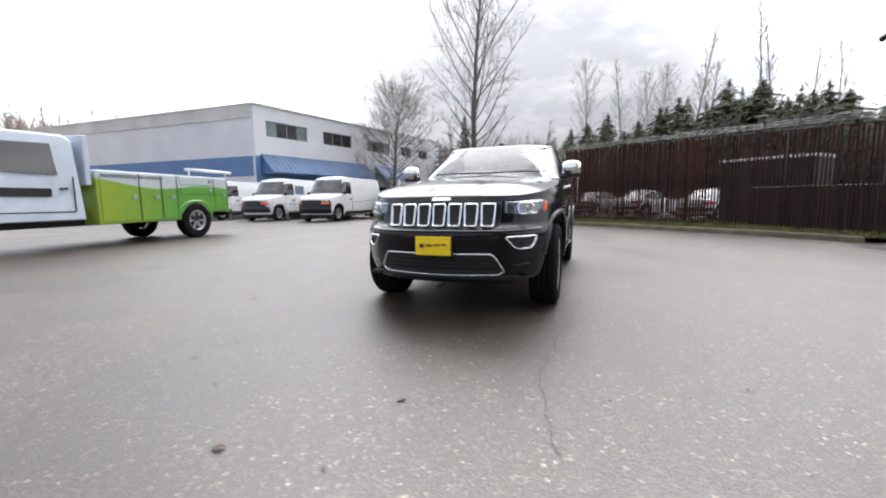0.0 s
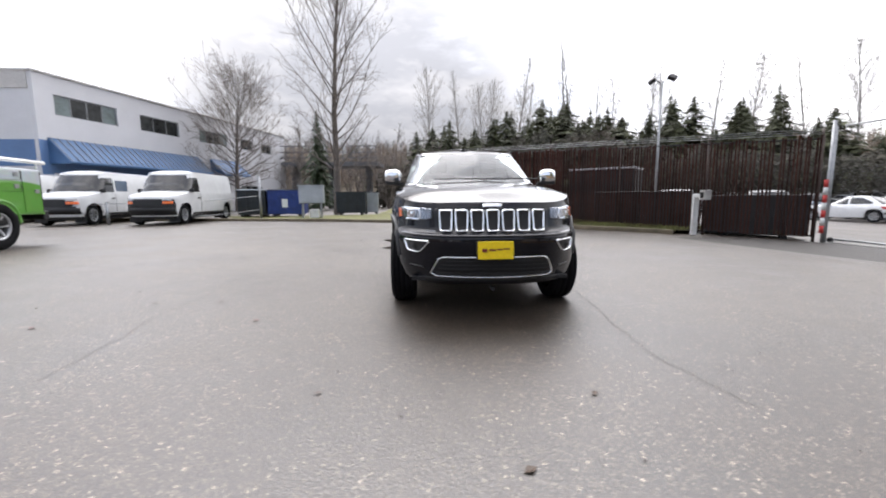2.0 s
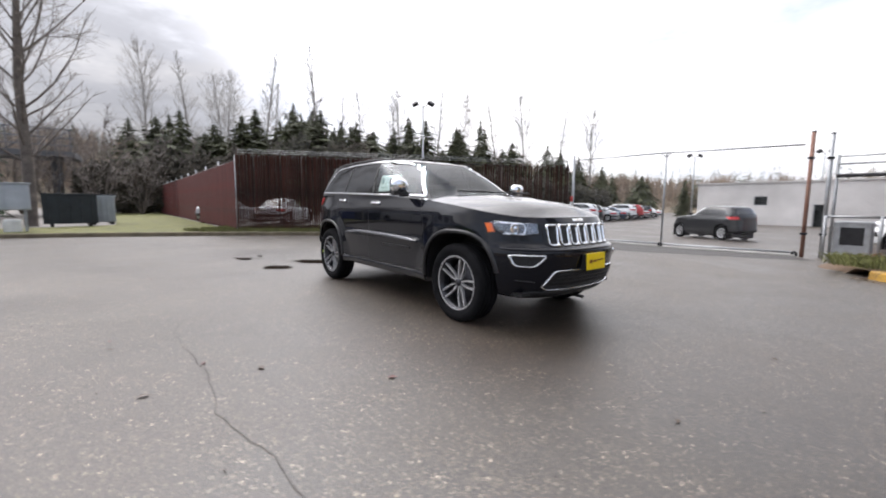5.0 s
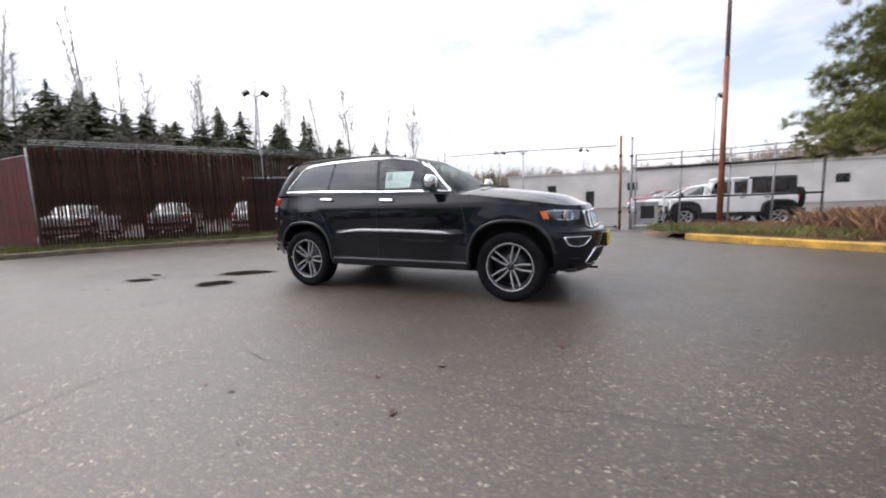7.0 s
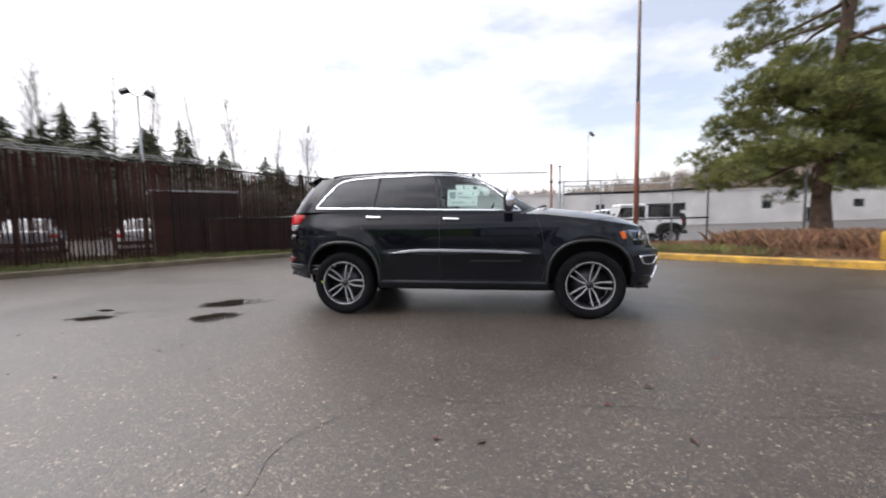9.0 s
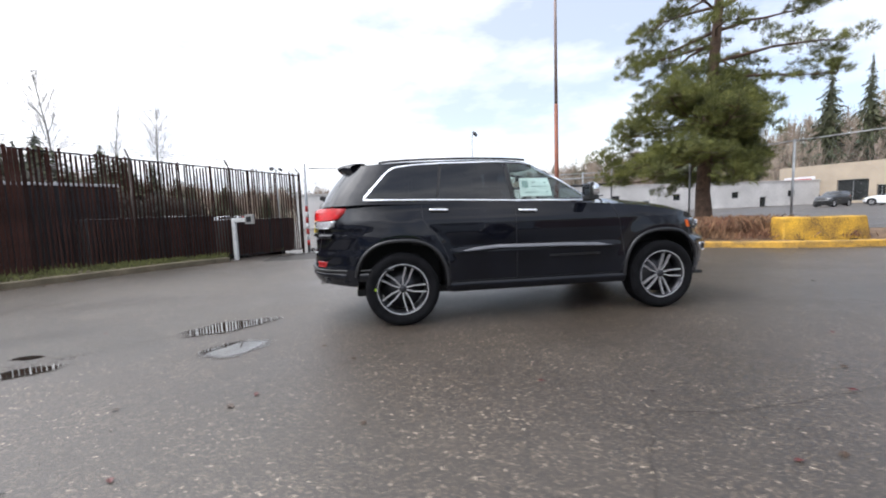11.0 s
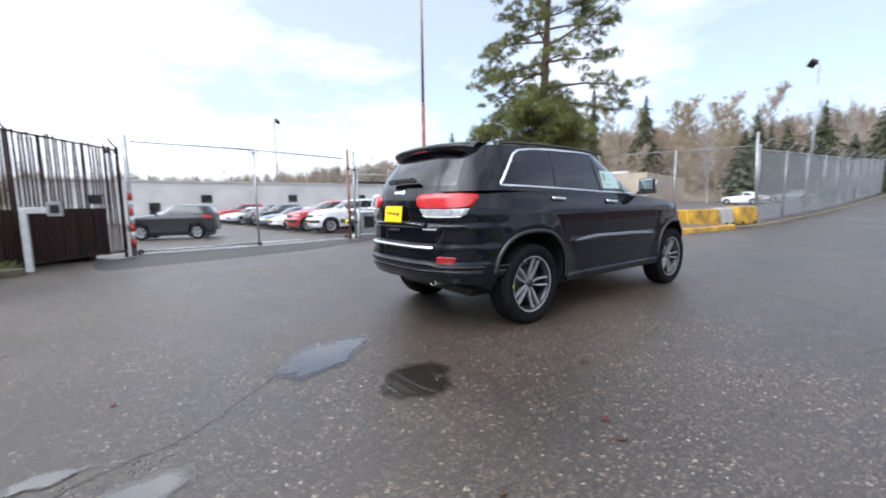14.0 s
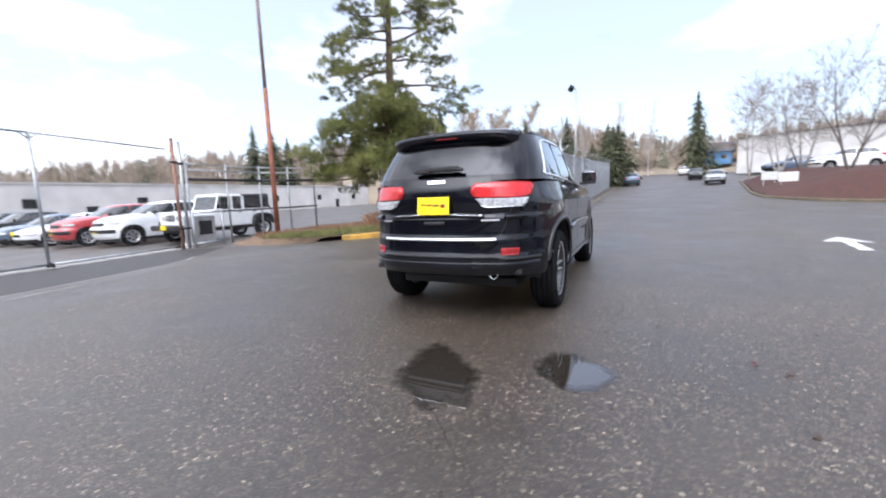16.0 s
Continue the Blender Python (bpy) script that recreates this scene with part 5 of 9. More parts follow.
    raw("maker_badge", v, f, CHROME, car, label="plain silver maker's badge")
    plate(2.425, 1.055, 1)
    # roof spoiler with its stop lamp, wiper, rails, aerial
    sp_v, sp_f = [], []
    n = 40
    for k in range(n + 1):
        x = -0.63 + 1.26 * k / n
        e = max(0.0, 1 - (abs(x) / 0.63) ** 4) ** 0.5
        for y, z in ((1.80, 1.735), (1.98, 1.735), (2.09, 1.715), (2.125, 1.695), (2.12, 1.668), (2.06, 1.625), (2.00, 1.575), (1.93, 1.575)):
            sp_v.append((x, 1.80 + (y - 1.80) * (0.45 + 0.55 * e), z - 0.03 * (abs(x) / 0.63) ** 2))
    for k in range(n):
        for i in range(7):
            sp_f.append((k * 8 + i, k * 8 + i + 1, k * 8 + i + 9, k * 8 + i + 8))
    sp_f += [tuple(range(8)), tuple(n * 8 + k for k in range(7, -1, -1))]
    sp = raw("roof_spoiler", sp_v, sp_f, PAINT_BLACK, car, True, "gloss black roof spoiler")
    st = part("stop_lamp", boxes((-0.11, 2.095, 1.650, 0.11, 2.11, 1.680), bevel=0.004), REFLECTOR_RED, sp)
    bm = boxes((-0.25, 2.305, 1.345, 0.23, 2.34, 1.374), (-0.20, 2.30, 1.352, 0.12, 2.345, 1.392), (0.06, 2.30, 1.338, 0.20, 2.352, 1.388), bevel=0.010)
    part("rear_wiper", bm, GRILLE_DARK, car)
    for s in (-1, 1):
        pts = [(s * 0.655, 0.05 + 1.6 * k / 12, 1.706 + 0.020 * math.sin(math.pi * k / 12) ** 0.5 + 0.010 * math.sin(math.pi * k / 12)) for k in range(13)]
        raw("roof_rail", *tube(pts, 0.012), LIP, car, True, "satin black roof rail")
    for x0 in (-0.48, 0.12):
        pts = [(x0 + 0.62 * k / 10, -0.98 - 0.06 * math.sin(math.pi * k / 10), 1.292) for k in range(11)]
        raw("front_wiper", *tube(pts, 0.009), GRILLE_DARK, car, True)
    part("roof_aerial", boxes((-0.03, 0.32, 1.755, 0.03, 0.50, 1.785), bevel=0.012), GRILLE_DARK, car)
    # wheels
    for x in (-0.81, 0.81):
        for y in (-1.4575, 1.4575):
            w = wheel(car, x, y, 0.382, 0.264, 0.25, 5, ALLOY_DARK)
            if x < 0 < y:
                part("wheel_sticker", boxes((0.108, -0.292, 0.0, 0.113, -0.272, 0.028)), plain("lime sticker", (0.5, 0.75, 0.03), 0.5), w, "small lime green sticker at the rim")
    return car


build_suv()

# ---- fences, gate and posts ----
SLAT = mat("dark brown fence slat", (0.046, 0.019, 0.014), 0.85, 0, 0.3, 3, 60, 0.3, by_object=0.35, spec=0.15)
SLAT_RED = mat("faded red fence slat", (0.10, 0.020, 0.018), 0.7, 0, 0.25, 2, 60, 0.3, by_object=0.3)
GALV = mat("galvanised steel", (0.36, 0.37, 0.38), 0.45, 0.7, 0.15, 5, 120, 0.1)
WIRE = mat("galvanised wire", (0.30, 0.31, 0.32), 0.5, 0.6, 0.1, 5, 120, 0)
RUST = mat("rust brown pole paint", (0.24, 0.085, 0.050), 0.65, 0.1, 0.3, 2, 60, 0.2)
WHITE_POST = mat("dirty white post paint", (0.62, 0.62, 0.60), 0.5, 0, 0.1, 5, 60, 0.1)
RED_STRIPE = mat("faded red stripe paint", (0.45, 0.035, 0.03), 0.5, 0, 0.2, 8, 60, 0.1)
DARK_STEEL = mat("dark steel", (0.025, 0.025, 0.027), 0.5, 0.5, 0.2, 5, 90, 0.1)
BARRIER_YELLOW = mat("chipped yellow paint", (0.56, 0.32, 0.02), 0.65, 0, 0.18, 2.6, 40, 0.5, var_color=(0.075, 0.042, 0.022))


GATE_POST = mat("weathered brown post paint", (0.20, 0.12, 0.09), 0.6, 0.2, 0.3, 2, 60, 0.2, var_color=(0.16, 0.06, 0.04))
POST_BROWN = mat("dark brown post paint", (0.060, 0.040, 0.032), 0.6, 0.2, 0.25, 3, 60, 0.2)


def wire_mesh(name, a, b, z0, z1, parent, pitch=0.055, r=0.0022, material=None):
    """Chain link wires between two posts, as crossing diagonals in one piece."""
    a, b = Vector(a), Vector(b)
    d = b - a
    L_ = d.length
    u = d / L_
    H_ = z1 - z0
    verts, faces = [], []

    def seg(s0, h0, s1, h1):
        p, q = a + u * s0 + Vector((0, 0, z0 + h0)), a + u * s1 + Vector((0, 0, z0 + h1))
        k = len(verts)
        n = Vector((-u.y, u.x, 0)) * r
        t = Vector((0, 0, r))
        verts.extend((p + t, p - t * 0.6 + n, p - t * 0.6 - n, q + t, q - t * 0.6 + n, q - t * 0.6 - n))
        faces.extend(((k, k + 1, k + 4, k + 3), (k + 1, k + 2, k + 5, k + 4), (k + 2, k, k + 3, k + 5)))

    s = -H_
    while s < L_:
        s0, h0, s1, h1 = s, 0.0, s + H_, H_
        if s0 < 0:
            h0, s0 = -s0, 0.0
        if s1 > L_:
            h1, s1 = h1 - (s1 - L_), L_
        if s1 - s0 > 0.02:
            seg(s0, h0, s1, h1)
            seg(s0, H_ - h0, s1, H_ - h1)
        s += pitch * 1.414
    ob = raw(name, verts, faces, material or WIRE, parent)
    ob["kind"] = "stuff"
    return ob


def slat_fence():
    a, b = Vector((0.2, 12.6, 0)), Vector((9.85, 4.55, 0))
    d = b - a
    L_ = d.length
    u = d / L_
    n = Vector((-u.y, u.x, 0))
    ang = math.degrees(math.atan2(u.y, u.x))
    fence = thing("slat_fence", pose(0, 0, 0), "tall wire fence filled with dark brown vertical slats", "fence")
    rnd = random.Random(4)


    def top(s):
        return float(np.interp(s, [0, 0.1, 0.4, 0.72, 1], [3.0, 2.98, 2.84, 2.69, 2.64]))

    # steel frame: posts with barbed wire arms, rails
    count = 5
    for k in range(count + 1):
        p = a + d * k / count + n * 0.07
        z, zt = gz(p.x, p.y), top(k / count)
        bm = cyls(((p.x, p.y, z - 0.1), (p.x, p.y, zt), 0.038), ((p.x, p.y, zt - 0.02), (p.x + n.x * 0.2, p.y + n.y * 0.2, zt + 0.22), 0.02))
        part("post", bm, POST_BROWN, fence)
    for h in (0.15, None):
        bm = cyls(((a.x + n.x * 0.04, a.y + n.y * 0.04, gz(a.x, a.y) + h if h else top(0) - 0.08), (b.x + n.x * 0.04, b.y + n.y * 0.04, gz(b.x, b.y) + h if h else top(1) - 0.08), 0.02))
        part("rail", bm, DARK_STEEL, fence)
    for h, o in ((0.06, 0.12), (0.13, 0.19), (0.20, 0.26)):
        bm = cyls(((a.x + n.x * o, a.y + n.y * o, top(0) + h), (b.x + n.x * o, b.y + n.y * o, top(1) + h), 0.006), n=4)
        part("barbed_wire", bm, GALV, fence)
    # slats, sharing three meshes of different length
    meshes = []
    for h in (0.99, 1.0, 0.975):
        bm = bmesh.new()
        add_box(bm, -0.030, -0.004, 0.0, 0.030, 0.004, h, 0.002)
        me = bpy.data.meshes.new("slat")
        bm.to_mesh(me)
        bm.free()
        me.materials.append(SLAT)
        meshes.append(me)
    m = int(L_ / 0.086)
    for k in range(m):
        s = (k + 0.5) / m
        p = a + d * s
        if rnd.random() < 0.02:
            continue
        ob = new("slat", meshes[rnd.randrange(3)])
        ob.parent = fence
        ob.matrix_basis = pose(p.x, p.y, gz(p.x, p.y) + 0.12 + rnd.uniform(-0.02, 0.05), rnd.gauss(0, 0.25), rnd.gauss(0, 0.35), ang + rnd.gauss(0, 2)) @ Matrix.Diagonal((1.15 if s < 0.45 else 0.74, 1, top(s) - gz(p.x, p.y) - 0.14, 1))
    wire_mesh("wire_netting", a - n * 0.012, b - n * 0.012, 0.1, 2.6, fence, 0.055, 0.0016, DARK_STEEL)


slat_fence()


def red_fence():
    fence = thing("red_fence", pose(0, 0, 0), "receding wire fence with faded red slats beside the lawn", "fence")
    bm = bmesh.new()
    add_box(bm, -0.042, -0.006, 0.0, 0.042, 0.006, 2.62, 0.003)
    me = bpy.data.meshes.new("slat")
    bm.to_mesh(me)
    bm.free()
    me.materials.append(SLAT_RED)
    y, k = 12.75, 0
    while y < 44:
        if k < 290:
            ob = new("slat", me)
            ob.parent = fence
            ob.matrix_basis = pose(0.17, y, gz(0, y) + 0.12, 0, 0, 90 + 4 * math.sin(k * 1.7))
        y += 0.089 if y < 30 else 0.2
        k += 1
    for y in np.arange(12.7, 44, 3.1):
        part("post", cyls(((0.22, y, 0.0), (0.22, y, 2.95), 0.035)), GALV, fence)
    for h in (0.2, 2.75):
        part("rail", cyls(((0.22, 12.6, h), (0.22, 44, h), 0.02)), GALV, fence)


red_fence()


def rolling_gate():
    g = thing("rolling_gate", pose(0, 0, 0), "closed wire mesh rolling gate in a steel tube frame", "gate")
    a, b, mid = (10.15, 4.3), (10.95, -1.95), (10.28, 1.28)
    za, zb, zm = gz(*a), gz(*b), gz(*mid)
    for h, r in ((0.10, 0.03), (3.0, 0.022)):
        part("rail", cyls(((*a, za + h), (*mid, zm + h), r), ((*mid, zm + h), (*b, zb + h), r)), GALV, g)
    part("upright", cyls(((*mid, zm), (*mid, zm + 3.0), 0.03)), GALV, g)
    for s in (-1, 1):
        part("bracket", cyls(((mid[0], mid[1], zm + 2.86), (mid[0], mid[1] + s * 0.2, zm + 3.02), 0.015)), GALV, g)
    wire_mesh("wire_netting", (*a, 0), (*mid, 0), za + 0.1, zm + 2.0, g, 0.075, 0.0008)
    wire_mesh("wire_netting", (*mid, 0), (*b, 0), zm + 0.1, zm + 2.0, g, 0.075, 0.0008)
    for x, y in (a, mid, b):
        bm = lathe([(-0.02, 0.02), (-0.02, 0.075), (0.02, 0.075), (0.02, 0.02)], 16)
        w = part("roller", bm, DARK_STEEL, g)
        w.matrix_basis = pose(x - 0.08, y, gz(x, y) + 0.078)
    # concrete track under the gate
    t = thing("gate_track", pose(0, 0, 0), "low stained concrete sill under the gate", "kerb", kind="structure")
    bm = bmesh.new()
    for p, q in ((a, mid), (mid, b)):
        d = Vector((q[0] - p[0], q[1] - p[1], 0))
        m = Matrix.Translation(((p[0] + q[0]) / 2, (p[1] + q[1]) / 2, (gz(*p) + gz(*q)) / 2)) @ pose(0, 0, 0, 0, 0, math.degrees(math.atan2(d.y, d.x)))
        add_box(bm, -d.length / 2, -0.16, -0.1, d.length / 2, 0.16, 0.045, 0.01, m)
    part("track_sill", bm, CONCRETE, t)


rolling_gate()


def striped_post():
    x, y = 9.98, 4.42
    z = gz(x, y)
    p = thing("gate_post", pose(x, y, z), "tall steel gate post with a red and white striped sleeve", "post")
    part("tube", cyls(((0, 0, -0.05), (0, 0, 3.15), 0.045), ((0.12, 0.05, -0.05), (0.12, 0.05, 3.0), 0.03)), GALV, p)
    for k in range(7):
        part("stripe", cyls(((-0.06, 0, 0.25 + k * 0.2), (-0.06, 0, 0.45 + k * 0.2), 0.05), n=12), RED_STRIPE if k % 2 == 0 else WHITE_POST, p)


striped_post()


def gate_end():
    for x, y, h in ((10.88, -2.1, 3.3), (11.12, -2.45, 3.25)):
        p = thing("gate_post", pose(x, y, gz(x, y)), "tall steel gate end post with hinge brackets", "post")
        part("tube", cyls(((0, 0, -0.05), (0, 0, h), 0.048)), GATE_POST if h > 3.28 else GALV, p)
        part("cap", cyls(((0, 0, h), (0, 0, h + 0.03), 0.055)), GALV, p)
        for k in (0.6, 2.6):
            part("bracket", boxes((-0.07, -0.07, k, 0.07, 0.07, k + 0.06), bevel=0.008), DARK_STEEL, p)
    x, y = 11.35, -3.0
    o = thing("gate_operator", pose(x, y, gz(x, y)), "dark metal gate motor box in a tube guard", "gate motor")
    part("housing", boxes((-0.3, -0.35, 0.12, 0.3, 0.35, 1.0), bevel=0.03), GALV, o)
    part("vent_panel", boxes((-0.306, -0.22, 0.4, -0.298, 0.22, 0.85)), DARK_STEEL, o)
    part("base", boxes((-0.4, -0.45, -0.05, 0.4, 0.45, 0.12), bevel=0.02), CONCRETE, o)
    for s in (-1, 1):
        part("guard_tube", cyls(((-0.45, s * 0.5, -0.05), (-0.45, s * 0.5, 1.15), 0.035)), GALV, o)
    for h in (0.15, 1.12):
        part("guard_bar", cyls(((-0.45, -0.5, h), (-0.45, 0.5, h), 0.03)), GALV, o)


gate_end()


def pedestal():
    x, y = 7.55, 6.05
    p = thing("keypad_pedestal", pose(x, y, gz(x, y) + 0.05), "white square pedestal with a keypad head at the gate", "pedestal")
    part("stem", boxes((-0.075, -0.05, -0.1, 0.075, 0.05, 1.16), bevel=0.01), WHITE_POST, p)
    part("arm", boxes((-0.06, -0.42, 1.06, 0.06, 0.05, 1.18), bevel=0.01), WHITE_POST, p)
    part("head", boxes((-0.13, -0.56, 1.0, 0.08, -0.34, 1.28), bevel=0.015), CONCRETE, p)
    part("keypad", boxes((-0.136, -0.52, 1.06, -0.128, -0.39, 1.22)), DARK_STEEL, p)


pedestal()


def wire_fence(name, pts, height, label, arms=True, pitch=0.07, every=3.0, lean=0.0, r=0.0018):
    f = thing(name, pose(0, 0, 0), label, "fence")
    for p, q in zip(pts, pts[1:]):
        d = math.hypot(q[0] - p[0], q[1] - p[1])
        k = max(1, round(d / every))
        n = Vector((-(q[1] - p[1]) / d, (q[0] - p[0]) / d, 0))
        for i in range(k + 1):
            if i == k and q != pts[-1]:
                continue
            x, y = p[0] + (q[0] - p[0]) * i / k, p[1] + (q[1] - p[1]) * i / k
            z = gz(x, y)
            rows = [((x, y, z - 0.1), (x + lean, y, z + height), 0.034)]
            if arms:
                rows.append(((x, y, z + height), (x - n.x * 0.3, y - n.y * 0.3, z + height + 0.3), 0.02))
            part("post", cyls(*rows, n=8), GALV, f)
        for i in range(k):
            x0, y0 = p[0] + (q[0] - p[0]) * i / k, p[1] + (q[1] - p[1]) * i / k
            x1, y1 = p[0] + (q[0] - p[0]) * (i + 1) / k, p[1] + (q[1] - p[1]) * (i + 1) / k
            z0, z1 = gz(x0, y0), gz(x1, y1)
            part("rail", cyls(((x0, y0, z0 + height - 0.05), (x1, y1, z1 + height - 0.05), 0.021), n=6), GALV, f)
            wire_mesh("wire_netting", (x0, y0, (z0 + z1) / 2), (x1, y1, (z0 + z1) / 2), 0.05, height - 0.05, f, pitch, r)
            if arms:
                for o in (0.1, 0.2, 0.3):
                    part("barbed_wire", cyls(((x0 - n.x * o, y0 - n.y * o, z0 + height + o), (x1 - n.x * o, y1 - n.y * o, z1 + height + o), 0.005), n=3), GALV, f)
    return f


wire_fence("lot_fence", [(11.12, -2.6), (11.2, -5.4), (10.6, -7.6)], 2.7, "tall wire mesh fence beside the gate", False, 0.08, 1.45, r=0.0013)
wire_fence("yard_fence", [(10.6, -7.6), (1.55, -14.4)], 2.9, "tall wire mesh fence with a steel top rail behind the barriers", False, 0.10, 2.9, r=0.0015)
wire_fence("road_fence", [(1.55, -14.4), (1.3, -24), (1.1, -44)], 2.75, "long wire mesh fence with barbed wire arms along the road", True, 0.09, 3.05, r=0.0075)
cp = thing("corner_post", pose(1.55, -14.4, gz(1.55, -14.4)), "thick leaning steel corner post of the wire fence", "post")
part("tube", cyls(((0, 0, -0.05), (0.1, 0.05, 3.35), 0.05)), GALV, cp)


def beam_guard():
    g = thing("pipe_barrier", pose(0, 0, 0), "dark horizontal pipes across the lot fence", "barrier")
    for h, r in ((2.15, 0.048), (2.45, 0.025), (1.1, 0.032)):
        part("pipe", cyls(((11.05, -2.6, gz(11, -2.6) + h), (11.13, -5.4, gz(11, -5.4) + h), r), ((11.13, -5.4, gz(11, -5.4) + h), (10.5, -7.6, gz(10.5, -7.6) + h), r)), DARK_STEEL if r > 0.03 else GALV, g)


beam_guard()


def lamp_pole():
    x, y = 10.05, -5.0
    p = thing("lamp_pole", pose(x, y, gz(x, y)), "tall rust brown lamp pole with a grey upper tube", "street lamp")
    part("lower_pole", cyls(((0, 0, -0.05), (0, 0, 5.2), 0.088, 0.072)), RUST, p)
    part("upper_pole", cyls(((0, 0, 5.2), (0, 0, 11.2), 0.062, 0.045)), mat("grey brown pole", (0.30, 0.23, 0.21), 0.6, 0.2, 0.2, 3, 60, 0.1), p)
    part("foot", boxes((-0.22, -0.22, -0.1, 0.22, 0.22, 0.14), bevel=0.03), DARK_STEEL, p)
    part("lamp_head", boxes((-0.12, -0.16, 9.2, 0.12, 0.16, 9.5), bevel=0.04), GALV, p)


lamp_pole()


def flood_pole(x, y, h, label, twin=True, s=1.0):
    p = thing("flood_light", pose(x, y, gz(x, y)), label, "street lamp", "lot lights")
    part("pole", cyls(((0, 0, -0.1), (0, 0, h), 0.09 * s, 0.06 * s)), GALV, p)
    for k in ((-1, 1) if twin else (1,)):
        part("arm", cyls(((0, 0, h - 0.05), (0.25 * k * s, -0.25 * k * s, h + 0.12 * s), 0.03 * s)), DARK_STEEL, p)
        bm = bmesh.new()
        add_box(bm, -0.24 * s, -0.2 * s, -0.12 * s, 0.24 * s, 0.2 * s, 0.12 * s, 0.03, pose(0.42 * k * s, -0.42 * k * s, h + 0.18 * s, 35, 30 * k, -45))
        part("lamp_head", bm, DARK_STEEL, p)


flood_pole(14.7, 20.4, 8.55, "tall lot pole with two dark floodlights")
flood_pole(48, -9.9, 11.4, "distant lot pole with a floodlight", False, 1.3)
flood_pole(2.9, -29.6, 8.6, "tall roadside pole with a lamp head", False, 1.0)
flood_pole(60, 18, 8.5, "distant lot pole with two floodlights", True, 1.2)
flood_pole(70, 6, 9.0, "distant lot pole with two floodlights", True, 1.2)


def barrier(x, y, length, turn, bare, k):
    b = thing("concrete_barrier", pose(x, y, gz(x, y) + 0.1, 0, 0, turn), "blocky concrete barrier with chipped yellow paint", "barrier", "barriers along the bed")
    bm = boxes((-0.3, -length / 2, -0.1, 0.3, length / 2, 0.53), bevel=0.04)
    bmesh.ops.subdivide_edges(bm, edges=[e for e in bm.edges if e.calc_length() > 0.3], cuts=5, use_grid_fill=True)
    for v in bm.verts:
        lean = max(0.0, v.co.z) * 0.16
        v.co.x *= 1 - lean / 0.3
        v.co.y *= 1 - lean / length
    for v in bm.verts:
        v.co += Vector((noise.noise(v.co * 3 + Vector((k, 0, 0))), noise.noise(v.co * 3 + Vector((0, k, 5))), noise.noise(v.co * 3 + Vector((9, k, 0))))) * 0.02
    part("block", bm, CONCRETE if bare else BARRIER_YELLOW, b, "bare grey concrete" if bare else "")
    for s in (-1, 1):
        part("lifting_slot", boxes((-0.31, s * length * 0.3 - 0.08, -0.1, 0.31, s * length * 0.3 + 0.08, 0.02)), DARK_STEEL, b)


for k_, (s_, l_, bare_) in enumerate(((0.1, 1.8, False), (2.95, 1.7, False), (4.15, 0.6, True), (5.15, 1.3, False))):
    barrier(3.25 - 0.30 * s_, -8.4 - 0.95 * s_, l_, -17 + 2 * k_, bare_, k_ * 3.1)

# ---- other vehicles ----
CAR_GLASS = mat("dark car glass", (0.012, 0.014, 0.016), 0.05, 0, 0.2, 3, 30, 0, coat=1.0)
CAR_PLASTIC = CLADDING


def paint(name, c, coat=1.0):
    return mat(name, c, 0.3, 0.0, 0.05, 3, 400, 0.01, coat=coat)


WHITE = paint("white car paint", (0.80, 0.81, 0.82))
SILVER = paint("silver car paint", (0.38, 0.39, 0.41))
RED = paint("red car paint", (0.42, 0.015, 0.018))
DARK = paint("dark grey car paint", (0.010, 0.011, 0.013), 0.5)
GREEN_PAINT = mat("lime green paint", (0.11, 0.36, 0.06), 0.35, 0, 0.1, 0.8, 200, 0.01, coat=0.8, var_color=(0.20, 0.40, 0.045))


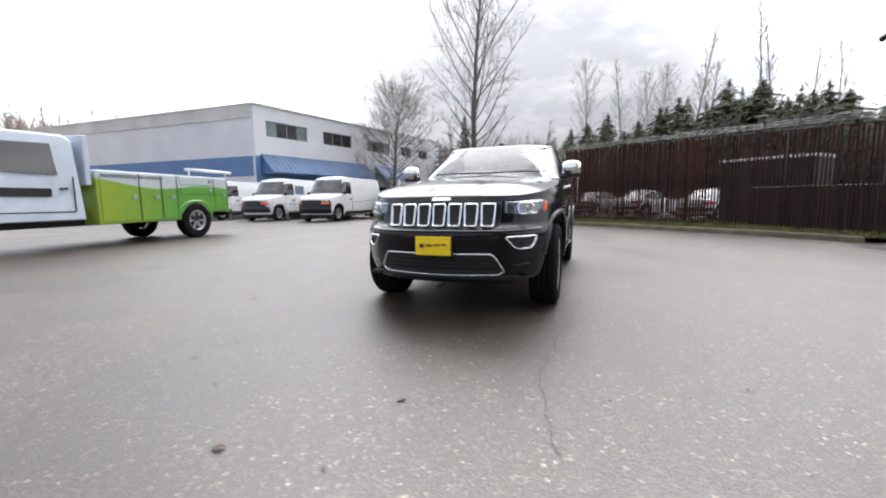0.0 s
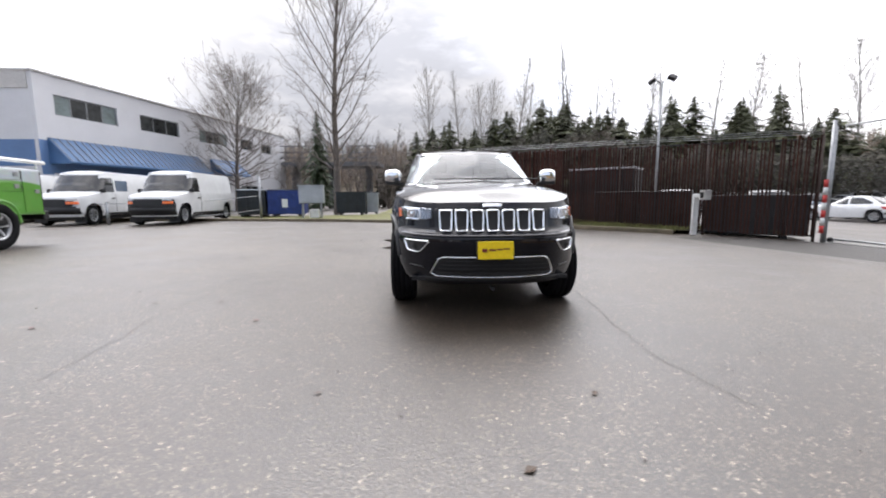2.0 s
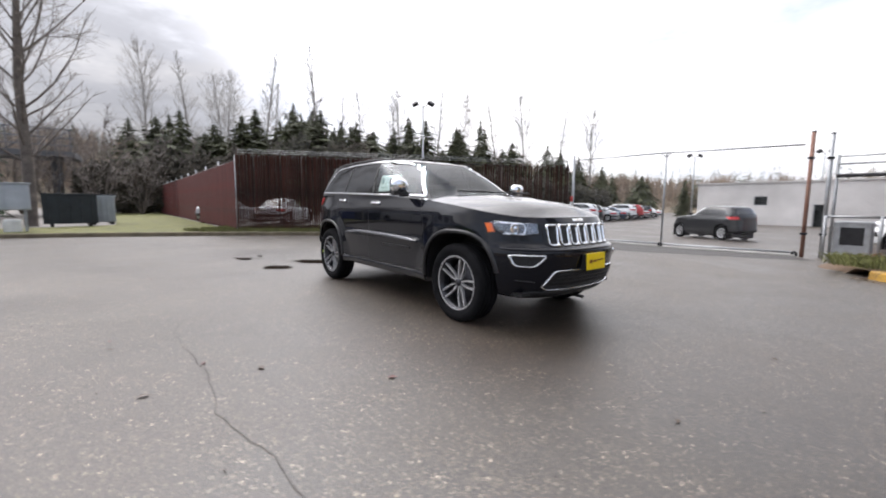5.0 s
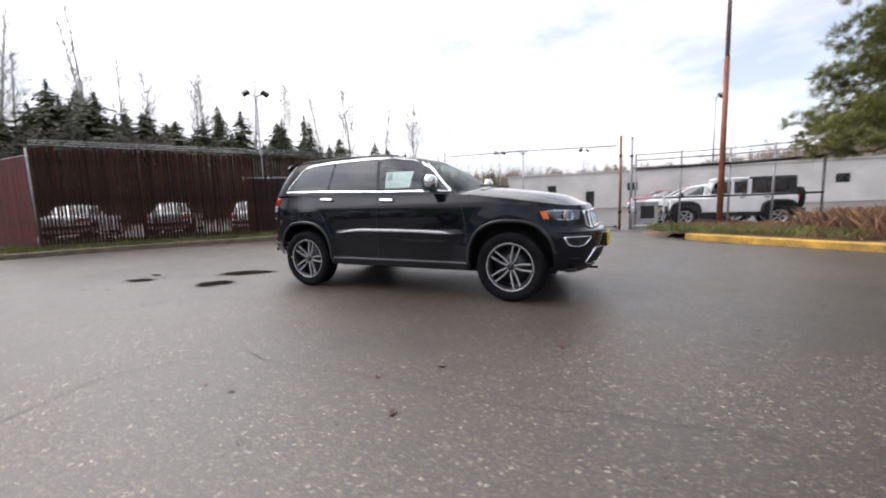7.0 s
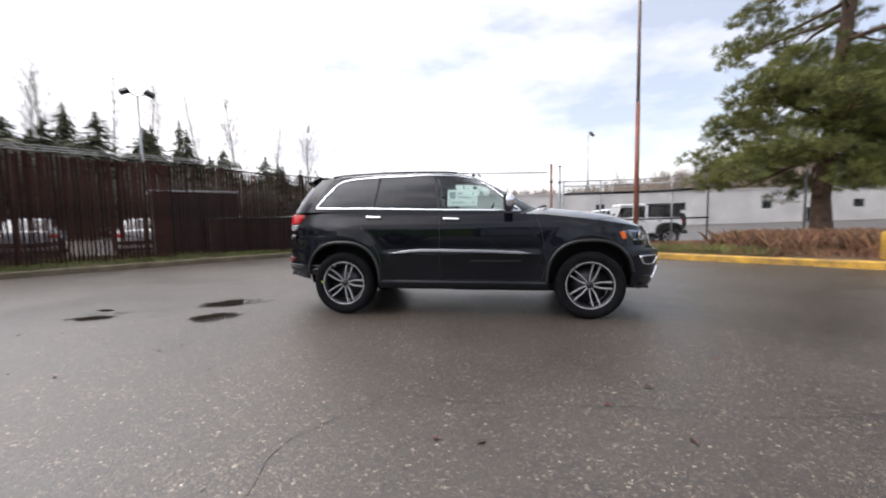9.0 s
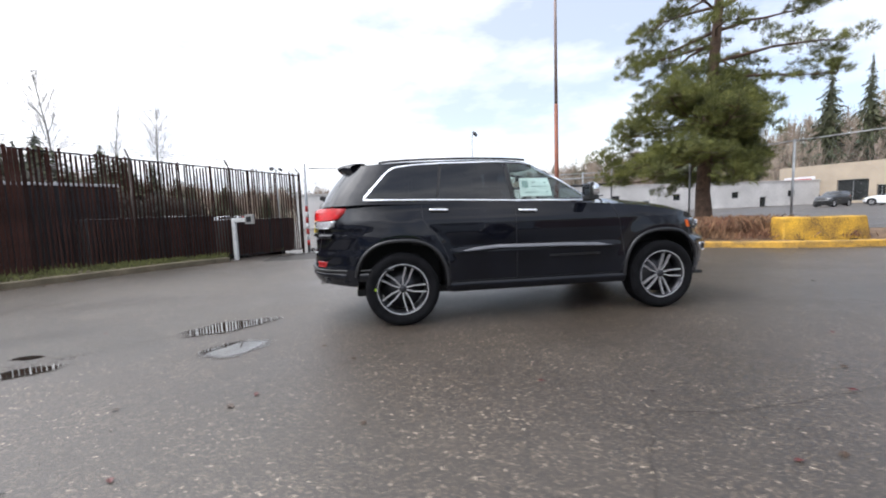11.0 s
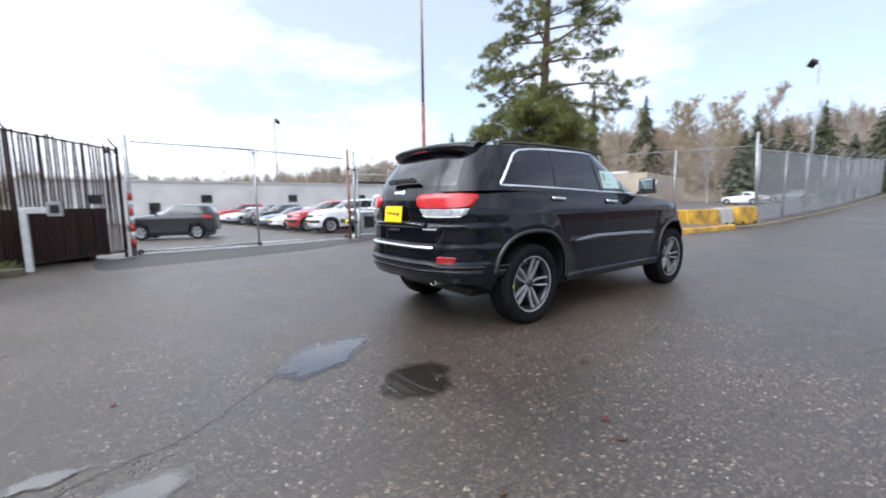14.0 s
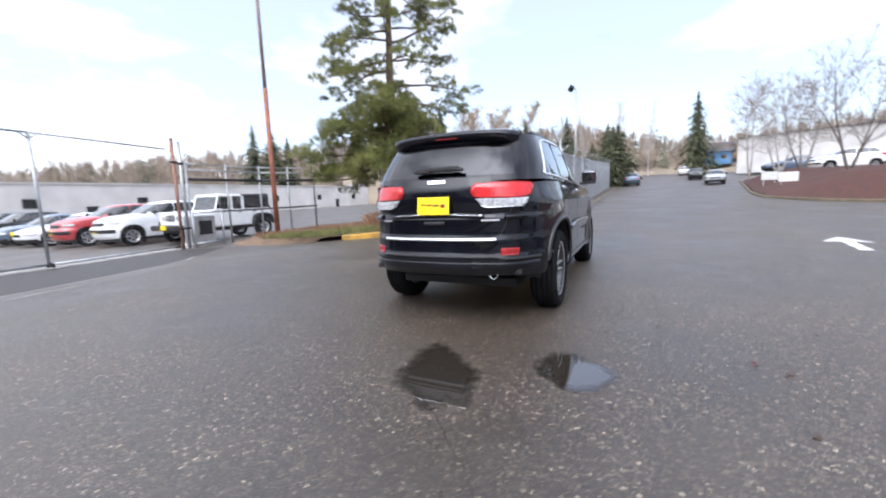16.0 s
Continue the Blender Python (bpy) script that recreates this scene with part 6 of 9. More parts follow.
def wave_paint():
    """Pale body paint above a wavy edge, lime green below it that turns yellow towards the cab."""
    m = bpy.data.materials.new("lime green wave paint")
    m.use_nodes = True
    nt = m.node_tree
    N, L = nt.nodes.new, nt.links.new
    b = nt.nodes["Principled BSDF"]
    b.inputs["Roughness"].default_value, b.inputs["Coat Weight"].default_value = 0.35, 0.7
    ax = N("ShaderNodeSeparateXYZ")
    L(N("ShaderNodeTexCoord").outputs["Object"], ax.inputs[0])

    def calc(op, a, c, d=None):
        n = N("ShaderNodeMath")
        n.operation = op
        for i, q in enumerate((a, c, d)):
            if q is None:
                continue
            if isinstance(q, (int, float)):
                n.inputs[i].default_value = q
            else:
                L(q, n.inputs[i])
        return n.outputs[0]

    wave = calc("MULTIPLY", calc("SINE", calc("MULTIPLY_ADD", ax.outputs[1], 2.1, 2.6), 0.0), 0.07)
    above = calc("SUBTRACT", ax.outputs[2], calc("MULTIPLY_ADD", ax.outputs[1], -0.03, calc("ADD", wave, 1.27)))
    edge = N("ShaderNodeMapRange")
    edge.inputs[1].default_value, edge.inputs[2].default_value = -0.02, 0.02
    L(above, edge.inputs[0])
    tint = N("ShaderNodeValToRGB")
    e = tint.color_ramp.elements
    e[0].position, e[1].position = 0.02, 0.5
    e[0].color, e[1].color = (0.30, 0.42, 0.03, 1), (0.12, 0.36, 0.05, 1)
    L(calc("MULTIPLY_ADD", ax.outputs[1], 0.28, 0.08), tint.inputs[0])
    mx = N("ShaderNodeMix")
    mx.data_type = "RGBA"
    mx.inputs[7].default_value = (0.55, 0.62, 0.63, 1)
    L(edge.outputs[0], mx.inputs[0])
    L(tint.outputs[0], mx.inputs[6])
    dirt = N("ShaderNodeTexNoise")
    dirt.inputs["Scale"].default_value, dirt.inputs["Detail"].default_value = 3.0, 5.0
    soil = N("ShaderNodeMix")
    soil.data_type, soil.blend_type = "RGBA", "MULTIPLY"
    soil.inputs[0].default_value = 0.35
    L(mx.outputs[2], soil.inputs[6])
    L(dirt.outputs["Color"], soil.inputs[7])
    L(soil.outputs[2], b.inputs["Base Color"])
    return m


WAVE_PAINT = wave_paint()
BLUE_GREY = paint("blue grey car paint", (0.09, 0.13, 0.19))
# white cab whose bluish shade is put into the paint colour
CAB_SHADE = paint("white cab paint tinted with blue shade", (0.47, 0.53, 0.61), 0.45)
SLOGAN_INK = plain("grey lettering", (0.05, 0.07, 0.07), 0.6)
VAN_WHITE = paint("dull white van paint", (0.72, 0.73, 0.73), 0.5)

GRID = (18, 36, 18, 14, 12)


def spec_suv():
    s = dict(SUV)
    s["grid"] = GRID
    s["ledge"] = None
    return s, [("window", WIN_FRONT), ("window", WIN_REAR), ("window", WIN_QUARTER)], 1.4575, 0.38, (0.80, 0.78, 3, 0.85)


def spec_sedan():
    s = dict(
        grid=GRID, nf=2.8, nr=3.0, yf=-1.0, yr=1.0,
        front=[(0.2, -2.2), (0.4, -2.33), (0.6, -2.33), (0.72, -2.24), (0.9, -2.1)],
        rear=[(0.25, 2.2), (0.5, 2.36), (0.8, 2.34), (1.0, 2.24)],
        width=[(0.2, 0.84), (0.35, 0.88), (0.6, 0.91), (0.8, 0.90), (0.98, 0.83)],
        bottom=[(-2.3, 0.22), (0, 0.22), (2.3, 0.28)],
        top=[(-2.3, 0.70), (-2.0, 0.76), (-1.4, 0.84), (-0.8, 0.89), (0.5, 0.92), (1.6, 0.95), (2.3, 0.93)],
        crown=[(-2.3, 0.70), (-2.0, 0.83), (-1.4, 0.93), (-0.9, 0.99), (-0.5, 0.92), (1.4, 0.98), (2.0, 1.03), (2.3, 0.95)],
        spine=(-1.7, 1.8), ledge=None,
        green=dict(front=(-0.98, -0.05), rear=(1.85, 1.1), width=(0.80, 0.60), yf=(-0.2, 0.35), yr=(0.9, 0.8), nf=2.6, nr=2.8, roof=[(-0.1, 1.36), (0.5, 1.40), (1.1, 1.36)], spine=(0.3, 0.7), dome=0.05))
    w = [("window", [(-0.62, 0.95), (-0.1, 1.28), (0.22, 1.34), (0.22, 0.96)]), ("window", [(0.30, 0.96), (0.30, 1.34), (0.8, 1.32), (1.25, 1.08), (1.28, 0.99)])]
    return s, w, 1.38, 0.325, (0.8, 0.78, 1, 0.95)


def spec_van():
    s = dict(
        grid=GRID, nf=3.2, nr=9.0, yf=-1.7, yr=1.9,
        front=[(0.3, -2.75), (0.55, -2.85), (0.75, -2.84), (1.0, -2.80), (1.12, -2.68), (1.3, -2.35)],
        rear=[(0.35, 2.85), (0.6, 2.88), (1.4, 2.85)],
        width=[(0.3, 0.93), (0.5, 0.98), (0.9, 1.0), (1.3, 0.99)],
        bottom=[(-2.8, 0.32), (0, 0.36), (2.9, 0.42)],
        top=[(-2.8, 1.05), (-2.4, 1.12), (-1.9, 1.17), (-1.5, 1.20), (2.9, 1.22)],
        crown=[(-2.8, 1.05), (-2.4, 1.17), (-1.9, 1.27), (-1.6, 1.3), (-1.0, 1.2), (2.9, 1.22)],
        spine=(-2.2, 2.4), ledge=None,
        green=dict(front=(-1.92, -1.28), rear=(2.84, 2.76), width=(0.975, 0.86), yf=(-1.3, -0.9), yr=(2.0, 2.0), nf=2.8, nr=9.0, roof=[(-1.4, 1.96), (-0.9, 2.02), (2.8, 2.02)], spine=(-0.8, 2.2), dome=0.08))
    w = [("window", [(-1.72, 1.26), (-1.38, 1.70), (-1.25, 1.80), (-0.72, 1.82), (-0.72, 1.25)])]
    return s, w, 1.97, 0.37, (0.82, 0.7, 2, 0.85)


def build_vehicle(kind, material, m, label, category="car", group="", hood_mat=None, extra=None, rear_glass=True):
    """A parked vehicle with body, roof, panes, lamps, plates and four wheels."""
    s, wins, wb, r, (kw, kr, j0, j1) = kind()
    car = thing(category.replace(" ", "_"), m, label, category, group)
    cols, low, deck, up, roof = shell(s)
    Q, cells = split_sheet(low, [("hole", arch_outline(y, r * 1.16, r * 1.22, r * 1.0, 0.05)) for y in (-wb, wb)])
    v, f = sheet_mesh(Q, cells["rest"])
    dv, df = sheet_mesh(deck, all_cells(deck))
    raw("body", v + dv, f + [tuple(k + len(v) for k in q) for q in df], material, car, True)
    half = up.shape[0] // 2
    xr = np.abs(up[:, 0, 0]) / np.abs(up[:, 0, 0]).max()
    kh = up.shape[1] - 1

    def panes(i, j):
        k = (xr[i] + xr[i + 1]) / 2
        if k < kw and i < half and 1 <= j < kh - 1:
            return "windscreen"
        if rear_glass and k < kr and i > half and j0 <= j < kh * j1:
            return "rear_window"
        return None

    Q, cells = split_sheet(up, [(f"w{k}", w[1]) for k, w in enumerate(wins)], panes)
    v, f = sheet_mesh(Q, cells["rest"])
    rv, rf = sheet_mesh(roof, all_cells(roof))
    raw("roof", v + rv, f + [tuple(k + len(v) for k in q) for q in rf], material, car, True)
    for n in cells:
        if n in ("windscreen", "rear_window"):
            raw(n, *sheet_mesh(Q, cells[n]), CAR_GLASS, car, True)
        elif n[0] == "w" and n[1:].isdigit():
            v, f = sheet_mesh(Q, cells[n], False)
            raw("window", v, f, CAR_GLASS, car, True)
            raw("window", *mirrored(v, f), CAR_GLASS, car, True)
    F, R, W = tab(s["front"]), tab(s["rear"]), tab(s["width"])

    def front_p(x, z, h):
        y = s["yf"] - (s["yf"] - F(z)) * max(0.0, 1 - min(1, abs(x) / W(z)) ** s["nf"]) ** (1 / s["nf"])
        return (x * (1 + 0.1 * h), y - h, z)

    def rear_p(x, z, h):
        y = s["yr"] + (R(z) - s["yr"]) * max(0.0, 1 - min(1, abs(x) / W(z)) ** s["nr"]) ** (1 / s["nr"])
        return (x * (1 + 0.1 * h), y + h, z)

    zt = tab(s["top"])(s["front"][2][1]) - 0.08
    for q in (-1, 1):
        o = [(q * 0.80, zt - 0.07), (q * 0.80, zt + 0.03), (q * 0.48, zt + 0.02), (q * 0.50, zt - 0.06)]
        raw("headlight", *pillow(o, front_p, 0.05 if hood_mat else 0.02, 24, 3, 0.15), CLEAR_LENS, car, True)
        zr = tab(s["top"])(s["rear"][1][1]) - 0.12
        o = [(q * 0.86, zr - 0.10), (q * 0.86, zr + 0.05), (q * 0.60, zr + 0.05), (q * 0.60, zr - 0.10)]
        raw("tail_lamp", *pillow(o, rear_p, 0.02, 24, 3, 0.15), RED_LENS, car, True)
        bm = boxes((q * (W(zt) + 0.02) - 0.08, -0.02, 0.0, q * (W(zt) + 0.02) + 0.08, 0.1, 0.15), bevel=0.03)
        mi = part("door_mirror", bm, CAR_PLASTIC, car)
        mi.matrix_basis = pose(0, s["green"]["front"][0] + 0.42, tab(s["top"])(s["green"]["front"][0] + 0.4) + 0.02)
    gw, gh = (0.72, 0.26) if material is VAN_WHITE else (0.42, 0.14)
    raw("grille", *pillow([(-gw, zt - gh), (gw, zt - gh), (gw, zt + 0.0), (-gw, zt + 0.0)], front_p, 0.012, 32, 4, 0.08), GRILLE_DARK, car)
    raw("bumper_strip", *hoop([(-0.78, zt - 0.33), (0.78, zt - 0.33)], front_p, 0.16, 0.02, 30, False), hood_mat or CAR_PLASTIC, car, True)
    raw("rear_bumper_strip", *hoop([(-0.84, 0.5), (0.84, 0.5)], rear_p, 0.16, 0.02, 30, False), CAR_PLASTIC, car, True)
    if hood_mat:
        raw("nose_panel", *pillow([(-0.86, zt - 0.60), (0.86, zt - 0.60), (0.88, zt - 0.20), (0.84, zt + 0.0), (-0.84, zt + 0.0), (-0.88, zt - 0.20)], front_p, 0.03, 48, 5, 0.12, 0.02), hood_mat, car, True)
    part("underbody", boxes((-0.75, s["front"][0][1] + 0.25, 0.20, 0.75, s["rear"][0][1] - 0.25, 0.34)), GRILLE_DARK, car)
    for x in (-1, 1):
        for y in (-wb, wb):
            o = resample(arch_outline(y, r * 1.16, r * 1.22, r, 0.1), 16, False)
            vv = [(x * xx, a, b) for a, b in o for xx in (W(r) - 0.01, 0.5)]
            nb = len(vv)
            ff = [(2 * k, 2 * k + 1, 2 * k + 3, 2 * k + 2) for k in range(15)]
            vv += [(x * 0.5, a, b) for a, b in o]
            raw("arch_liner", vv, ff + [tuple(range(nb, nb + 16))], GRILLE_DARK, car)
            wheel(car, x * (W(r) - 0.13), y, r, r * 0.63, 0.22, 6, ALLOY if material is not VAN_WHITE else GALV, False)
    if material is VAN_WHITE:
        for q in (-1, 1):
            o = [(q * 0.83, zt - 0.19), (q * 0.83, zt - 0.09), (q * 0.52, zt - 0.09), (q * 0.52, zt - 0.19)]
            raw("indicator", *pillow(o, front_p, 0.06, 24, 3, 0.15), AMBER, car, True, "amber indicator lens")
            part("door_seam", boxes((q * (W(0.8) + 0.001) - 0.006, -0.72, 0.48, q * (W(0.8) + 0.001) + 0.006, -0.705, 1.18)), GRILLE_DARK, car)
            part("door_handle", boxes((q * (W(0.9) + 0.01) - 0.02, -0.98, 0.98, q * (W(0.9) + 0.01) + 0.02, -0.78, 1.03), bevel=0.01), CAR_PLASTIC, car)
            part("sill_strip", boxes((q * (W(0.45) - 0.01) - 0.02, -1.4, 0.36, q * (W(0.45) - 0.01) + 0.02, 1.5, 0.44), bevel=0.01), CAR_PLASTIC, car)
        raw("front_bumper", *hoop([(-0.86, zt - 0.43), (0.86, zt - 0.43)], front_p, 0.24, 0.06, 30, False), CAR_PLASTIC, car, True)
    if extra:
        extra(car, s)
    return car


def yellow_tag(car, s):
    part("licence_plate", boxes((-0.16, s["front"][2][1] - 0.05, 0.56, 0.16, s["front"][2][1] - 0.03, 0.72)), PLATE_YELLOW, car, "plain yellow dealer plate")


def van_stripe(car, s):
    for q in (-1, 1):
        part("side_panel_window", boxes((q * 0.955 - 0.012, -0.60, 1.28, q * 0.955 + 0.012, 0.15, 1.72), bevel=0.01), BLUE_GREY, car, "blue tinted side pane")


def ladder_bars(car, s):
    for y in (-0.6, 0.8, 2.2):
        part("rack_bar", cyls(((-0.75, y, 2.14), (0.75, y, 2.14), 0.02), ((-0.75, y, 2.05), (-0.75, y, 2.14), 0.015), ((0.75, y, 2.05), (0.75, y, 2.14), 0.015)), GALV, car)


VAN_SIZE = Matrix.Diagonal((1.08, 1.06, 1.14, 1))
build_vehicle(spec_van, VAN_WHITE, pose(-12.15, 14.6, gz(-12, 14.7), 0, 0, 3) @ VAN_SIZE, "white cargo van with a black nose parked behind the kerb", "van", "white vans", GRILLE_DARK)
build_vehicle(spec_van, VAN_WHITE, pose(-16.0, 14.6, gz(-16.4, 14.6), 0, 0, 3) @ VAN_SIZE, "white work van with blue side panes parked behind the kerb", "van", "white vans", None, van_stripe)
build_vehicle(spec_van, VAN_WHITE, pose(-20.6, 15.0, gz(-20.6, 15), 0, 0, 3) @ VAN_SIZE, "white work van with a roof rack parked behind the kerb", "van", "white vans", None, ladder_bars)


def park(proto, x, y, turn, label=None):
    c = copy_thing(proto, pose(x, y, gz(x, y), 0, 0, turn))
    if label:
        c["label"] = label
    return c


G = "cars parked in the lot"
white_suv = build_vehicle(spec_suv, WHITE, pose(17.35, -5.1, gz(17.35, -5.1), 0, 0, 180), "white sport utility car with a yellow plate in the lot", "car", G, None, yellow_tag)
red_car = build_vehicle(spec_suv, RED, pose(20.3, -4.9, gz(20.3, -4.9), 0, 0, 180), "red sport utility car parked in the lot", "car", G, None, yellow_tag)
white_sedan = build_vehicle(spec_sedan, WHITE, pose(23.2, -4.7, gz(23.2, -4.7), 0, 0, 180), "white sedan parked in the lot", "car", G, None, yellow_tag)
dark_sedan = build_vehicle(spec_sedan, BLUE_GREY, pose(26.0, -4.6, gz(26, -4.6), 0, 0, 180), "blue grey sedan parked in the lot", "car", G)
dark_suv = build_vehicle(spec_suv, DARK, pose(19.7, 2.8, gz(19.7, 2.8), 0, 0, 158) @ Matrix.Diagonal((0.92, 0.78, 0.92, 1)), "dark grey sport utility car standing in the lot aisle", "car", G)
silver_sedan = build_vehicle(spec_sedan, SILVER, pose(34, -4.2, gz(34, -4.2), 0, 0, 180), "silver sedan parked in the lot", "car", G)
park(dark_suv, 28.9, -4.5, 180, "dark grey sport utility car parked in the lot")
park(dark_suv, 31.4, -4.4, 180, "dark grey sport utility car parked in the lot")
park(white_sedan, 37, -4.0, 180)
park(red_car, 40, -4.0, 180)
# second row, farther into the lot
for k_, (p_, x_) in enumerate(zip((white_sedan, silver_sedan, white_suv, dark_suv, silver_sedan, dark_sedan, white_suv, red_car, silver_sedan, dark_suv, white_sedan), range(11))):
    park(p_, 24 + 2.9 * x_, 16.5 + 0.5 * x_, 200 + (k_ % 3) * 2)
for k_, (p_, x_) in enumerate(zip((dark_suv, silver_sedan, white_sedan, dark_sedan, dark_suv, silver_sedan, white_suv, dark_sedan, dark_suv), range(9))):
    park(p_, 22 + 3.2 * x_, 27 + 0.4 * x_, 15 + (k_ % 2) * 3)
for k_, (p_, x_) in enumerate(zip((silver_sedan, white_suv, dark_suv, white_sedan, dark_sedan, silver_sedan, dark_suv, white_sedan, silver_sedan, dark_suv, white_suv, dark_sedan), range(12))):
    park(p_, 27 + 2.8 * x_, 35.5 - 0.3 * x_, 196 + (k_ % 2) * 3)
# row behind the slatted fence
for p_, x_, y_, r_ in ((silver_sedan, 7.0, 17.5, 48), (white_sedan, 9.4, 15.3, 50), (dark_suv, 11.8, 13.4, 50), (dark_suv, 14.3, 11.3, 52), (white_sedan, 4.4, 20.0, 45), (silver_sedan, 2.0, 22.6, 45)):
    park(p_, x_, y_, r_ + 90)
# beyond the yard fence and along the road
for p_, x_, y_, r_ in ((white_sedan, 27, -46, 100), (dark_suv, 31, -44, 190), (white_sedan, 12, -50, 75), (silver_sedan, 9.0, -55, 85)):
    park(p_, x_, y_, r_)
for p_, x_, y_, r_ in ((silver_sedan, -8.9, -43.9, 172), (dark_suv, -9.0, -60, 174), (dark_sedan, -9.6, -66, 174), (white_suv, -10.2, -88, 172), (dark_sedan, -1.2, -47.5, 0), (white_sedan, -1.0, -58, 0), (white_sedan, -12.6, -112, 172)):
    c_ = park(p_, x_, y_, r_)
    c_["group"] = "cars along the road"
for p_, x_, y_ in ((white_suv, -16.9, -38.5), (dark_suv, -21.4, -37.5), (dark_sedan, -14.6, -42.5)):
    c_ = copy_thing(p_, pose(x_, y_, gz(x_, y_) + 0.9, 0, 0, 100))
    c_["group"], c_["label"] = "cars above the bank", "car parked on the upper lot above the mulch bank"


def off_roader():
    x, y = 14.25, -5.85
    c = thing("off_road_car", pose(x, y, gz(x, y), 0, 0, 180), "white boxy off-road car with a black hard top", "car", G)
    body = boxes((-0.76, -2.0, 0.55, 0.76, 2.02, 1.12), (-0.60, -2.02, 0.70, 0.60, -0.75, 1.20), (-0.74, -0.85, 1.0, 0.74, 2.0, 1.24), bevel=0.045)
    part("body", body, WHITE, c, smooth=False)
    part("hard_top", boxes((-0.70, 0.55, 1.24, 0.70, 1.98, 1.86), bevel=0.06), GRILLE_DARK, c, "black hard top")
    part("roof", boxes((-0.69, -0.52, 1.74, 0.69, 0.58, 1.86), bevel=0.05), WHITE, c)
    for q in (-1, 1):
        part("window", boxes((q * 0.70 - 0.012, -0.42, 1.27, q * 0.70 + 0.012, 0.50, 1.70), bevel=0.01), CAR_GLASS, c)
        part("window", boxes((q * 0.705 - 0.012, 0.75, 1.32, q * 0.705 + 0.012, 1.75, 1.70), bevel=0.01), CAR_GLASS, c)
        part("pillar", boxes((q * 0.69 - 0.03, 0.0, 1.22, q * 0.69 + 0.03, 0.10, 1.78), bevel=0.01), WHITE, c)
        part("door_pillar", boxes((q * 0.69 - 0.03, 0.52, 1.22, q * 0.69 + 0.03, 0.64, 1.78), bevel=0.01), WHITE, c)
        bm = bmesh.new()
        add_box(bm, -0.03, -0.03, 0, 0.03, 0.03, 0.68, 0.01, pose(q * 0.68, -0.70, 1.18, -18))
        part("screen_pillar", bm, WHITE, c)
        for yc in (-1.47, 1.47):
            o = resample(arch_outline(yc, 0.50, 0.45, 0.52, 0.55, 3.2), 30, False)
            v, f = hoop([tuple(p) for p in o], lambda a, b, h, q=q: (q * (0.80 + h * 6), a, b), 0.10, 0.02, 40, False)
            raw("wheel_flare", v, f, CLADDING, c, True, "black plastic wheel flare")
            part("arch", boxes((q * 0.60 - 0.17, yc - 0.46, 0.5, q * 0.60 + 0.17, yc + 0.46, 0.93)), GRILLE_DARK, c)
        part("door_handle", boxes((q * 0.765 - 0.02, 0.28, 1.08, q * 0.765 + 0.02, 0.46, 1.12), bevel=0.008), GRILLE_DARK, c)
        part("door_handle", boxes((q * 0.765 - 0.02, 1.02, 1.08, q * 0.765 + 0.02, 1.18, 1.12), bevel=0.008), GRILLE_DARK, c)
        part("mirror", boxes((q * 0.86 - 0.09, -0.55, 1.28, q * 0.86 + 0.09, -0.47, 1.46), bevel=0.02), GRILLE_DARK, c)
        part("headlight", cyls(((q * 0.42, -2.0, 0.98), (q * 0.42, -2.05, 0.98), 0.09), n=20), CLEAR_LENS, c)
        part("tail_lamp", boxes((q * 0.66 - 0.06, 2.0, 0.98, q * 0.66 + 0.06, 2.06, 1.16), bevel=0.01), RED_LENS, c)
    bm = bmesh.new()
    add_box(bm, -0.66, -0.012, 0, 0.66, 0.012, 0.56, 0.01, pose(0, -0.69, 1.20, -18))
    part("windscreen", bm, CAR_GLASS, c)
    part("front_bumper", boxes((-0.85, -2.32, 0.52, 0.85, -2.08, 0.72), bevel=0.04), CLADDING, c)
    part("rear_bumper", boxes((-0.8, 2.05, 0.52, 0.8, 2.22, 0.70), bevel=0.04), CLADDING, c)
    for k in range(7):
        part("grille_slot", boxes((-0.27 + k * 0.078, -2.035, 0.86, -0.23 + k * 0.078, -2.01, 1.1), bevel=0.006), GRILLE_DARK, c)
    part("underbody", boxes((-0.6, -2.0, 0.4, 0.6, 2.0, 0.56)), GRILLE_DARK, c)
    sp = part("spare_wheel", lathe([(-0.11, 0.20), (-0.11, 0.37), (0.0, 0.39), (0.11, 0.37), (0.11, 0.2), (0.06, 0.05), (0.06, 0.001)], 32), RUBBER, c, "black spare wheel")
    sp.matrix_basis = pose(0.1, 2.18, 1.05, 0, 0, 90)
    for q in (-1, 1):
        for yc in (-1.47, 1.47):
            wheel(c, q * 0.78, yc, 0.39, 0.235, 0.25, 5, ALLOY, False)
    yellow_tag(c, {"front": [0, 0, (0, -2.3)]})


off_roader()


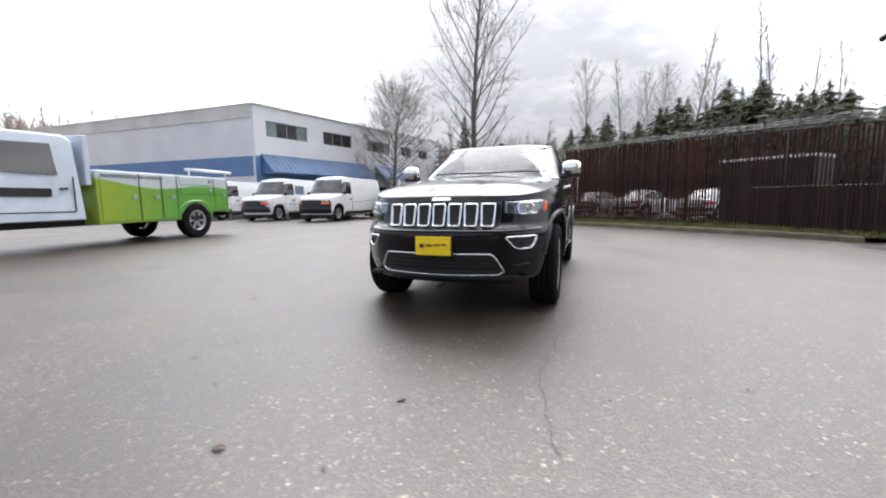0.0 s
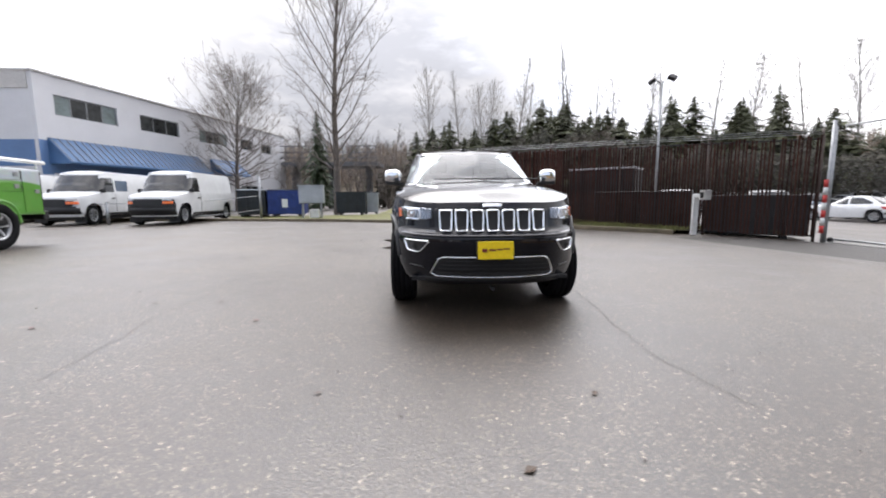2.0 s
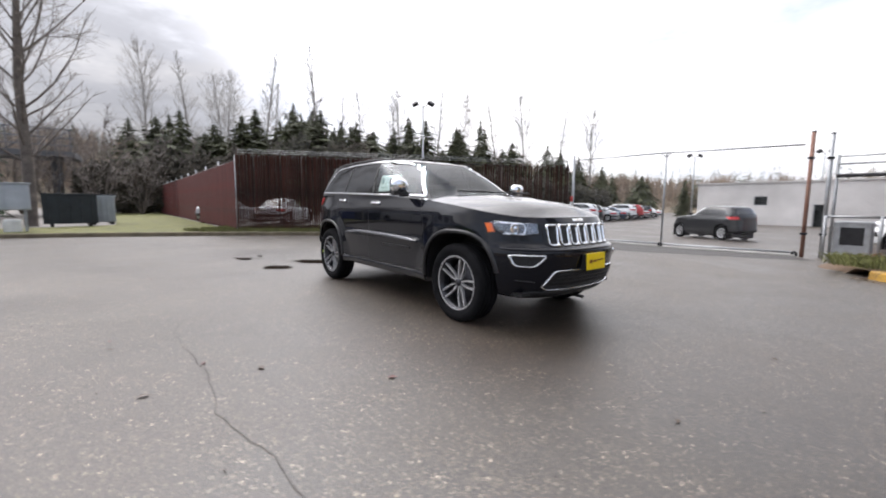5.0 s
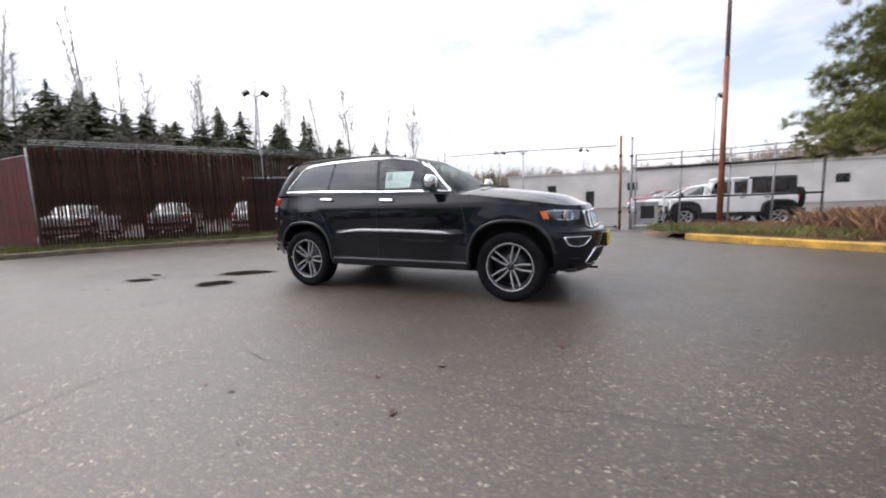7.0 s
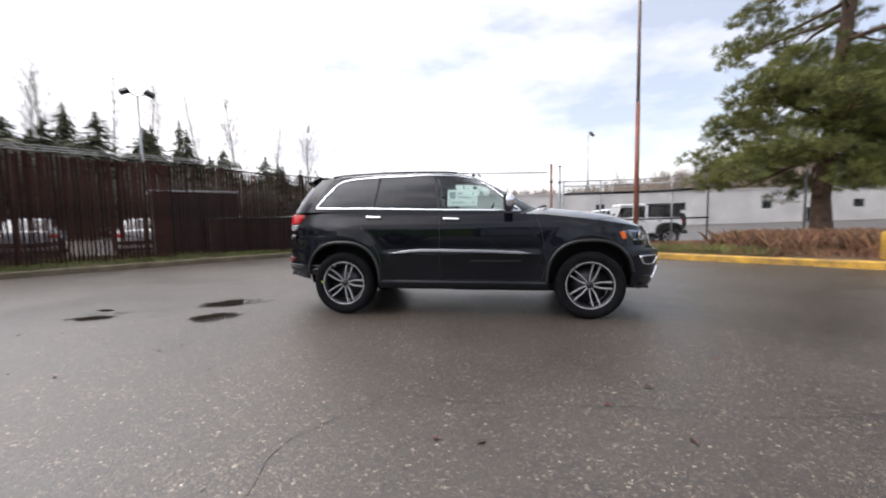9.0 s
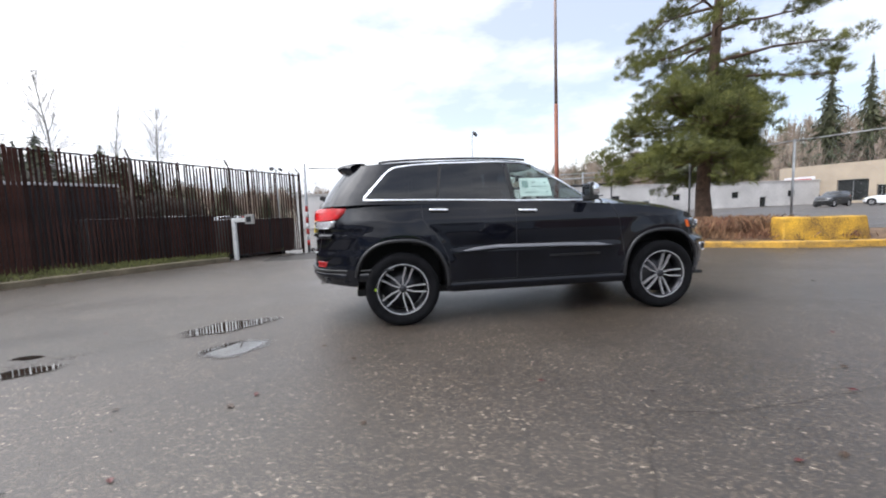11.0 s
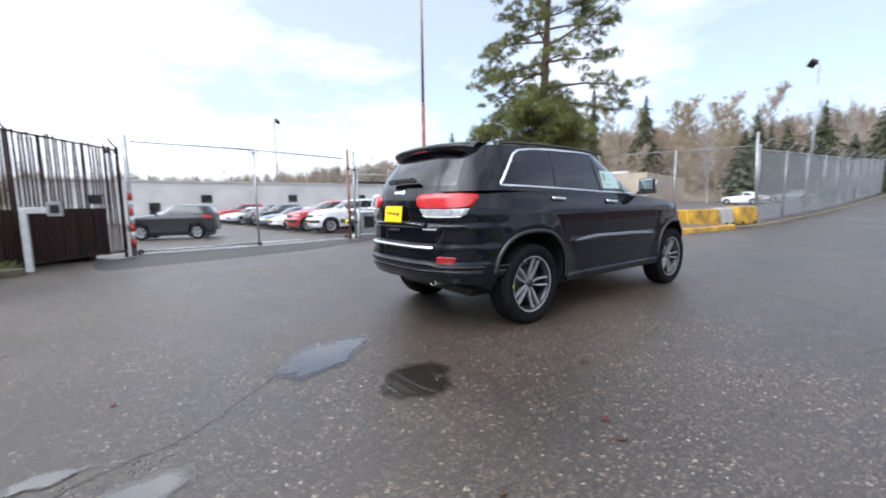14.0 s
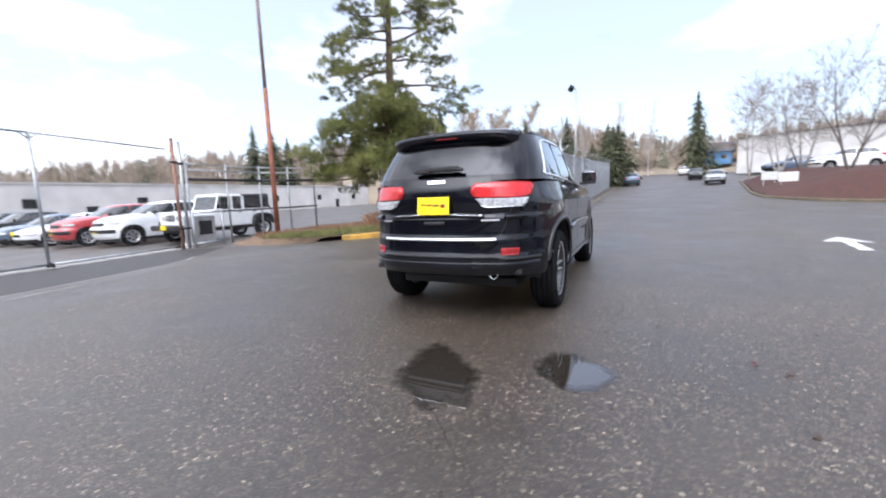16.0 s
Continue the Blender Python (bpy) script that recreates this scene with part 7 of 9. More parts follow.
def service_truck():
    x, y = -10.55, 0.8
    t = thing("service_truck", pose(x, y, gz(x, y), 0, 0, 7) @ Matrix.Diagonal((1.08, 1.2, 1.2, 1)), "shaded white and lime green service truck with tool boxes", "truck")
    # cab
    prof = [(-3.25, 0.55), (-3.30, 0.85), (-3.22, 1.18), (-2.55, 1.30), (-2.30, 1.36), (-1.75, 1.95), (-1.55, 2.05), (-0.62, 2.08), (-0.48, 2.0), (-0.42, 0.55)]
    n = len(prof)
    xs = [(-0.98, 0.0), (-1.0, 0.03), (1.0, 0.03), (0.98, 0.0)]
    verts, faces = [], []
    for sx in (-1, -0.96, 0.96, 1):
        for y_, z_ in prof:
            k = 1.0 if z_ < 1.3 else 1 - (z_ - 1.3) * 0.13
            verts.append((sx * 1.0 * k, y_ if abs(sx) < 1 else y_ + (0.03 if y_ < -1.5 else -0.02), z_ - (0.0 if abs(sx) < 1 else 0.03 if z_ > 1 else -0.02)))
    for a in range(3):
        for k in range(n):
            faces.append((a * n + k, a * n + (k + 1) % n, (a + 1) * n + (k + 1) % n, (a + 1) * n + k))
    faces += [tuple(range(n - 1, -1, -1)), tuple(3 * n + k for k in range(n))]
    raw("cab", verts, faces, CAB_SHADE, t)
    for q in (-1, 1):
        xx = q * 0.985
        raw("window", [(xx * (1 - (z_ - 1.3) * 0.13) + q * 0.012, y_, z_) for y_, z_ in ((-1.95, 1.38), (-1.62, 1.86), (-0.85, 1.90), (-0.82, 1.36))], [(0, 1, 2, 3) if q < 0 else (3, 2, 1, 0)], CAR_GLASS, t)
        part("sign_bar", boxes((q * 1.0 - 0.006, -1.75, 0.98, q * 1.0 + 0.006, -0.95, 1.12)), DARK_STEEL, t, "unreadable grey lettering bar")
        part("door_handle", boxes((q * 1.01 - 0.015, -0.82, 1.10, q * 1.01 + 0.015, -0.70, 1.14), bevel=0.005), GRILLE_DARK, t)
        part("mirror", boxes((q * 1.16 - 0.1, -1.92, 1.30, q * 1.16 + 0.1, -1.82, 1.62), bevel=0.03), GRILLE_DARK, t)
        part("mirror_arm", cyls(((q * 0.98, -1.85, 1.4), (q * 1.1, -1.87, 1.42), 0.015)), GRILLE_DARK, t)
        part("headlight", boxes((q * 0.78 - 0.16, -3.33, 0.86, q * 0.78 + 0.16, -3.2, 1.12), bevel=0.02), CLEAR_LENS, t)
        # arch
        for yc in (-2.35, 2.08):
            o = resample(arch_outline(yc, 0.49, 0.46, 0.43, 0.5), 24, False)
            v, f = hoop([tuple(p) for p in o], lambda a, b, h, q=q: (q * (1.0 + h), a, b), 0.07, 0.03, 40, False)
            raw("wheel_arch", v, f, WAVE_PAINT if yc > 0 else VAN_WHITE, t, True)
            raw("arch_shadow", [(q * 1.012, a, b) for a, b in o], [tuple(range(24))], GRILLE_DARK, t)
    bm = bmesh.new()
    add_box(bm, -0.84, -0.012, 0, 0.84, 0.012, 0.72, 0.01, pose(0, -2.27, 1.38, -43))
    part("windscreen", bm, CAR_GLASS, t)
    part("front_bumper", boxes((-1.0, -3.45, 0.45, 1.0, -3.25, 0.72), bevel=0.04), CHROME, t)
    part("grille", boxes((-0.55, -3.34, 0.78, 0.55, -3.26, 1.16), bevel=0.02), GRILLE_DARK, t)
    part("frame", boxes((-0.45, -3.1, 0.42, 0.45, 3.3, 0.62)), GRILLE_DARK, t)
    part("head_board", boxes((-0.98, -0.36, 1.2, 0.98, -0.26, 2.12), bevel=0.02), CAB_SHADE, t)
    part("deck", boxes((-0.6, -0.25, 0.95, 0.6, 3.3, 1.05)), DARK_STEEL, t)
    part("tail_board", boxes((-0.98, 3.16, 0.6, 0.98, 3.22, 1.5), bevel=0.02), GREEN_PAINT, t)
    for q in (-1, 1):
        side = part("tool_box", boxes((q * 0.8 - 0.22, -0.22, 0.45, q * 0.8 + 0.22, 1.60, 1.50), (q * 0.8 - 0.22, 1.60, 0.62, q * 0.8 + 0.22, 3.16, 1.50), bevel=0.02), WAVE_PAINT, t, "tool box in pale and lime green wave paint")
        for y0, y1, z0, z1 in ((-0.16, 0.62, 0.50, 1.46), (0.66, 1.14, 0.50, 1.46), (1.18, 1.54, 0.50, 1.46), (1.66, 2.66, 1.06, 1.24), (1.66, 2.66, 1.28, 1.46), (2.70, 3.12, 0.66, 1.46)):
            door = part("box_door", boxes((q * 1.022 - 0.012, y0, z0, q * 1.022 + 0.012, y1, z1), bevel=0.008), WAVE_PAINT, t)
            part("latch", boxes((q * 1.04 - 0.01, y1 - 0.16, (z0 + z1) / 2 - 0.03, q * 1.04 + 0.01, y1 - 0.06, (z0 + z1) / 2 + 0.05), bevel=0.004), GALV, door)
            part("door_gap", boxes((q * 1.021 - 0.004, y1 + 0.012, z0, q * 1.021 + 0.004, y1 + 0.028, z1)), GRILLE_DARK, door)
        for u0, u1, w0, w1 in ((-2.02, -2.0, 0.72, 1.34), (-0.60, -0.58, 0.72, 1.9), (-2.0, -0.6, 0.70, 0.72)):
            part("door_seam", boxes((q * 1.0 - 0.008, u0, w0, q * 1.0 + 0.004, u1, min(w1, 1.34))), GRILLE_DARK, t)
    part("rack_bar", cyls(((0.85, 2.0, 1.66), (0.85, 3.5, 1.66), 0.04), ((0.85, 2.1, 1.5), (0.85, 2.1, 1.66), 0.02), ((0.85, 3.3, 1.5), (0.85, 3.3, 1.66), 0.02)), VAN_WHITE, t)
    for q in (-1, 1):
        wheel(t, q * 0.90, -2.35, 0.41, 0.235, 0.26, 6, GALV, False)
        wheel(t, q * 0.925, 2.08, 0.425, 0.24, 0.28, 6, GALV, False)
    part("rear_bumper", boxes((-0.95, 3.22, 0.5, 0.95, 3.36, 0.68), bevel=0.02), DARK_STEEL, t)
    words = bpy.data.curves.new("slogan", "FONT")
    words.body, words.size, words.extrude = "sustainability in motion", 0.145, 0.002
    words.materials.append(SLOGAN_INK)
    line = new("slogan", words)
    line.parent = t
    line.matrix_basis = pose(1.040, -0.14, 1.36, 90, 0, 90)


service_truck()

# ---- buildings ----
WALL_WHITE = mat("white painted wall panels", (0.66, 0.66, 0.68), 0.7, 0, 0.05, 0.5, 20, 0.1)
WALL_BLUE = mat("blue painted wall band", (0.11, 0.20, 0.38), 0.6, 0, 0.1, 0.6, 20, 0.1)
AWNING = mat("blue standing seam metal", (0.05, 0.12, 0.25), 0.55, 0.1, 0.15, 1, 30, 0.05)
PANE = mat("dark window pane", (0.022, 0.024, 0.024), 0.18, 0, 0.4, 0.8, 4, 0, spec=0.35)
FRAME_GREY = mat("grey window frame", (0.25, 0.26, 0.27), 0.4, 0.5, 0.1, 5, 60, 0)
ROOF_DARK = mat("dark roof membrane", (0.06, 0.06, 0.065), 0.8, 0, 0.2, 1, 20, 0.1)
WALL_GREY = mat("pale grey warehouse wall", (0.57, 0.55, 0.53), 0.75, 0, 0.12, 0.4, 15, 0.1)
WALL_TAN = mat("tan block wall", (0.40, 0.33, 0.25), 0.8, 0, 0.1, 0.4, 15, 0.1)
BIN_BLUE = mat("blue steel bin", (0.02, 0.045, 0.20), 0.5, 0.1, 0.2, 3, 60, 0.1)
BIN_DARK = mat("dark steel bin", (0.02, 0.025, 0.03), 0.6, 0.1, 0.2, 3, 60, 0.1)
CABINET = mat("pale grey cabinet steel", (0.40, 0.43, 0.46), 0.5, 0.2, 0.08, 3, 60, 0.05)


def opening_wall(name, L_, H_, holes, thick, material, parent):
    """A wall along +x with real openings, made of blocks round them."""
    bm = bmesh.new()
    xs = sorted({0.0, L_, *[h[0] for h in holes], *[h[1] for h in holes]})
    for a, b in zip(xs, xs[1:]):
        cuts = sorted((h[2], h[3]) for h in holes if h[0] <= a + 1e-6 and h[1] >= b - 1e-6)
        z = 0.0
        for c, d in cuts + [(H_, H_)]:
            if c - z > 1e-3:
                add_box(bm, a, 0, z, b, thick, c)
            z = d
    bmesh.ops.remove_doubles(bm, verts=bm.verts, dist=1e-4)
    return part(name, bm, material, parent)


def window_unit(parent, x0, x1, z0, z1, y, panes):
    w = part("window", boxes((x0, y, z0, x1, y + 0.06, z0 + 0.06), (x0, y, z1 - 0.06, x1, y + 0.06, z1), (x0, y, z0 + 0.06, x0 + 0.06, y + 0.06, z1 - 0.06), (x1 - 0.06, y, z0 + 0.06, x1, y + 0.06, z1 - 0.06)), FRAME_GREY, parent)
    for k in range(panes):
        a, b = x0 + (x1 - x0) * k / panes, x0 + (x1 - x0) * (k + 1) / panes
        part("pane", boxes((a + 0.03, y + 0.02, z0 + 0.03, b - 0.03, y + 0.045, z1 - 0.03)), PANE if 0 < k < panes - 1 or panes < 4 else mat("curtained pane", (0.16, 0.20, 0.20), 0.3, 0, 0.2, 1, 10, 0), w)
        if k:
            part("mullion", boxes((a - 0.03, y - 0.004, z0 + 0.06, a + 0.03, y + 0.05, z1 - 0.06)), FRAME_GREY, w)


def office():
    d = math.degrees(math.atan2(11.0, 2.4))
    o = thing("office_building", pose(-22.2, 18.4, 0.0, 0, 0, d), "white two storey office building with a blue band and awning", "building")
    wins = [(1.0, 4.8, 5.95, 7.1, 4), (6.5, 9.9, 5.95, 7.05, 3), (12.0, 15.4, 5.9, 6.95, 4), (17.3, 19.2, 5.9, 6.9, 2), (20.6, 22.4, 5.9, 6.8, 2)]
    doors_ = [(2.5, 9.0, 0.3, 2.6), (13.0, 15.5, 0.0, 2.5), (17.0, 20.5, 0.8, 2.4)]
    opening_wall("wall_front", 25.0, 8.1, [w[:4] for w in wins] + doors_, -0.3, WALL_WHITE, o)
    def skew(name, off, thick, z0, z1, m):
        """A piece along the skewed side wall."""
        q = [(off, 0.0), (off - 6.6, 30.3), (off - 6.6 + thick, 30.3), (off + thick, 0.0)]
        raw(name, [(x, y, z) for z in (z0, z1) for x, y in q], [(0, 1, 5, 4), (1, 2, 6, 5), (2, 3, 7, 6), (3, 0, 4, 7), (4, 5, 6, 7), (3, 2, 1, 0)], m, o)

    skew("wall_side", -0.002, 0.3, 0, 7.2, WALL_WHITE)
    skew("parapet_wall", -0.06, 0.36, 7.2, 8.1, WALL_GREY)
    part("wall_back", boxes((-6.3, 30.0, 0, 25, 30.3, 8.1)), WALL_WHITE, o)
    part("wall_end", boxes((24.7, 0.002, 0, 25.0, 30, 8.1)), WALL_WHITE, o)
    part("roof", boxes((0.3, 0.0, 7.5, 24.7, 30, 7.7)), ROOF_DARK, o)
    part("parapet_cap", boxes((-0.12, -0.42, 8.1, 25.1, 0.05, 8.22), bevel=0.02), WALL_GREY, o)
    skew("parapet_cap", -0.1, 0.5, 8.1, 8.22, WALL_GREY)
    skew("blue_band", -0.03, 0.026, 3.0, 4.45, WALL_BLUE)
    part("blue_band", boxes((-0.03, -0.33, 0.0, 0.55, -0.304, 4.45), (0.55, -0.33, 2.62, 12.0, -0.304, 4.45)), WALL_BLUE, o)
    for x0, x1, z0, z1, p in wins:
        window_unit(o, x0, x1, z0, z1, -0.2, p)
    for x0, x1, z0, z1 in doors_:
        window_unit(o, x0, x1, z0, z1, -0.2, 4)
    # awning of folded metal sheets
    verts, faces = [], []
    for x0, x1 in ((0.4, 11.6), (13.0, 16.6)):
        k = len(verts)
        verts += [(x0, -0.34, 4.6), (x1, -0.34, 4.6), (x1, -1.7, 3.25), (x0, -1.7, 3.25), (x0, -0.34, 4.5), (x1, -0.34, 4.5), (x1, -1.7, 3.13), (x0, -1.7, 3.13)]
        faces += [(k, k + 1, k + 2, k + 3), (k + 4, k + 7, k + 6, k + 5), (k + 3, k + 2, k + 6, k + 7), (k, k + 3, k + 7, k + 4), (k + 1, k + 5, k + 6, k + 2)]
        verts += [(x0, -0.34, 4.5), (x0, -1.7, 3.13), (x0, -0.34, 3.13)]
        faces.append((k + 8, k + 9, k + 10))
    aw = raw("awning", verts, faces, AWNING, o, label="blue sloping metal awning")
    for x in np.arange(0.5, 11.6, 0.42):
        bm = bmesh.new()
        add_cyl(bm, (x, -0.36, 4.62), (x, -1.7, 3.29), 0.022, None, 4)
        part("seam_rib", bm, FRAME_GREY, aw)
    part("door_canopy_post", cyls(((13.2, -1.6, 0), (13.2, -1.6, 3.2), 0.05)), FRAME_GREY, o)


office()


def warehouse():
    o = thing("warehouse", pose(46, 12.5, gz(46, 0) - 0.1, 0, 0, -90), "long low pale grey warehouse behind the lot", "building")
    holes = [(x, x + 1.1, 2.0, 2.9) for x in np.arange(5, 92, 9.0)] + [(x, x + 1.0, 0.0, 2.1) for x in np.arange(9.5, 90, 18)]
    opening_wall("wall_front", 95, 4.2, holes, 0.3, WALL_GREY, o)
    part("wall_end", boxes((0, 0.302, 0, 0.3, 30, 4.2)), WALL_GREY, o)
    part("roof", boxes((0, 0.1, 4.0, 95, 30, 4.1)), ROOF_DARK, o)
    part("roof_edge", boxes((-0.2, -0.12, 4.2, 95.2, 0.35, 4.32)), WALL_GREY, o)
    for x0, x1, z0, z1 in holes:
        window_unit(o, float(x0), float(x1), z0, z1, 0.12, 1)


warehouse()


def tan_shop():
    a, b = Vector((51.2, -59.7, 0)), Vector((29.7, -63.95, 0))
    d = (b - a)
    o = thing("tan_workshop", pose(a.x, a.y, 0.2, 0, 0, math.degrees(math.atan2(d.y, d.x))), "low tan block workshop with dark bay openings", "building")
    L_ = d.length
    holes = [(L_ - 8.6, L_ - 4.8, 0.3, 3.3), (L_ - 14.6, L_ - 11.2, 0.3, 3.2), (L_ - 10.4, L_ - 9.5, 0.0, 2.3)]
    opening_wall("wall_front", L_, 5.5, holes, 0.3, WALL_TAN, o)
    part("wall_side", boxes((L_ - 0.3, 0.302, 0, L_, 30, 5.5)), WALL_TAN, o)
    part("wall_end", boxes((0, 0.302, 0, 0.3, 30, 5.5)), WALL_TAN, o)
    part("roof", boxes((0.31, 0.31, 5.2, L_ - 0.31, 30, 5.3)), ROOF_DARK, o)
    part("roof_unit", boxes((L_ - 7, 3, 5.3, L_ - 4.0, 5, 6.1), bevel=0.05), WALL_GREY, o)
    part("sign_bar", boxes((L_ - 21.2, -0.08, 3.1, L_ - 17.2, 0.0, 4.0)), WALL_WHITE, o, "white sign board with an unreadable red bar")
    part("writing_bar", boxes((L_ - 20.8, -0.09, 3.4, L_ - 17.6, -0.082, 3.7)), RED_STRIPE, o)
    for x0, x1, z0, z1 in holes:
        window_unit(o, x0, x1, z0, z1, 0.2, 2)


tan_shop()


def house(x, y, z, w, d, h, turn, wall_m, roof_m, label, pitch=0.22, glazed=True):
    o = thing("house", pose(x, y, z, 0, 0, turn), label, "house", "houses along the road")
    gaps = [(0.15, 0.35), (0.6, 0.85)] if glazed else [(0.9, 0.94)]
    opening_wall("wall_front", w, h, [(w * a, w * b, h * 0.4, h * 0.75) for a, b in gaps], 0.25, wall_m, o)
    part("wall_left", boxes((0, 0.252, 0, 0.25, d, h)), wall_m, o)
    part("wall_right", boxes((w - 0.25, 0.252, 0, w, d, h)), wall_m, o)
    part("wall_back", boxes((0.25, d - 0.25, 0, w - 0.25, d, h)), wall_m, o)
    for a, b in gaps:
        window_unit(o, w * a, w * b, h * 0.4, h * 0.75, 0.1, 2)
    verts = [(-0.4, -0.4, h), (w + 0.4, -0.4, h), (w + 0.4, d / 2, h + d * pitch), (-0.4, d / 2, h + d * pitch), (-0.4, d + 0.4, h), (w + 0.4, d + 0.4, h)]
    raw("roof", verts, [(0, 1, 2, 3), (3, 2, 5, 4), (0, 3, 4), (1, 5, 2)], roof_m, o)


BLUE_WALL = mat("blue shed cladding", (0.08, 0.20, 0.38), 0.6, 0, 0.1, 0.6, 20, 0.1)
OCHRE = mat("ochre wall", (0.40, 0.24, 0.10), 0.8, 0, 0.15, 0.6, 20, 0.1)
house(-17.5, -116, gz(-17, -116) + 1.8, 5, 6, 3.0, 165, BLUE_WALL, ROOF_DARK, "small blue clad shed by the road")
house(-16, -73, gz(-16, -73) + 0.3, 36, 14, 5.4, 146, WALL_GREY, ROOF_DARK, "long pale flat roofed building above the mulch bank", 0.02, False)
house(-19, -126, gz(-19, -126) + 3.5, 8, 6, 3.0, 178, OCHRE, ROOF_DARK, "ochre house on the rise beyond the road")
house(-30, -130, gz(-30, -130) + 3, 12, 8, 4.5, 170, WALL_GREY, BLUE_WALL, "pale house with a blue roof on the rise")


TRUSS = mat("weathered grey bridge steel", (0.15, 0.155, 0.165), 0.7, 0.2, 0.15, 0.6, 20, 0.1)


def overpass():
    o = thing("overpass", pose(-17.2, 42, 0, 0, 0, -3), "distant grey elevated road with a lattice railing", "bridge")
    part("deck", boxes((0, 0, 4.8, 11.5, 5, 5.25)), TRUSS, o)
    for k in range(13):
        part("post", boxes((0.1 + k * 0.93, -0.08, 5.25, 0.18 + k * 0.93, 0.0, 7.0)), TRUSS, o)
    for h in (5.7, 6.3, 7.0):
        part("rail", cyls(((0, -0.06, h), (11.5, -0.06, h), 0.055)), TRUSS, o)
    for k in range(6):
        part("brace", cyls(((0.15 + k * 1.86, -0.06, 5.25), (2.0 + k * 1.86, -0.06, 7.0), 0.04)), TRUSS, o)
    for k in range(3):
        part("pier", boxes((1 + k * 4.4, 1.5, -0.2, 1.5 + k * 4.4, 3.5, 4.8), bevel=0.06), TRUSS, o)


overpass()


def dumpster(x, y, w, d, h, turn, m, label, lid=True):
    o = thing("dumpster", pose(x, y, gz(x, y) + 0.12, 0, 0, turn), label, "bin", "bins behind the kerb")
    bm = boxes((-w / 2, -d / 2, 0.12, w / 2, d / 2, h), bevel=0.02)
    part("hopper", bm, m, o)
    for s in np.linspace(-0.8, 0.8, 5):
        part("rib", boxes((s * w / 2 - 0.03, -d / 2 - 0.035, 0.14, s * w / 2 + 0.03, -d / 2 - 0.002, h - 0.05), bevel=0.008), m, o)
    part("rim", boxes((-w / 2 - 0.04, -d / 2 - 0.04, h, w / 2 + 0.04, d / 2 + 0.04, h + 0.06), bevel=0.01), m, o)
    if lid:
        part("lid", boxes((-w / 2, -d / 2, h + 0.06, w / 2, d / 2, h + 0.12), bevel=0.02), BIN_DARK if m is not BIN_DARK else CABINET, o)
    for a in (-1, 1):
        part("skid", boxes((a * w * 0.35 - 0.06, -d / 2, 0.0, a * w * 0.35 + 0.06, d / 2, 0.12)), DARK_STEEL, o)
    return o


b_ = dumpster(-8.2, 17.6, 1.9, 1.6, 1.35, 8, BIN_BLUE, "blue steel dumpster with a notice sheet")
part("notice_sheet", boxes((-0.2, -0.86, 0.5, 0.1, -0.845, 0.95)), PAPER, b_)
dumpster(-9.9, 17.2, 1.4, 1.5, 1.35, 8, BIN_DARK, "dark steel dumpster behind the kerb")
dumpster(-4.9, 19.0, 1.7, 1.3, 1.3, 5, BIN_DARK, "black steel dumpster beside the tree", False)
dumpster(-3.9, 20.2, 0.9, 1.1, 1.25, 5, CABINET, "pale grey bin beside the lawn")


def meter_cabinet():
    x, y = -6.25, 15.2
    o = thing("meter_cabinet", pose(x, y, gz(x, y) + 0.1, 0, 0, 6), "pale grey electric cabinet raised on steel legs", "cabinet")
    part("case", boxes((-0.6, -0.25, 0.75, 0.6, 0.25, 1.62), bevel=0.02), CABINET, o)
    part("door", boxes((-0.57, -0.268, 0.79, -0.02, -0.252, 1.58), bevel=0.005), CABINET, o)
    part("door", boxes((0.02, -0.268, 0.79, 0.57, -0.252, 1.58), bevel=0.005), CABINET, o)
    part("top_cap", boxes((-0.64, -0.30, 1.62, 0.64, 0.28, 1.66), bevel=0.01), CABINET, o)
    for s in (-1, 1):
        part("leg", boxes((s * 0.45 - 0.04, -0.1, -0.1, s * 0.45 + 0.04, 0.1, 0.75)), GALV, o)
    part("white_jug", boxes((-0.1, -0.3, -0.05, 0.35, 0.1, 0.45), bevel=0.06), WHITE_POST, o)


meter_cabinet()
for x_, y_ in ((-8.9, 15.4), (-14.2, 12.4), (-18.8, 12.9)):
    p_ = thing("cable_post", pose(x_, y_, gz(x_, y_)), "grey steel post holding a barrier cable", "post", "cable posts")
    part("tube", cyls(((0, 0, -0.05), (0, 0, 2.2 if x_ > -10 else 0.95), 0.06)), GALV, p_)
    part("cap", cyls(((0, 0, 2.2 if x_ > -10 else 0.95), (0, 0, 2.23 if x_ > -10 else 0.98), 0.065)), GALV, p_)
cb = thing("barrier_cable", pose(0, 0, 0), "sagging steel cable before the parked vans", "cable")
for (xa, ya, za), (xb, yb, zb_) in (((-8.9, 15.4, 1.25), (-14.2, 12.4, 0.9)), ((-14.2, 12.4, 0.9), (-18.8, 12.9, 0.9)), ((-8.9, 15.4, 0.55), (-12.4, 12.2, 0.35))):
    q_ = [(xa + (xb - xa) * k / 8, ya + (yb - ya) * k / 8, za + (zb_ - za) * k / 8 - 0.12 * math.sin(math.pi * k / 8)) for k in range(9)]
    raw("cable", *tube(q_, 0.014), GALV, cb, True)
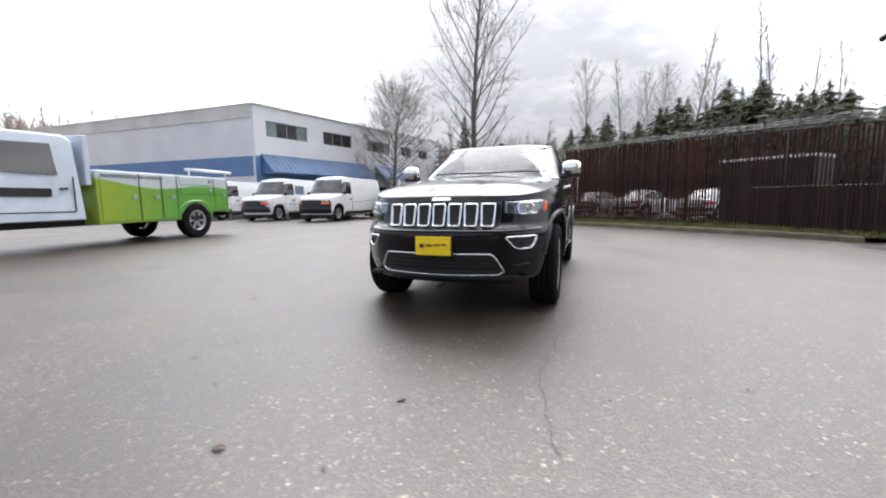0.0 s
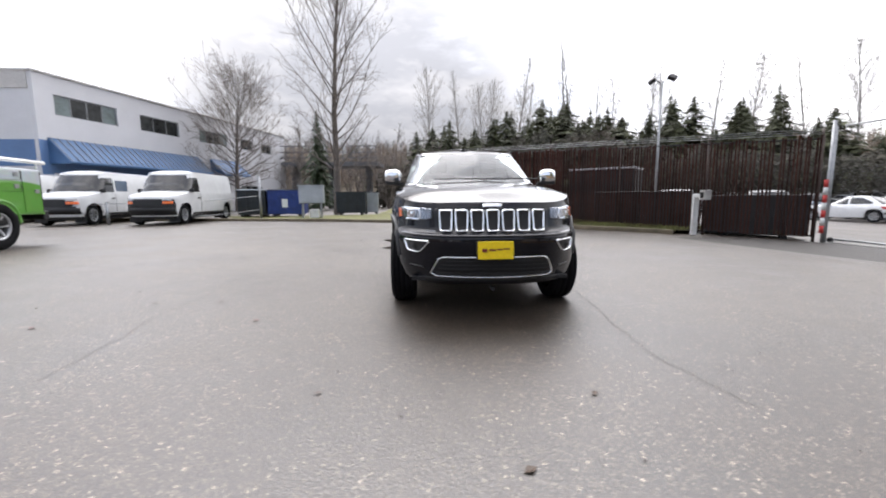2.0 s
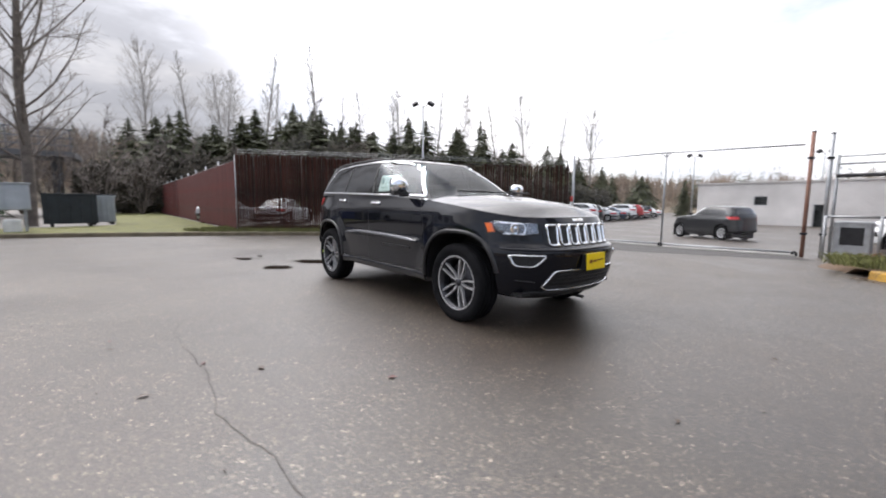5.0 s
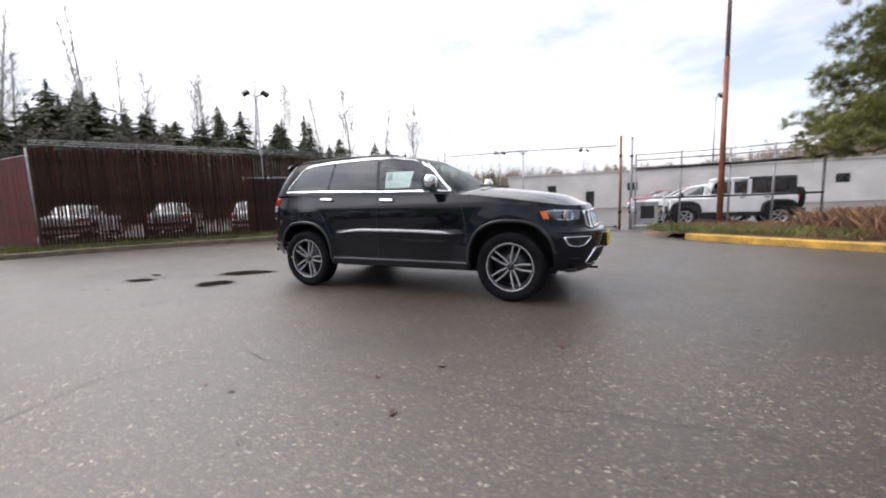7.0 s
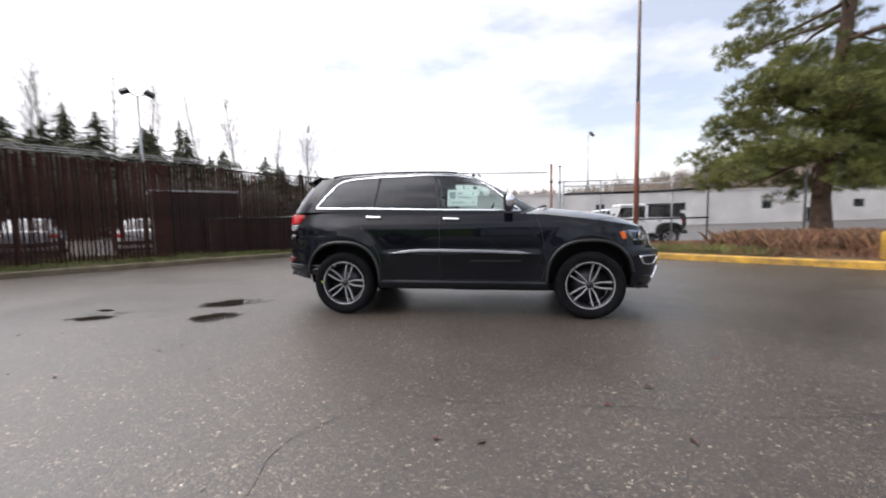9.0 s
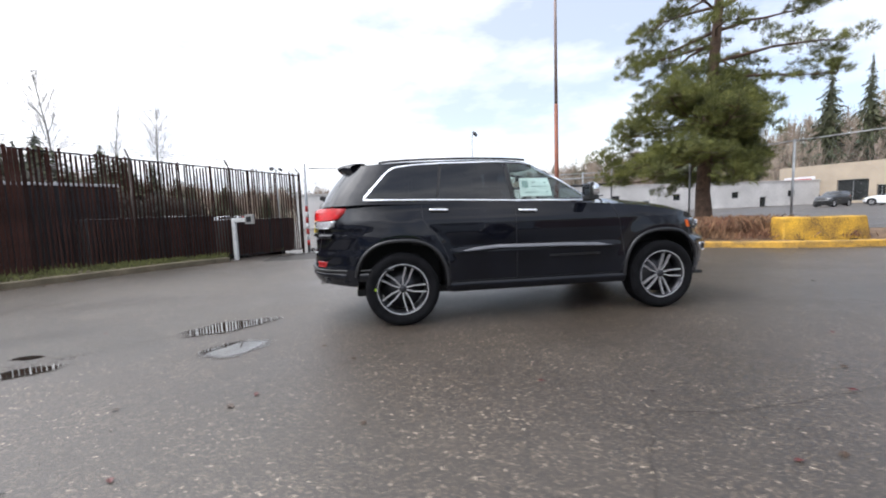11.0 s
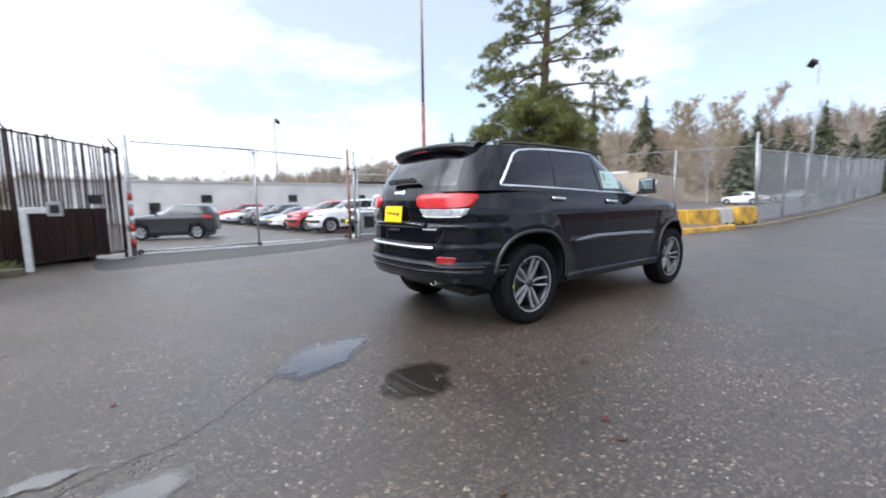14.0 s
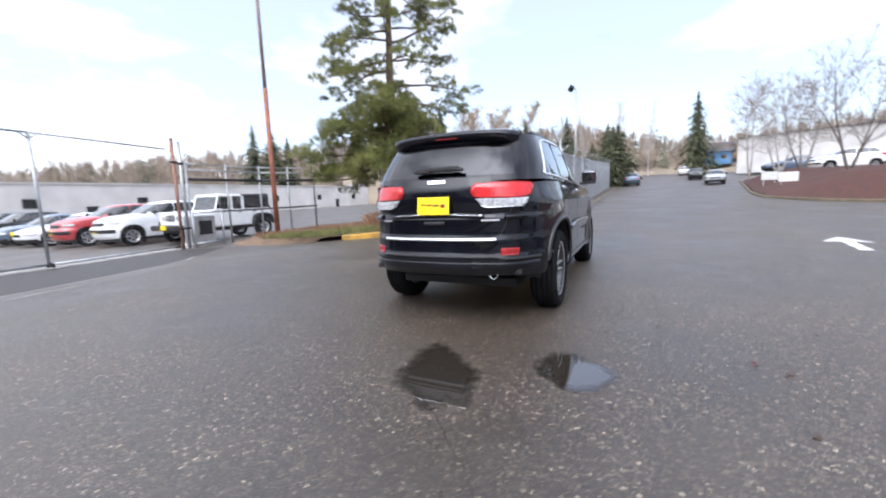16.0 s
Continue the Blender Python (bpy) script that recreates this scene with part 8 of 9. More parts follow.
# dark storage box behind the slatted fence, with a pale top edge
sb = thing("storage_container", pose(6.6, 10.1, gz(6.6, 10.1), 0, 0, 50), "dark steel storage container behind the slatted fence", "container")
part("case", boxes((-0.7, -1.2, 0.1, 0.7, 1.2, 2.15), bevel=0.03), DARK_STEEL, sb)
part("roof_edge", boxes((-0.74, -1.24, 2.15, 0.74, 1.24, 2.22), bevel=0.01), WALL_WHITE, sb)
for s_ in (-1, 1):
    part("skid", boxes((s_ * 0.5 - 0.08, -1.2, -0.1, s_ * 0.5 + 0.08, 1.2, 0.1)), DARK_STEEL, sb)

# white arrow on the asphalt by the road
ar = []
for x_, y_ in ((-1.1, 0.1), (0.2, 0.1), (0.15, 0.42), (1.0, 0.0), (0.15, -0.42), (0.2, -0.1), (-1.1, -0.1)):
    c_, s_ = math.cos(radians(262)), math.sin(radians(262))
    X_, Y_ = -5.2 + (x_ * c_ - y_ * s_) * 0.9, -4.35 + (x_ * s_ + y_ * c_) * 0.9
    ar.append((X_, Y_, gz(X_, Y_) + 0.005))
tagged(raw("road_arrow", ar, [tuple(range(7))], PAINT_LINE), "faded white painted arrow on the asphalt", "marking", kind="structure")

# mulch bank beside the road
slab("mulch_bank", [(-9.2, -31), (-8.3, -25), (-8.0, -20.4), (-9.0, -17.4), (-10.4, -15.7), (-14, -12.5), (-30, -9), (-44, -9), (-44, -46), (-18, -50), (-11.6, -46)],
     lambda x, y, d: min(1.25, 0.1 + d * 0.34), MULCH, "red brown bark mulch bank with a kerb edge", n=0.8, rough=0.12)
kerb("kerb_bank", [(-11.5, -46.2), (-9.1, -31), (-8.2, -25), (-7.9, -20.3), (-8.9, -17.3), (-10.3, -15.6), (-13.9, -12.3), (-30, -8.8)], KERB, "pale kerb along the mulch bank", 0.16, 0.12, -1)
for x_, y_ in ((-9.9, -29.5), (-9.6, -24.5)):
    st_ = thing("white_sign", pose(x_, y_, gz(x_, y_) + 0.5, 0, 0, -10), "small white sign board standing in the mulch", "sign", "signs in the mulch")
    part("board", boxes((-0.45, -0.02, 0.2, 0.45, 0.02, 0.75), bevel=0.01), WHITE_POST, st_)
    part("stake", cyls(((-0.3, 0, -0.5), (-0.3, 0, 0.3), 0.02), ((0.3, 0, -0.5), (0.3, 0, 0.3), 0.02)), GALV, st_)

# dark steel tub close behind the slatted fence
tb = thing("scrap_tub", pose(7.0, 8.0, gz(7.0, 8.0), 0, 0, -39.8), "long dark steel scrap tub behind the slatted fence", "container")
part("case", boxes((-1.5, -0.45, 0.08, 1.5, 0.45, 1.32), bevel=0.03), DARK_STEEL, tb)
for s_ in (-1, 1):
    part("skid", boxes((s_ * 1.1 - 0.08, -0.45, -0.05, s_ * 1.1 + 0.08, 0.45, 0.08)), DARK_STEEL, tb)
tb2 = thing("scrap_tub", pose(9.38, 6.0, gz(9.38, 6.0), 0, 0, -39.8), "short dark steel scrap tub behind the slatted fence", "container")
part("case", boxes((-1.2, -0.4, 0.08, 1.2, 0.4, 1.25), bevel=0.03), DARK_STEEL, tb2)
for s_ in (-1, 1):
    part("skid", boxes((s_ * 0.7 - 0.08, -0.4, -0.1, s_ * 0.7 + 0.08, 0.4, 0.08)), DARK_STEEL, tb2)
for k_ in range(5):
    part("rib", boxes((-1.3 + k_ * 0.65 - 0.03, -0.49, 0.1, -1.3 + k_ * 0.65 + 0.03, -0.45, 1.25)), DARK_STEEL, tb)

# ---- trees and far woods ----
BARK = mat("grey brown bark", (0.13, 0.11, 0.095), 0.9, 0, 0.3, 4, 60, 0.6)
BARK_PALE = mat("pale alder bark", (0.30, 0.28, 0.26), 0.9, 0, 0.25, 4, 60, 0.5)
TWIG = mat("bare twigs", (0.23, 0.20, 0.18), 0.9, 0, 0.25, 4, 60, 0, by_island=0.3)
NEEDLE = mat("dark green needles", (0.058, 0.064, 0.028), 0.8, 0, 0.3, 1.2, 30, 0, by_island=0.4)
PINE_NEEDLE = mat("olive pine needles", (0.150, 0.155, 0.036), 0.75, 0, 0.35, 1.7, 30, 0, by_island=0.35, var_color=(0.022, 0.032, 0.013))
PINE_BARK = mat("scaly pine bark", (0.10, 0.062, 0.042), 0.9, 0, 0.35, 5, 40, 0.9)
IVY = mat("dark ivy leaves", (0.03, 0.05, 0.018), 0.6, 0, 0.3, 3, 40, 0, by_island=0.4)
# no haze volume: distance haze is mixed into these two lighter colours
FAR_TWIG = mat("bare woods paled for haze", (0.30, 0.24, 0.19), 0.95, 0, 0.2, 0.2, 3, 0, by_island=0.25)
FAR_NEEDLE = mat("far conifers paled for haze", (0.085, 0.105, 0.065), 0.9, 0, 0.25, 0.2, 3, 0, by_island=0.3)
HILL = mat("brown wooded slope", (0.20, 0.165, 0.12), 0.95, 0, 0.25, 0.05, 0.8, 0.6)


def ring_point(th, r):
    return r * math.sin(radians(th)), r * math.cos(radians(th))


# about -150 to -70 is never in view, added to darken the car's reflections
RING = [(-180, 150, 19), (-172, 150, 12), (-160, 150, 16), (-140, 130, 15), (-115, 85, 14), (-90, 75, 13), (-62, 85, 12), (-40, 120, 15), (-20, 135, 19), (0, 130, 19), (20, 125, 18), (45, 118, 16), (54, 130, 12.5), (62, 138, 7.5), (70, 140, 5), (98, 138, 4.5), (112, 128, 10), (128, 130, 16), (142, 140, 23), (153, 150, 28), (163, 150, 25), (174, 145, 26), (180, 150, 19)]


R_, H_ = tab([(a, b) for a, b, c in RING]), tab([(a, c) for a, b, c in RING])
SLOPE = [(-46, -0.5), (-34, 0.12), (-22, 0.38), (-10, 0.62), (0, 0.74), (25, 0.8), (90, 0.6)]


def hill_z(x, y):
    """Height of the ground or of the wooded slope over it."""
    t, r, b = math.degrees(math.atan2(x, y)), math.hypot(x, y), gz(x, y)
    return max(b, b + (H_(t) - b) * float(np.interp(r - R_(t), [p[0] for p in SLOPE], [p[1] for p in SLOPE])) * 0.9)


class Sticks:
    """Gathers tapered limbs into one mesh."""

    def __init__(self):
        self.v, self.f = [], []

    def limb(self, p, q, r0, r1, n=5):
        d = (q - p).normalized()
        a = d.orthogonal().normalized()
        b = d.cross(a)
        k = len(self.v)
        for c, r in ((p, r0), (q, r1)):
            for i in range(n):
                t = 2 * math.pi * i / n
                self.v.append(c + (a * math.cos(t) + b * math.sin(t)) * r)
        for i in range(n):
            self.f.append((k + i, k + (i + 1) % n, k + n + (i + 1) % n, k + n + i))


def bare_tree(m, height, seed, label, radius, base=0.25, angle=(65, 25), limbs=30, bark=None, r0=None, stems=1, group="", twig=0.006, dense=1.0, shape=1.0, kind_name="bare_tree", twigs=None):
    """A leafless tree: trunk, ascending limbs, side branches and fine twigs under a crown of given radius."""
    rnd = random.Random(seed)
    t = thing(kind_name, m, label, "tree", group)
    wood, fine = Sticks(), Sticks()

    def line(p, d, length, ra, rb, n, lift, wob, into, sides):
        pts = [p]
        for i in range(n):
            d = (d + Vector((rnd.gauss(0, wob), rnd.gauss(0, wob), rnd.gauss(lift, wob * 0.5)))).normalized()
            q = pts[-1] + d * length / n
            into.limb(pts[-1], q, ra + (rb - ra) * i / n, ra + (rb - ra) * (i + 1) / n, sides)
            pts.append(q)
        return pts

    def along(pts, u):
        k = min(int(u * (len(pts) - 1)), len(pts) - 2)
        return pts[k].lerp(pts[k + 1], u * (len(pts) - 1) - k), (pts[k + 1] - pts[k]).normalized()

    def side_of(d, a):
        return Matrix.Rotation(a, 3, d) @ d.orthogonal().normalized()

    rr = r0 or height * 0.013
    for s in range(stems):
        a = 2 * math.pi * (s + 0.4 * rnd.random()) / stems
        lean = Vector((0.42 * math.cos(a), 0.42 * math.sin(a), 1)).normalized() if stems > 1 else Vector((rnd.gauss(0, 0.015), rnd.gauss(0, 0.015), 1)).normalized()
        h = height * (1 if s == 0 else rnd.uniform(0.75, 1.0))
        ra = rr / (1 if stems == 1 else 1.5)
        trunk = line(Vector((0, 0, -0.15)), lean, h, ra, ra * 0.12, 10, 0.03 if stems == 1 else 0.06, 0.025 if stems == 1 else 0.06, wood, 8)
        n1 = max(5, int(limbs / stems))
        for k in range(n1):
            u = base + (0.98 - base) * (k + rnd.random()) / n1
            c = (u - base) / (1 - base)
            p, d = along(trunk, u)
            full = (math.sin(math.pi * min(1, 0.18 + 0.82 * c)) ** 0.6) if shape else (1 - c) ** 0.7
            L1 = radius / (1 if stems == 1 else 1.5) * max(0.18, full) * rnd.uniform(0.75, 1.2)
            an = radians(angle[0] + (angle[1] - angle[0]) * c + rnd.gauss(0, 6))
            L1 /= max(0.45, math.sin(an)) ** 0.6
            d1 = d * math.cos(an) + side_of(d, k * 2.4 + rnd.gauss(0, 0.3)) * math.sin(an)
            r1 = max(twig * 1.5, ra * (1 - 0.85 * u) * 0.30)
            limb = line(p, d1, L1, r1, max(twig, r1 * 0.15), 6, 0.05, 0.09, wood, 5)
            for j in range(max(3, int((3 + L1 * 1.7) * dense))):
                v = rnd.uniform(0.12, 1.0)
                p2, dd = along(limb, v)
                L2 = (0.25 + 0.42 * L1 * (1.1 - v)) * rnd.uniform(0.6, 1.3)
                d2 = dd * 0.75 + side_of(dd, rnd.uniform(0, 6.28)) * rnd.uniform(0.5, 0.85) + Vector((0, 0, 0.15))
                br = line(p2, d2.normalized(), L2, max(twig * 1.2, r1 * 0.3), twig * 0.8, 4, 0.04, 0.12, fine, 3)
                for _ in range(max(2, int((2 + L2 * 3.2) * dense))):
                    p3, d3 = along(br, rnd.uniform(0.15, 1.0))
                    q = p3 + (d3 * 0.7 + side_of(d3, rnd.uniform(0, 6.28)) * 0.75 + Vector((0, 0, 0.12))).normalized() * L2 * rnd.uniform(0.2, 0.5)
                    fine.limb(p3, q, twig, twig * 0.6, 3)
    raw("trunk", wood.v, wood.f, bark or BARK, t, True)
    raw("crown", fine.v, fine.f, twigs or TWIG, t)["kind"] = "stuff"
    return t


def conifer_mesh(height, radius, seed, rows=26, per=12, slope=0.36, seg=5):
    """Uneven whorls of boughs, each a string of narrow hanging sprays, with gaps between them."""
    rnd = random.Random(seed)
    v, f = [], []
    lean = [rnd.uniform(0.7, 1.15) for _ in range(9)]
    for i in range(rows):
        h = 0.05 + 0.94 * (i + rnd.random() * 0.8) / rows
        rr = min(radius * (0.7 + 0.4 * rnd.random()), slope * (1 - h) * height * rnd.uniform(0.6, 1.25) + 0.16)
        for k in range(per):
            a = 2 * math.pi * (k + rnd.random()) / per + i * 0.7
            L_ = rr * rnd.uniform(0.4, 1.2) * lean[int(a * 1.43) % 9]
            z = h * height + rnd.uniform(-0.35, 0.35)
            c, s = math.cos(a), math.sin(a)
            rise, droop = rnd.uniform(0.0, 0.35) * L_, -rnd.uniform(0.25, 0.6) * L_
            for q in range(seg):
                u0, u1 = q / seg, (q + 1) / seg
                for e in (-1, 1):
                    if rnd.random() < 0.12:
                        continue
                    w = (0.20 * L_ * (1.15 - u0) + 0.07) * rnd.uniform(0.5, 1.5)
                    n = len(v)
                    v += [(c * L_ * u0, s * L_ * u0, z + rise * u0 + droop * u0 * u0 + 0.06 * L_),
                          (c * L_ * u1, s * L_ * u1, z + rise * u1 + droop * u1 * u1 - 0.04),
                          (c * L_ * (u1 + 0.12) - e * s * w, s * L_ * (u1 + 0.12) + e * c * w, z + rise * u1 + droop * u1 * u1 - w * rnd.uniform(-0.3, 1.3))]
                    f.append((n, n + 1, n + 2))
    for k in range(4):
        n = len(v)
        a = k * 1.6
        v += [(-0.05 * math.cos(a), -0.05 * math.sin(a), height * 0.92), (0.05 * math.cos(a), 0.05 * math.sin(a), height * 0.92), (0.1 * math.sin(a), 0.0, height * 1.03)]
        f.append((n, n + 1, n + 2))
    return v, f


def conifer(m, height, radius, seed, label, group="conifers behind the fence", material=None, slope=0.36):
    t = thing("conifer", m, label, "tree", group)
    wood = Sticks()
    wood.limb(Vector((0, 0, -0.2)), Vector((0, 0, height * 0.95)), height * 0.016, 0.02, 7)
    raw("trunk", wood.v, wood.f, BARK, t)
    v, f = conifer_mesh(height, radius, seed, 40, 15, slope)
    raw("crown", v, f, material or NEEDLE, t)
    return t


def big_pine():
    x, y = 7.6, -9.3
    rnd = random.Random(21)
    t = thing("pine_tree", pose(x, y, gz(x, y) + 0.12), "tall pine with layered olive green boughs in the bed", "tree")
    wood, small = Sticks(), Sticks()
    pts = [Vector((0.0, 0.0, -0.2)), Vector((0.12, 0.0, 1.4)), Vector((0.30, -0.25, 3.0)), Vector((0.42, -0.5, 5.0)), Vector((0.47, -0.72, 7.5)), Vector((0.46, -0.8, 10.0)), Vector((0.46, -0.82, 12.2))]
    rad = [0.31, 0.22, 0.19, 0.18, 0.14, 0.09, 0.03]
    for i in range(6):
        wood.limb(pts[i], pts[i + 1], rad[i], rad[i + 1], 10)
    nv, nf = [], []

    def tuft(c, out, s):
        """A bunch of short needle sprays that open outwards and up."""
        for _ in range(17):
            d = (out + Vector((rnd.gauss(0, 0.55), rnd.gauss(0, 0.55), rnd.gauss(0.25, 0.45)))).normalized()
            L_ = s * rnd.uniform(0.8, 1.5)
            side = Matrix.Rotation(rnd.uniform(0, 6.28), 3, d) @ d.orthogonal().normalized() * L_ * 0.05
            o = c + Vector((rnd.gauss(0, s * 0.3), rnd.gauss(0, s * 0.3), rnd.gauss(0, s * 0.25)))
            n = len(nv)
            nv.extend((o - side, o + side, o + d * L_))
            nf.append((n, n + 1, n + 2))

    def trunk_at(z):
        for i in range(6):
            if pts[i].z <= z <= pts[i + 1].z:
                k = (z - pts[i].z) / (pts[i + 1].z - pts[i].z)
                return pts[i].lerp(pts[i + 1], k)
        return pts[-1]

    def clump(c, w, h):
        """A ragged cushion of foliage, full on top and open below."""
        for _ in range(int(14 + 120 * w * w + 20 * w)):
            a, e = rnd.uniform(0, 6.28), math.asin(rnd.uniform(-0.25, 1.0))
            out = Vector((math.cos(a) * math.cos(e), math.sin(a) * math.cos(e), math.sin(e)))
            r = rnd.uniform(0.6, 1.0)
            tuft(c + Vector((out.x * w * r, out.y * w * r, out.z * h * r)), out, rnd.uniform(0.08, 0.14))

    def bough(z, a, L_, tilt, first, size):
        prev = trunk_at(z)
        d = Vector((math.cos(a), math.sin(a), tilt)).normalized()
        n = 6
        for i in range(n):
            q = prev + d * L_ / n
            wood.limb(prev, q, 0.018 * L_ * (1 - i / n) + 0.014, 0.018 * L_ * (1 - (i + 1) / n) + 0.010, 5)
            if i >= first:
                for e in (-1, 0, 1):
                    if rnd.random() < (0.75 if z < 5.2 else 0.64):
                        tip = q + Vector((-d.y, d.x, 0)) * e * rnd.uniform(0.3, 0.8) + d * rnd.uniform(-0.1, 0.3) + Vector((0, 0, rnd.uniform(-0.30, 0.20) if e else rnd.uniform(0.1, 0.55)))
                        small.limb(q, tip, 0.016, 0.006, 3)
                        w = size * rnd.uniform(0.35, 0.85)
                        clump(tip, w, w * rnd.uniform(0.5, 0.95))
            prev = q
            d = (d + Vector((rnd.gauss(0, 0.12), rnd.gauss(0, 0.12), rnd.gauss(0.0, 0.15)))).normalized()
        clump(prev, size * rnd.uniform(0.5, 0.8), size * rnd.uniform(0.3, 0.55))

    # a full skirt of low boughs, then separate layers with sky between them
    for z, reach, count, tilt in ((2.6, 3.3, 9, -0.10), (3.1, 3.2, 10, -0.04), (3.7, 2.8, 8, 0.02), (4.3, 2.0, 5, 0.12), (4.9, 1.4, 3, 0.2)):
        a0 = rnd.uniform(0, 6.28)
        for k in range(count):
            a = a0 + 2 * math.pi * k / count + rnd.gauss(0, 0.2)
            bough(z + rnd.uniform(-0.25, 0.25), a, reach * rnd.uniform(0.75, 1.05) * (0.84 + 0.34 * math.cos(a - 0.7)), tilt + rnd.gauss(0, 0.08), 2, 0.66)
    # open crown: long drooping boughs with the needles held towards their ends
    for z, a, reach, tilt in ((6.9, 0.75, 3.2, -0.26), (6.5, 0.30, 2.8, -0.16), (6.4, 1.25, 2.7, -0.12), (7.7, 0.95, 2.5, -0.04), (8.1, 0.45, 2.4, 0.02),
                              (5.3, 3.85, 3.2, -0.14), (5.8, 3.55, 3.3, 0.0), (6.9, 4.30, 2.8, 0.12), (7.6, 3.50, 3.0, 0.16), (6.1, 5.30, 2.3, 0.0),
                              (6.7, 2.40, 2.4, 0.05), (7.3, 5.60, 2.4, 0.08), (7.5, 2.00, 2.4, 0.10), (8.2, 4.00, 2.4, 0.20)):
        bough(z, a, reach, tilt, 2, 0.47)
    for z, reach, count in ((8.8, 2.3, 4), (9.5, 2.0, 4), (10.1, 1.8, 4), (10.7, 1.4, 4), (11.3, 1.0, 4), (11.9, 0.6, 4)):
        a0 = rnd.uniform(0, 6.28)
        for k in range(count):
            bough(z + rnd.uniform(-0.3, 0.3), a0 + 2 * math.pi * k / count + rnd.gauss(0, 0.35), reach * rnd.uniform(0.7, 1.12), rnd.uniform(-0.1, 0.35), 3 if reach > 1.9 else 2, 0.42)
    raw("trunk", wood.v, wood.f, PINE_BARK, t, True)
    raw("twig_wood", small.v, small.f, PINE_BARK, t)["kind"] = "stuff"
    raw("crown", nv, nf, PINE_NEEDLE, t)


big_pine()


bare_tree(pose(-6.5, 22.3, 0), 17.5, 2, "tall leafless street tree behind the bins", 4.6, 0.14, (48, 20), 50, BARK, 0.25, twig=0.008, dense=0.75)
bare_tree(pose(-16.6, 30.0, 0), 10.2, 7, "round leafless tree before the office building", 4.9, 0.2, (74, 24), 62, BARK, 0.22, twig=0.008, dense=1.1)
for k_, (x_, y_, h_, st_, w_) in enumerate(((-12.6, -25.5, 6.6, 4, 2.6), (-16.5, -23.0, 7.2, 4, 2.8), (-11.0, -32.0, 6.8, 3, 2.4), (-15.8, -15.2, 6.6, 3, 3.2), (-10.4, -37.5, 7.6, 2, 2.4), (-20.0, -30.0, 8.0, 4, 3.0), (-13.5, -36.0, 7.0, 3, 2.6))):
    bare_tree(pose(x_, y_, gz(x_, y_) + (1.1 if x_ < -11.5 else 0.9)), h_, 30 + k_, "leafless many stemmed tree on the mulch bank", w_ * 1.35, 0.25, (62, 25), 44, BARK_PALE if k_ in (2, 4) else BARK, 0.12, st_, "trees on the bank", 0.008, 1.2)

# conifers beyond the slatted fence
proto = [conifer(pose(44, 44.5, gz(44, 44)), 15.2, 3.2, 1, "dark green conifer beyond the lot"), conifer(pose(3.3, 54, gz(3, 54)), 12.2, 3.4, 2, "broad dark conifer beyond the fence", slope=0.48), conifer(pose(22.1, 52.3, gz(22, 52)), 12.4, 2.6, 3, "narrow dark conifer beyond the fence", slope=0.30)]
SPOTS = [(15, 44, 0.78), (17, 46, 0.84), (19.2, 44.5, 0.74), (21.5, 46, 0.82), (23.8, 44, 0.74), (26, 45.5, 0.70), (13, 44.8, 0.70), (16, 48, 0.82), (18.3, 48, 0.88), (22.6, 48, 0.85), (24.8, 47, 0.76), (20.4, 47, 0.80), (28.4, 46, 0.66), (6.8, 51, 0.72), (10, 53, 0.8), (12.2, 47, 0.55), (15.5, 50.5, 0.75), (20.5, 49.5, 0.7), (23.5, 53, 0.8), (27, 51, 0.7), (30.5, 48, 0.66), (33.5, 50, 0.76), (36.5, 45, 0.6), (40, 42, 0.62), (43, 42.5, 0.66), (45.5, 39.5, 0.58), (48.5, 36, 0.56), (52.5, 31.5, 0.52), (5.0, 49, 0.62), (8.5, 47, 0.6), (13.5, 49.5, 0.7), (25, 48, 0.62), (32, 45.5, 0.6), (37.5, 42.5, 0.66), (47, 37.5, 0.6), (50, 33, 0.55), (54, 28, 0.5), (0.8, 52, 0.6), (3, 62, 0.9), (14, 62, 1.0), (22, 60, 0.95), (28, 57, 0.9), (36, 53, 0.9), (44, 50, 0.85), (50, 45, 0.8), (57, 38, 0.75), (18.5, 49, 0.66), (42, 39.5, 0.58), (62, 33, 0.66), (66, 28, 0.6), (11.0, 51.0, 0.95), (16.5, 53, 0.9), (29, 49, 0.85), (35.1, 47.5, 0.98), (39, 44, 0.8), (48.5, 41.5, 0.85), (52, 37, 0.82), (56, 33, 0.75), (41, 47, 0.9), (-1.5, 58, 0.8), (60, 30, 0.7), (64, 27, 0.66), (68, 22, 0.6), (26, 53, 0.7), (7.2, 56, 0.8), (31.5, 52, 0.95), (19, 57, 0.9), (46.5, 46, 0.75)]
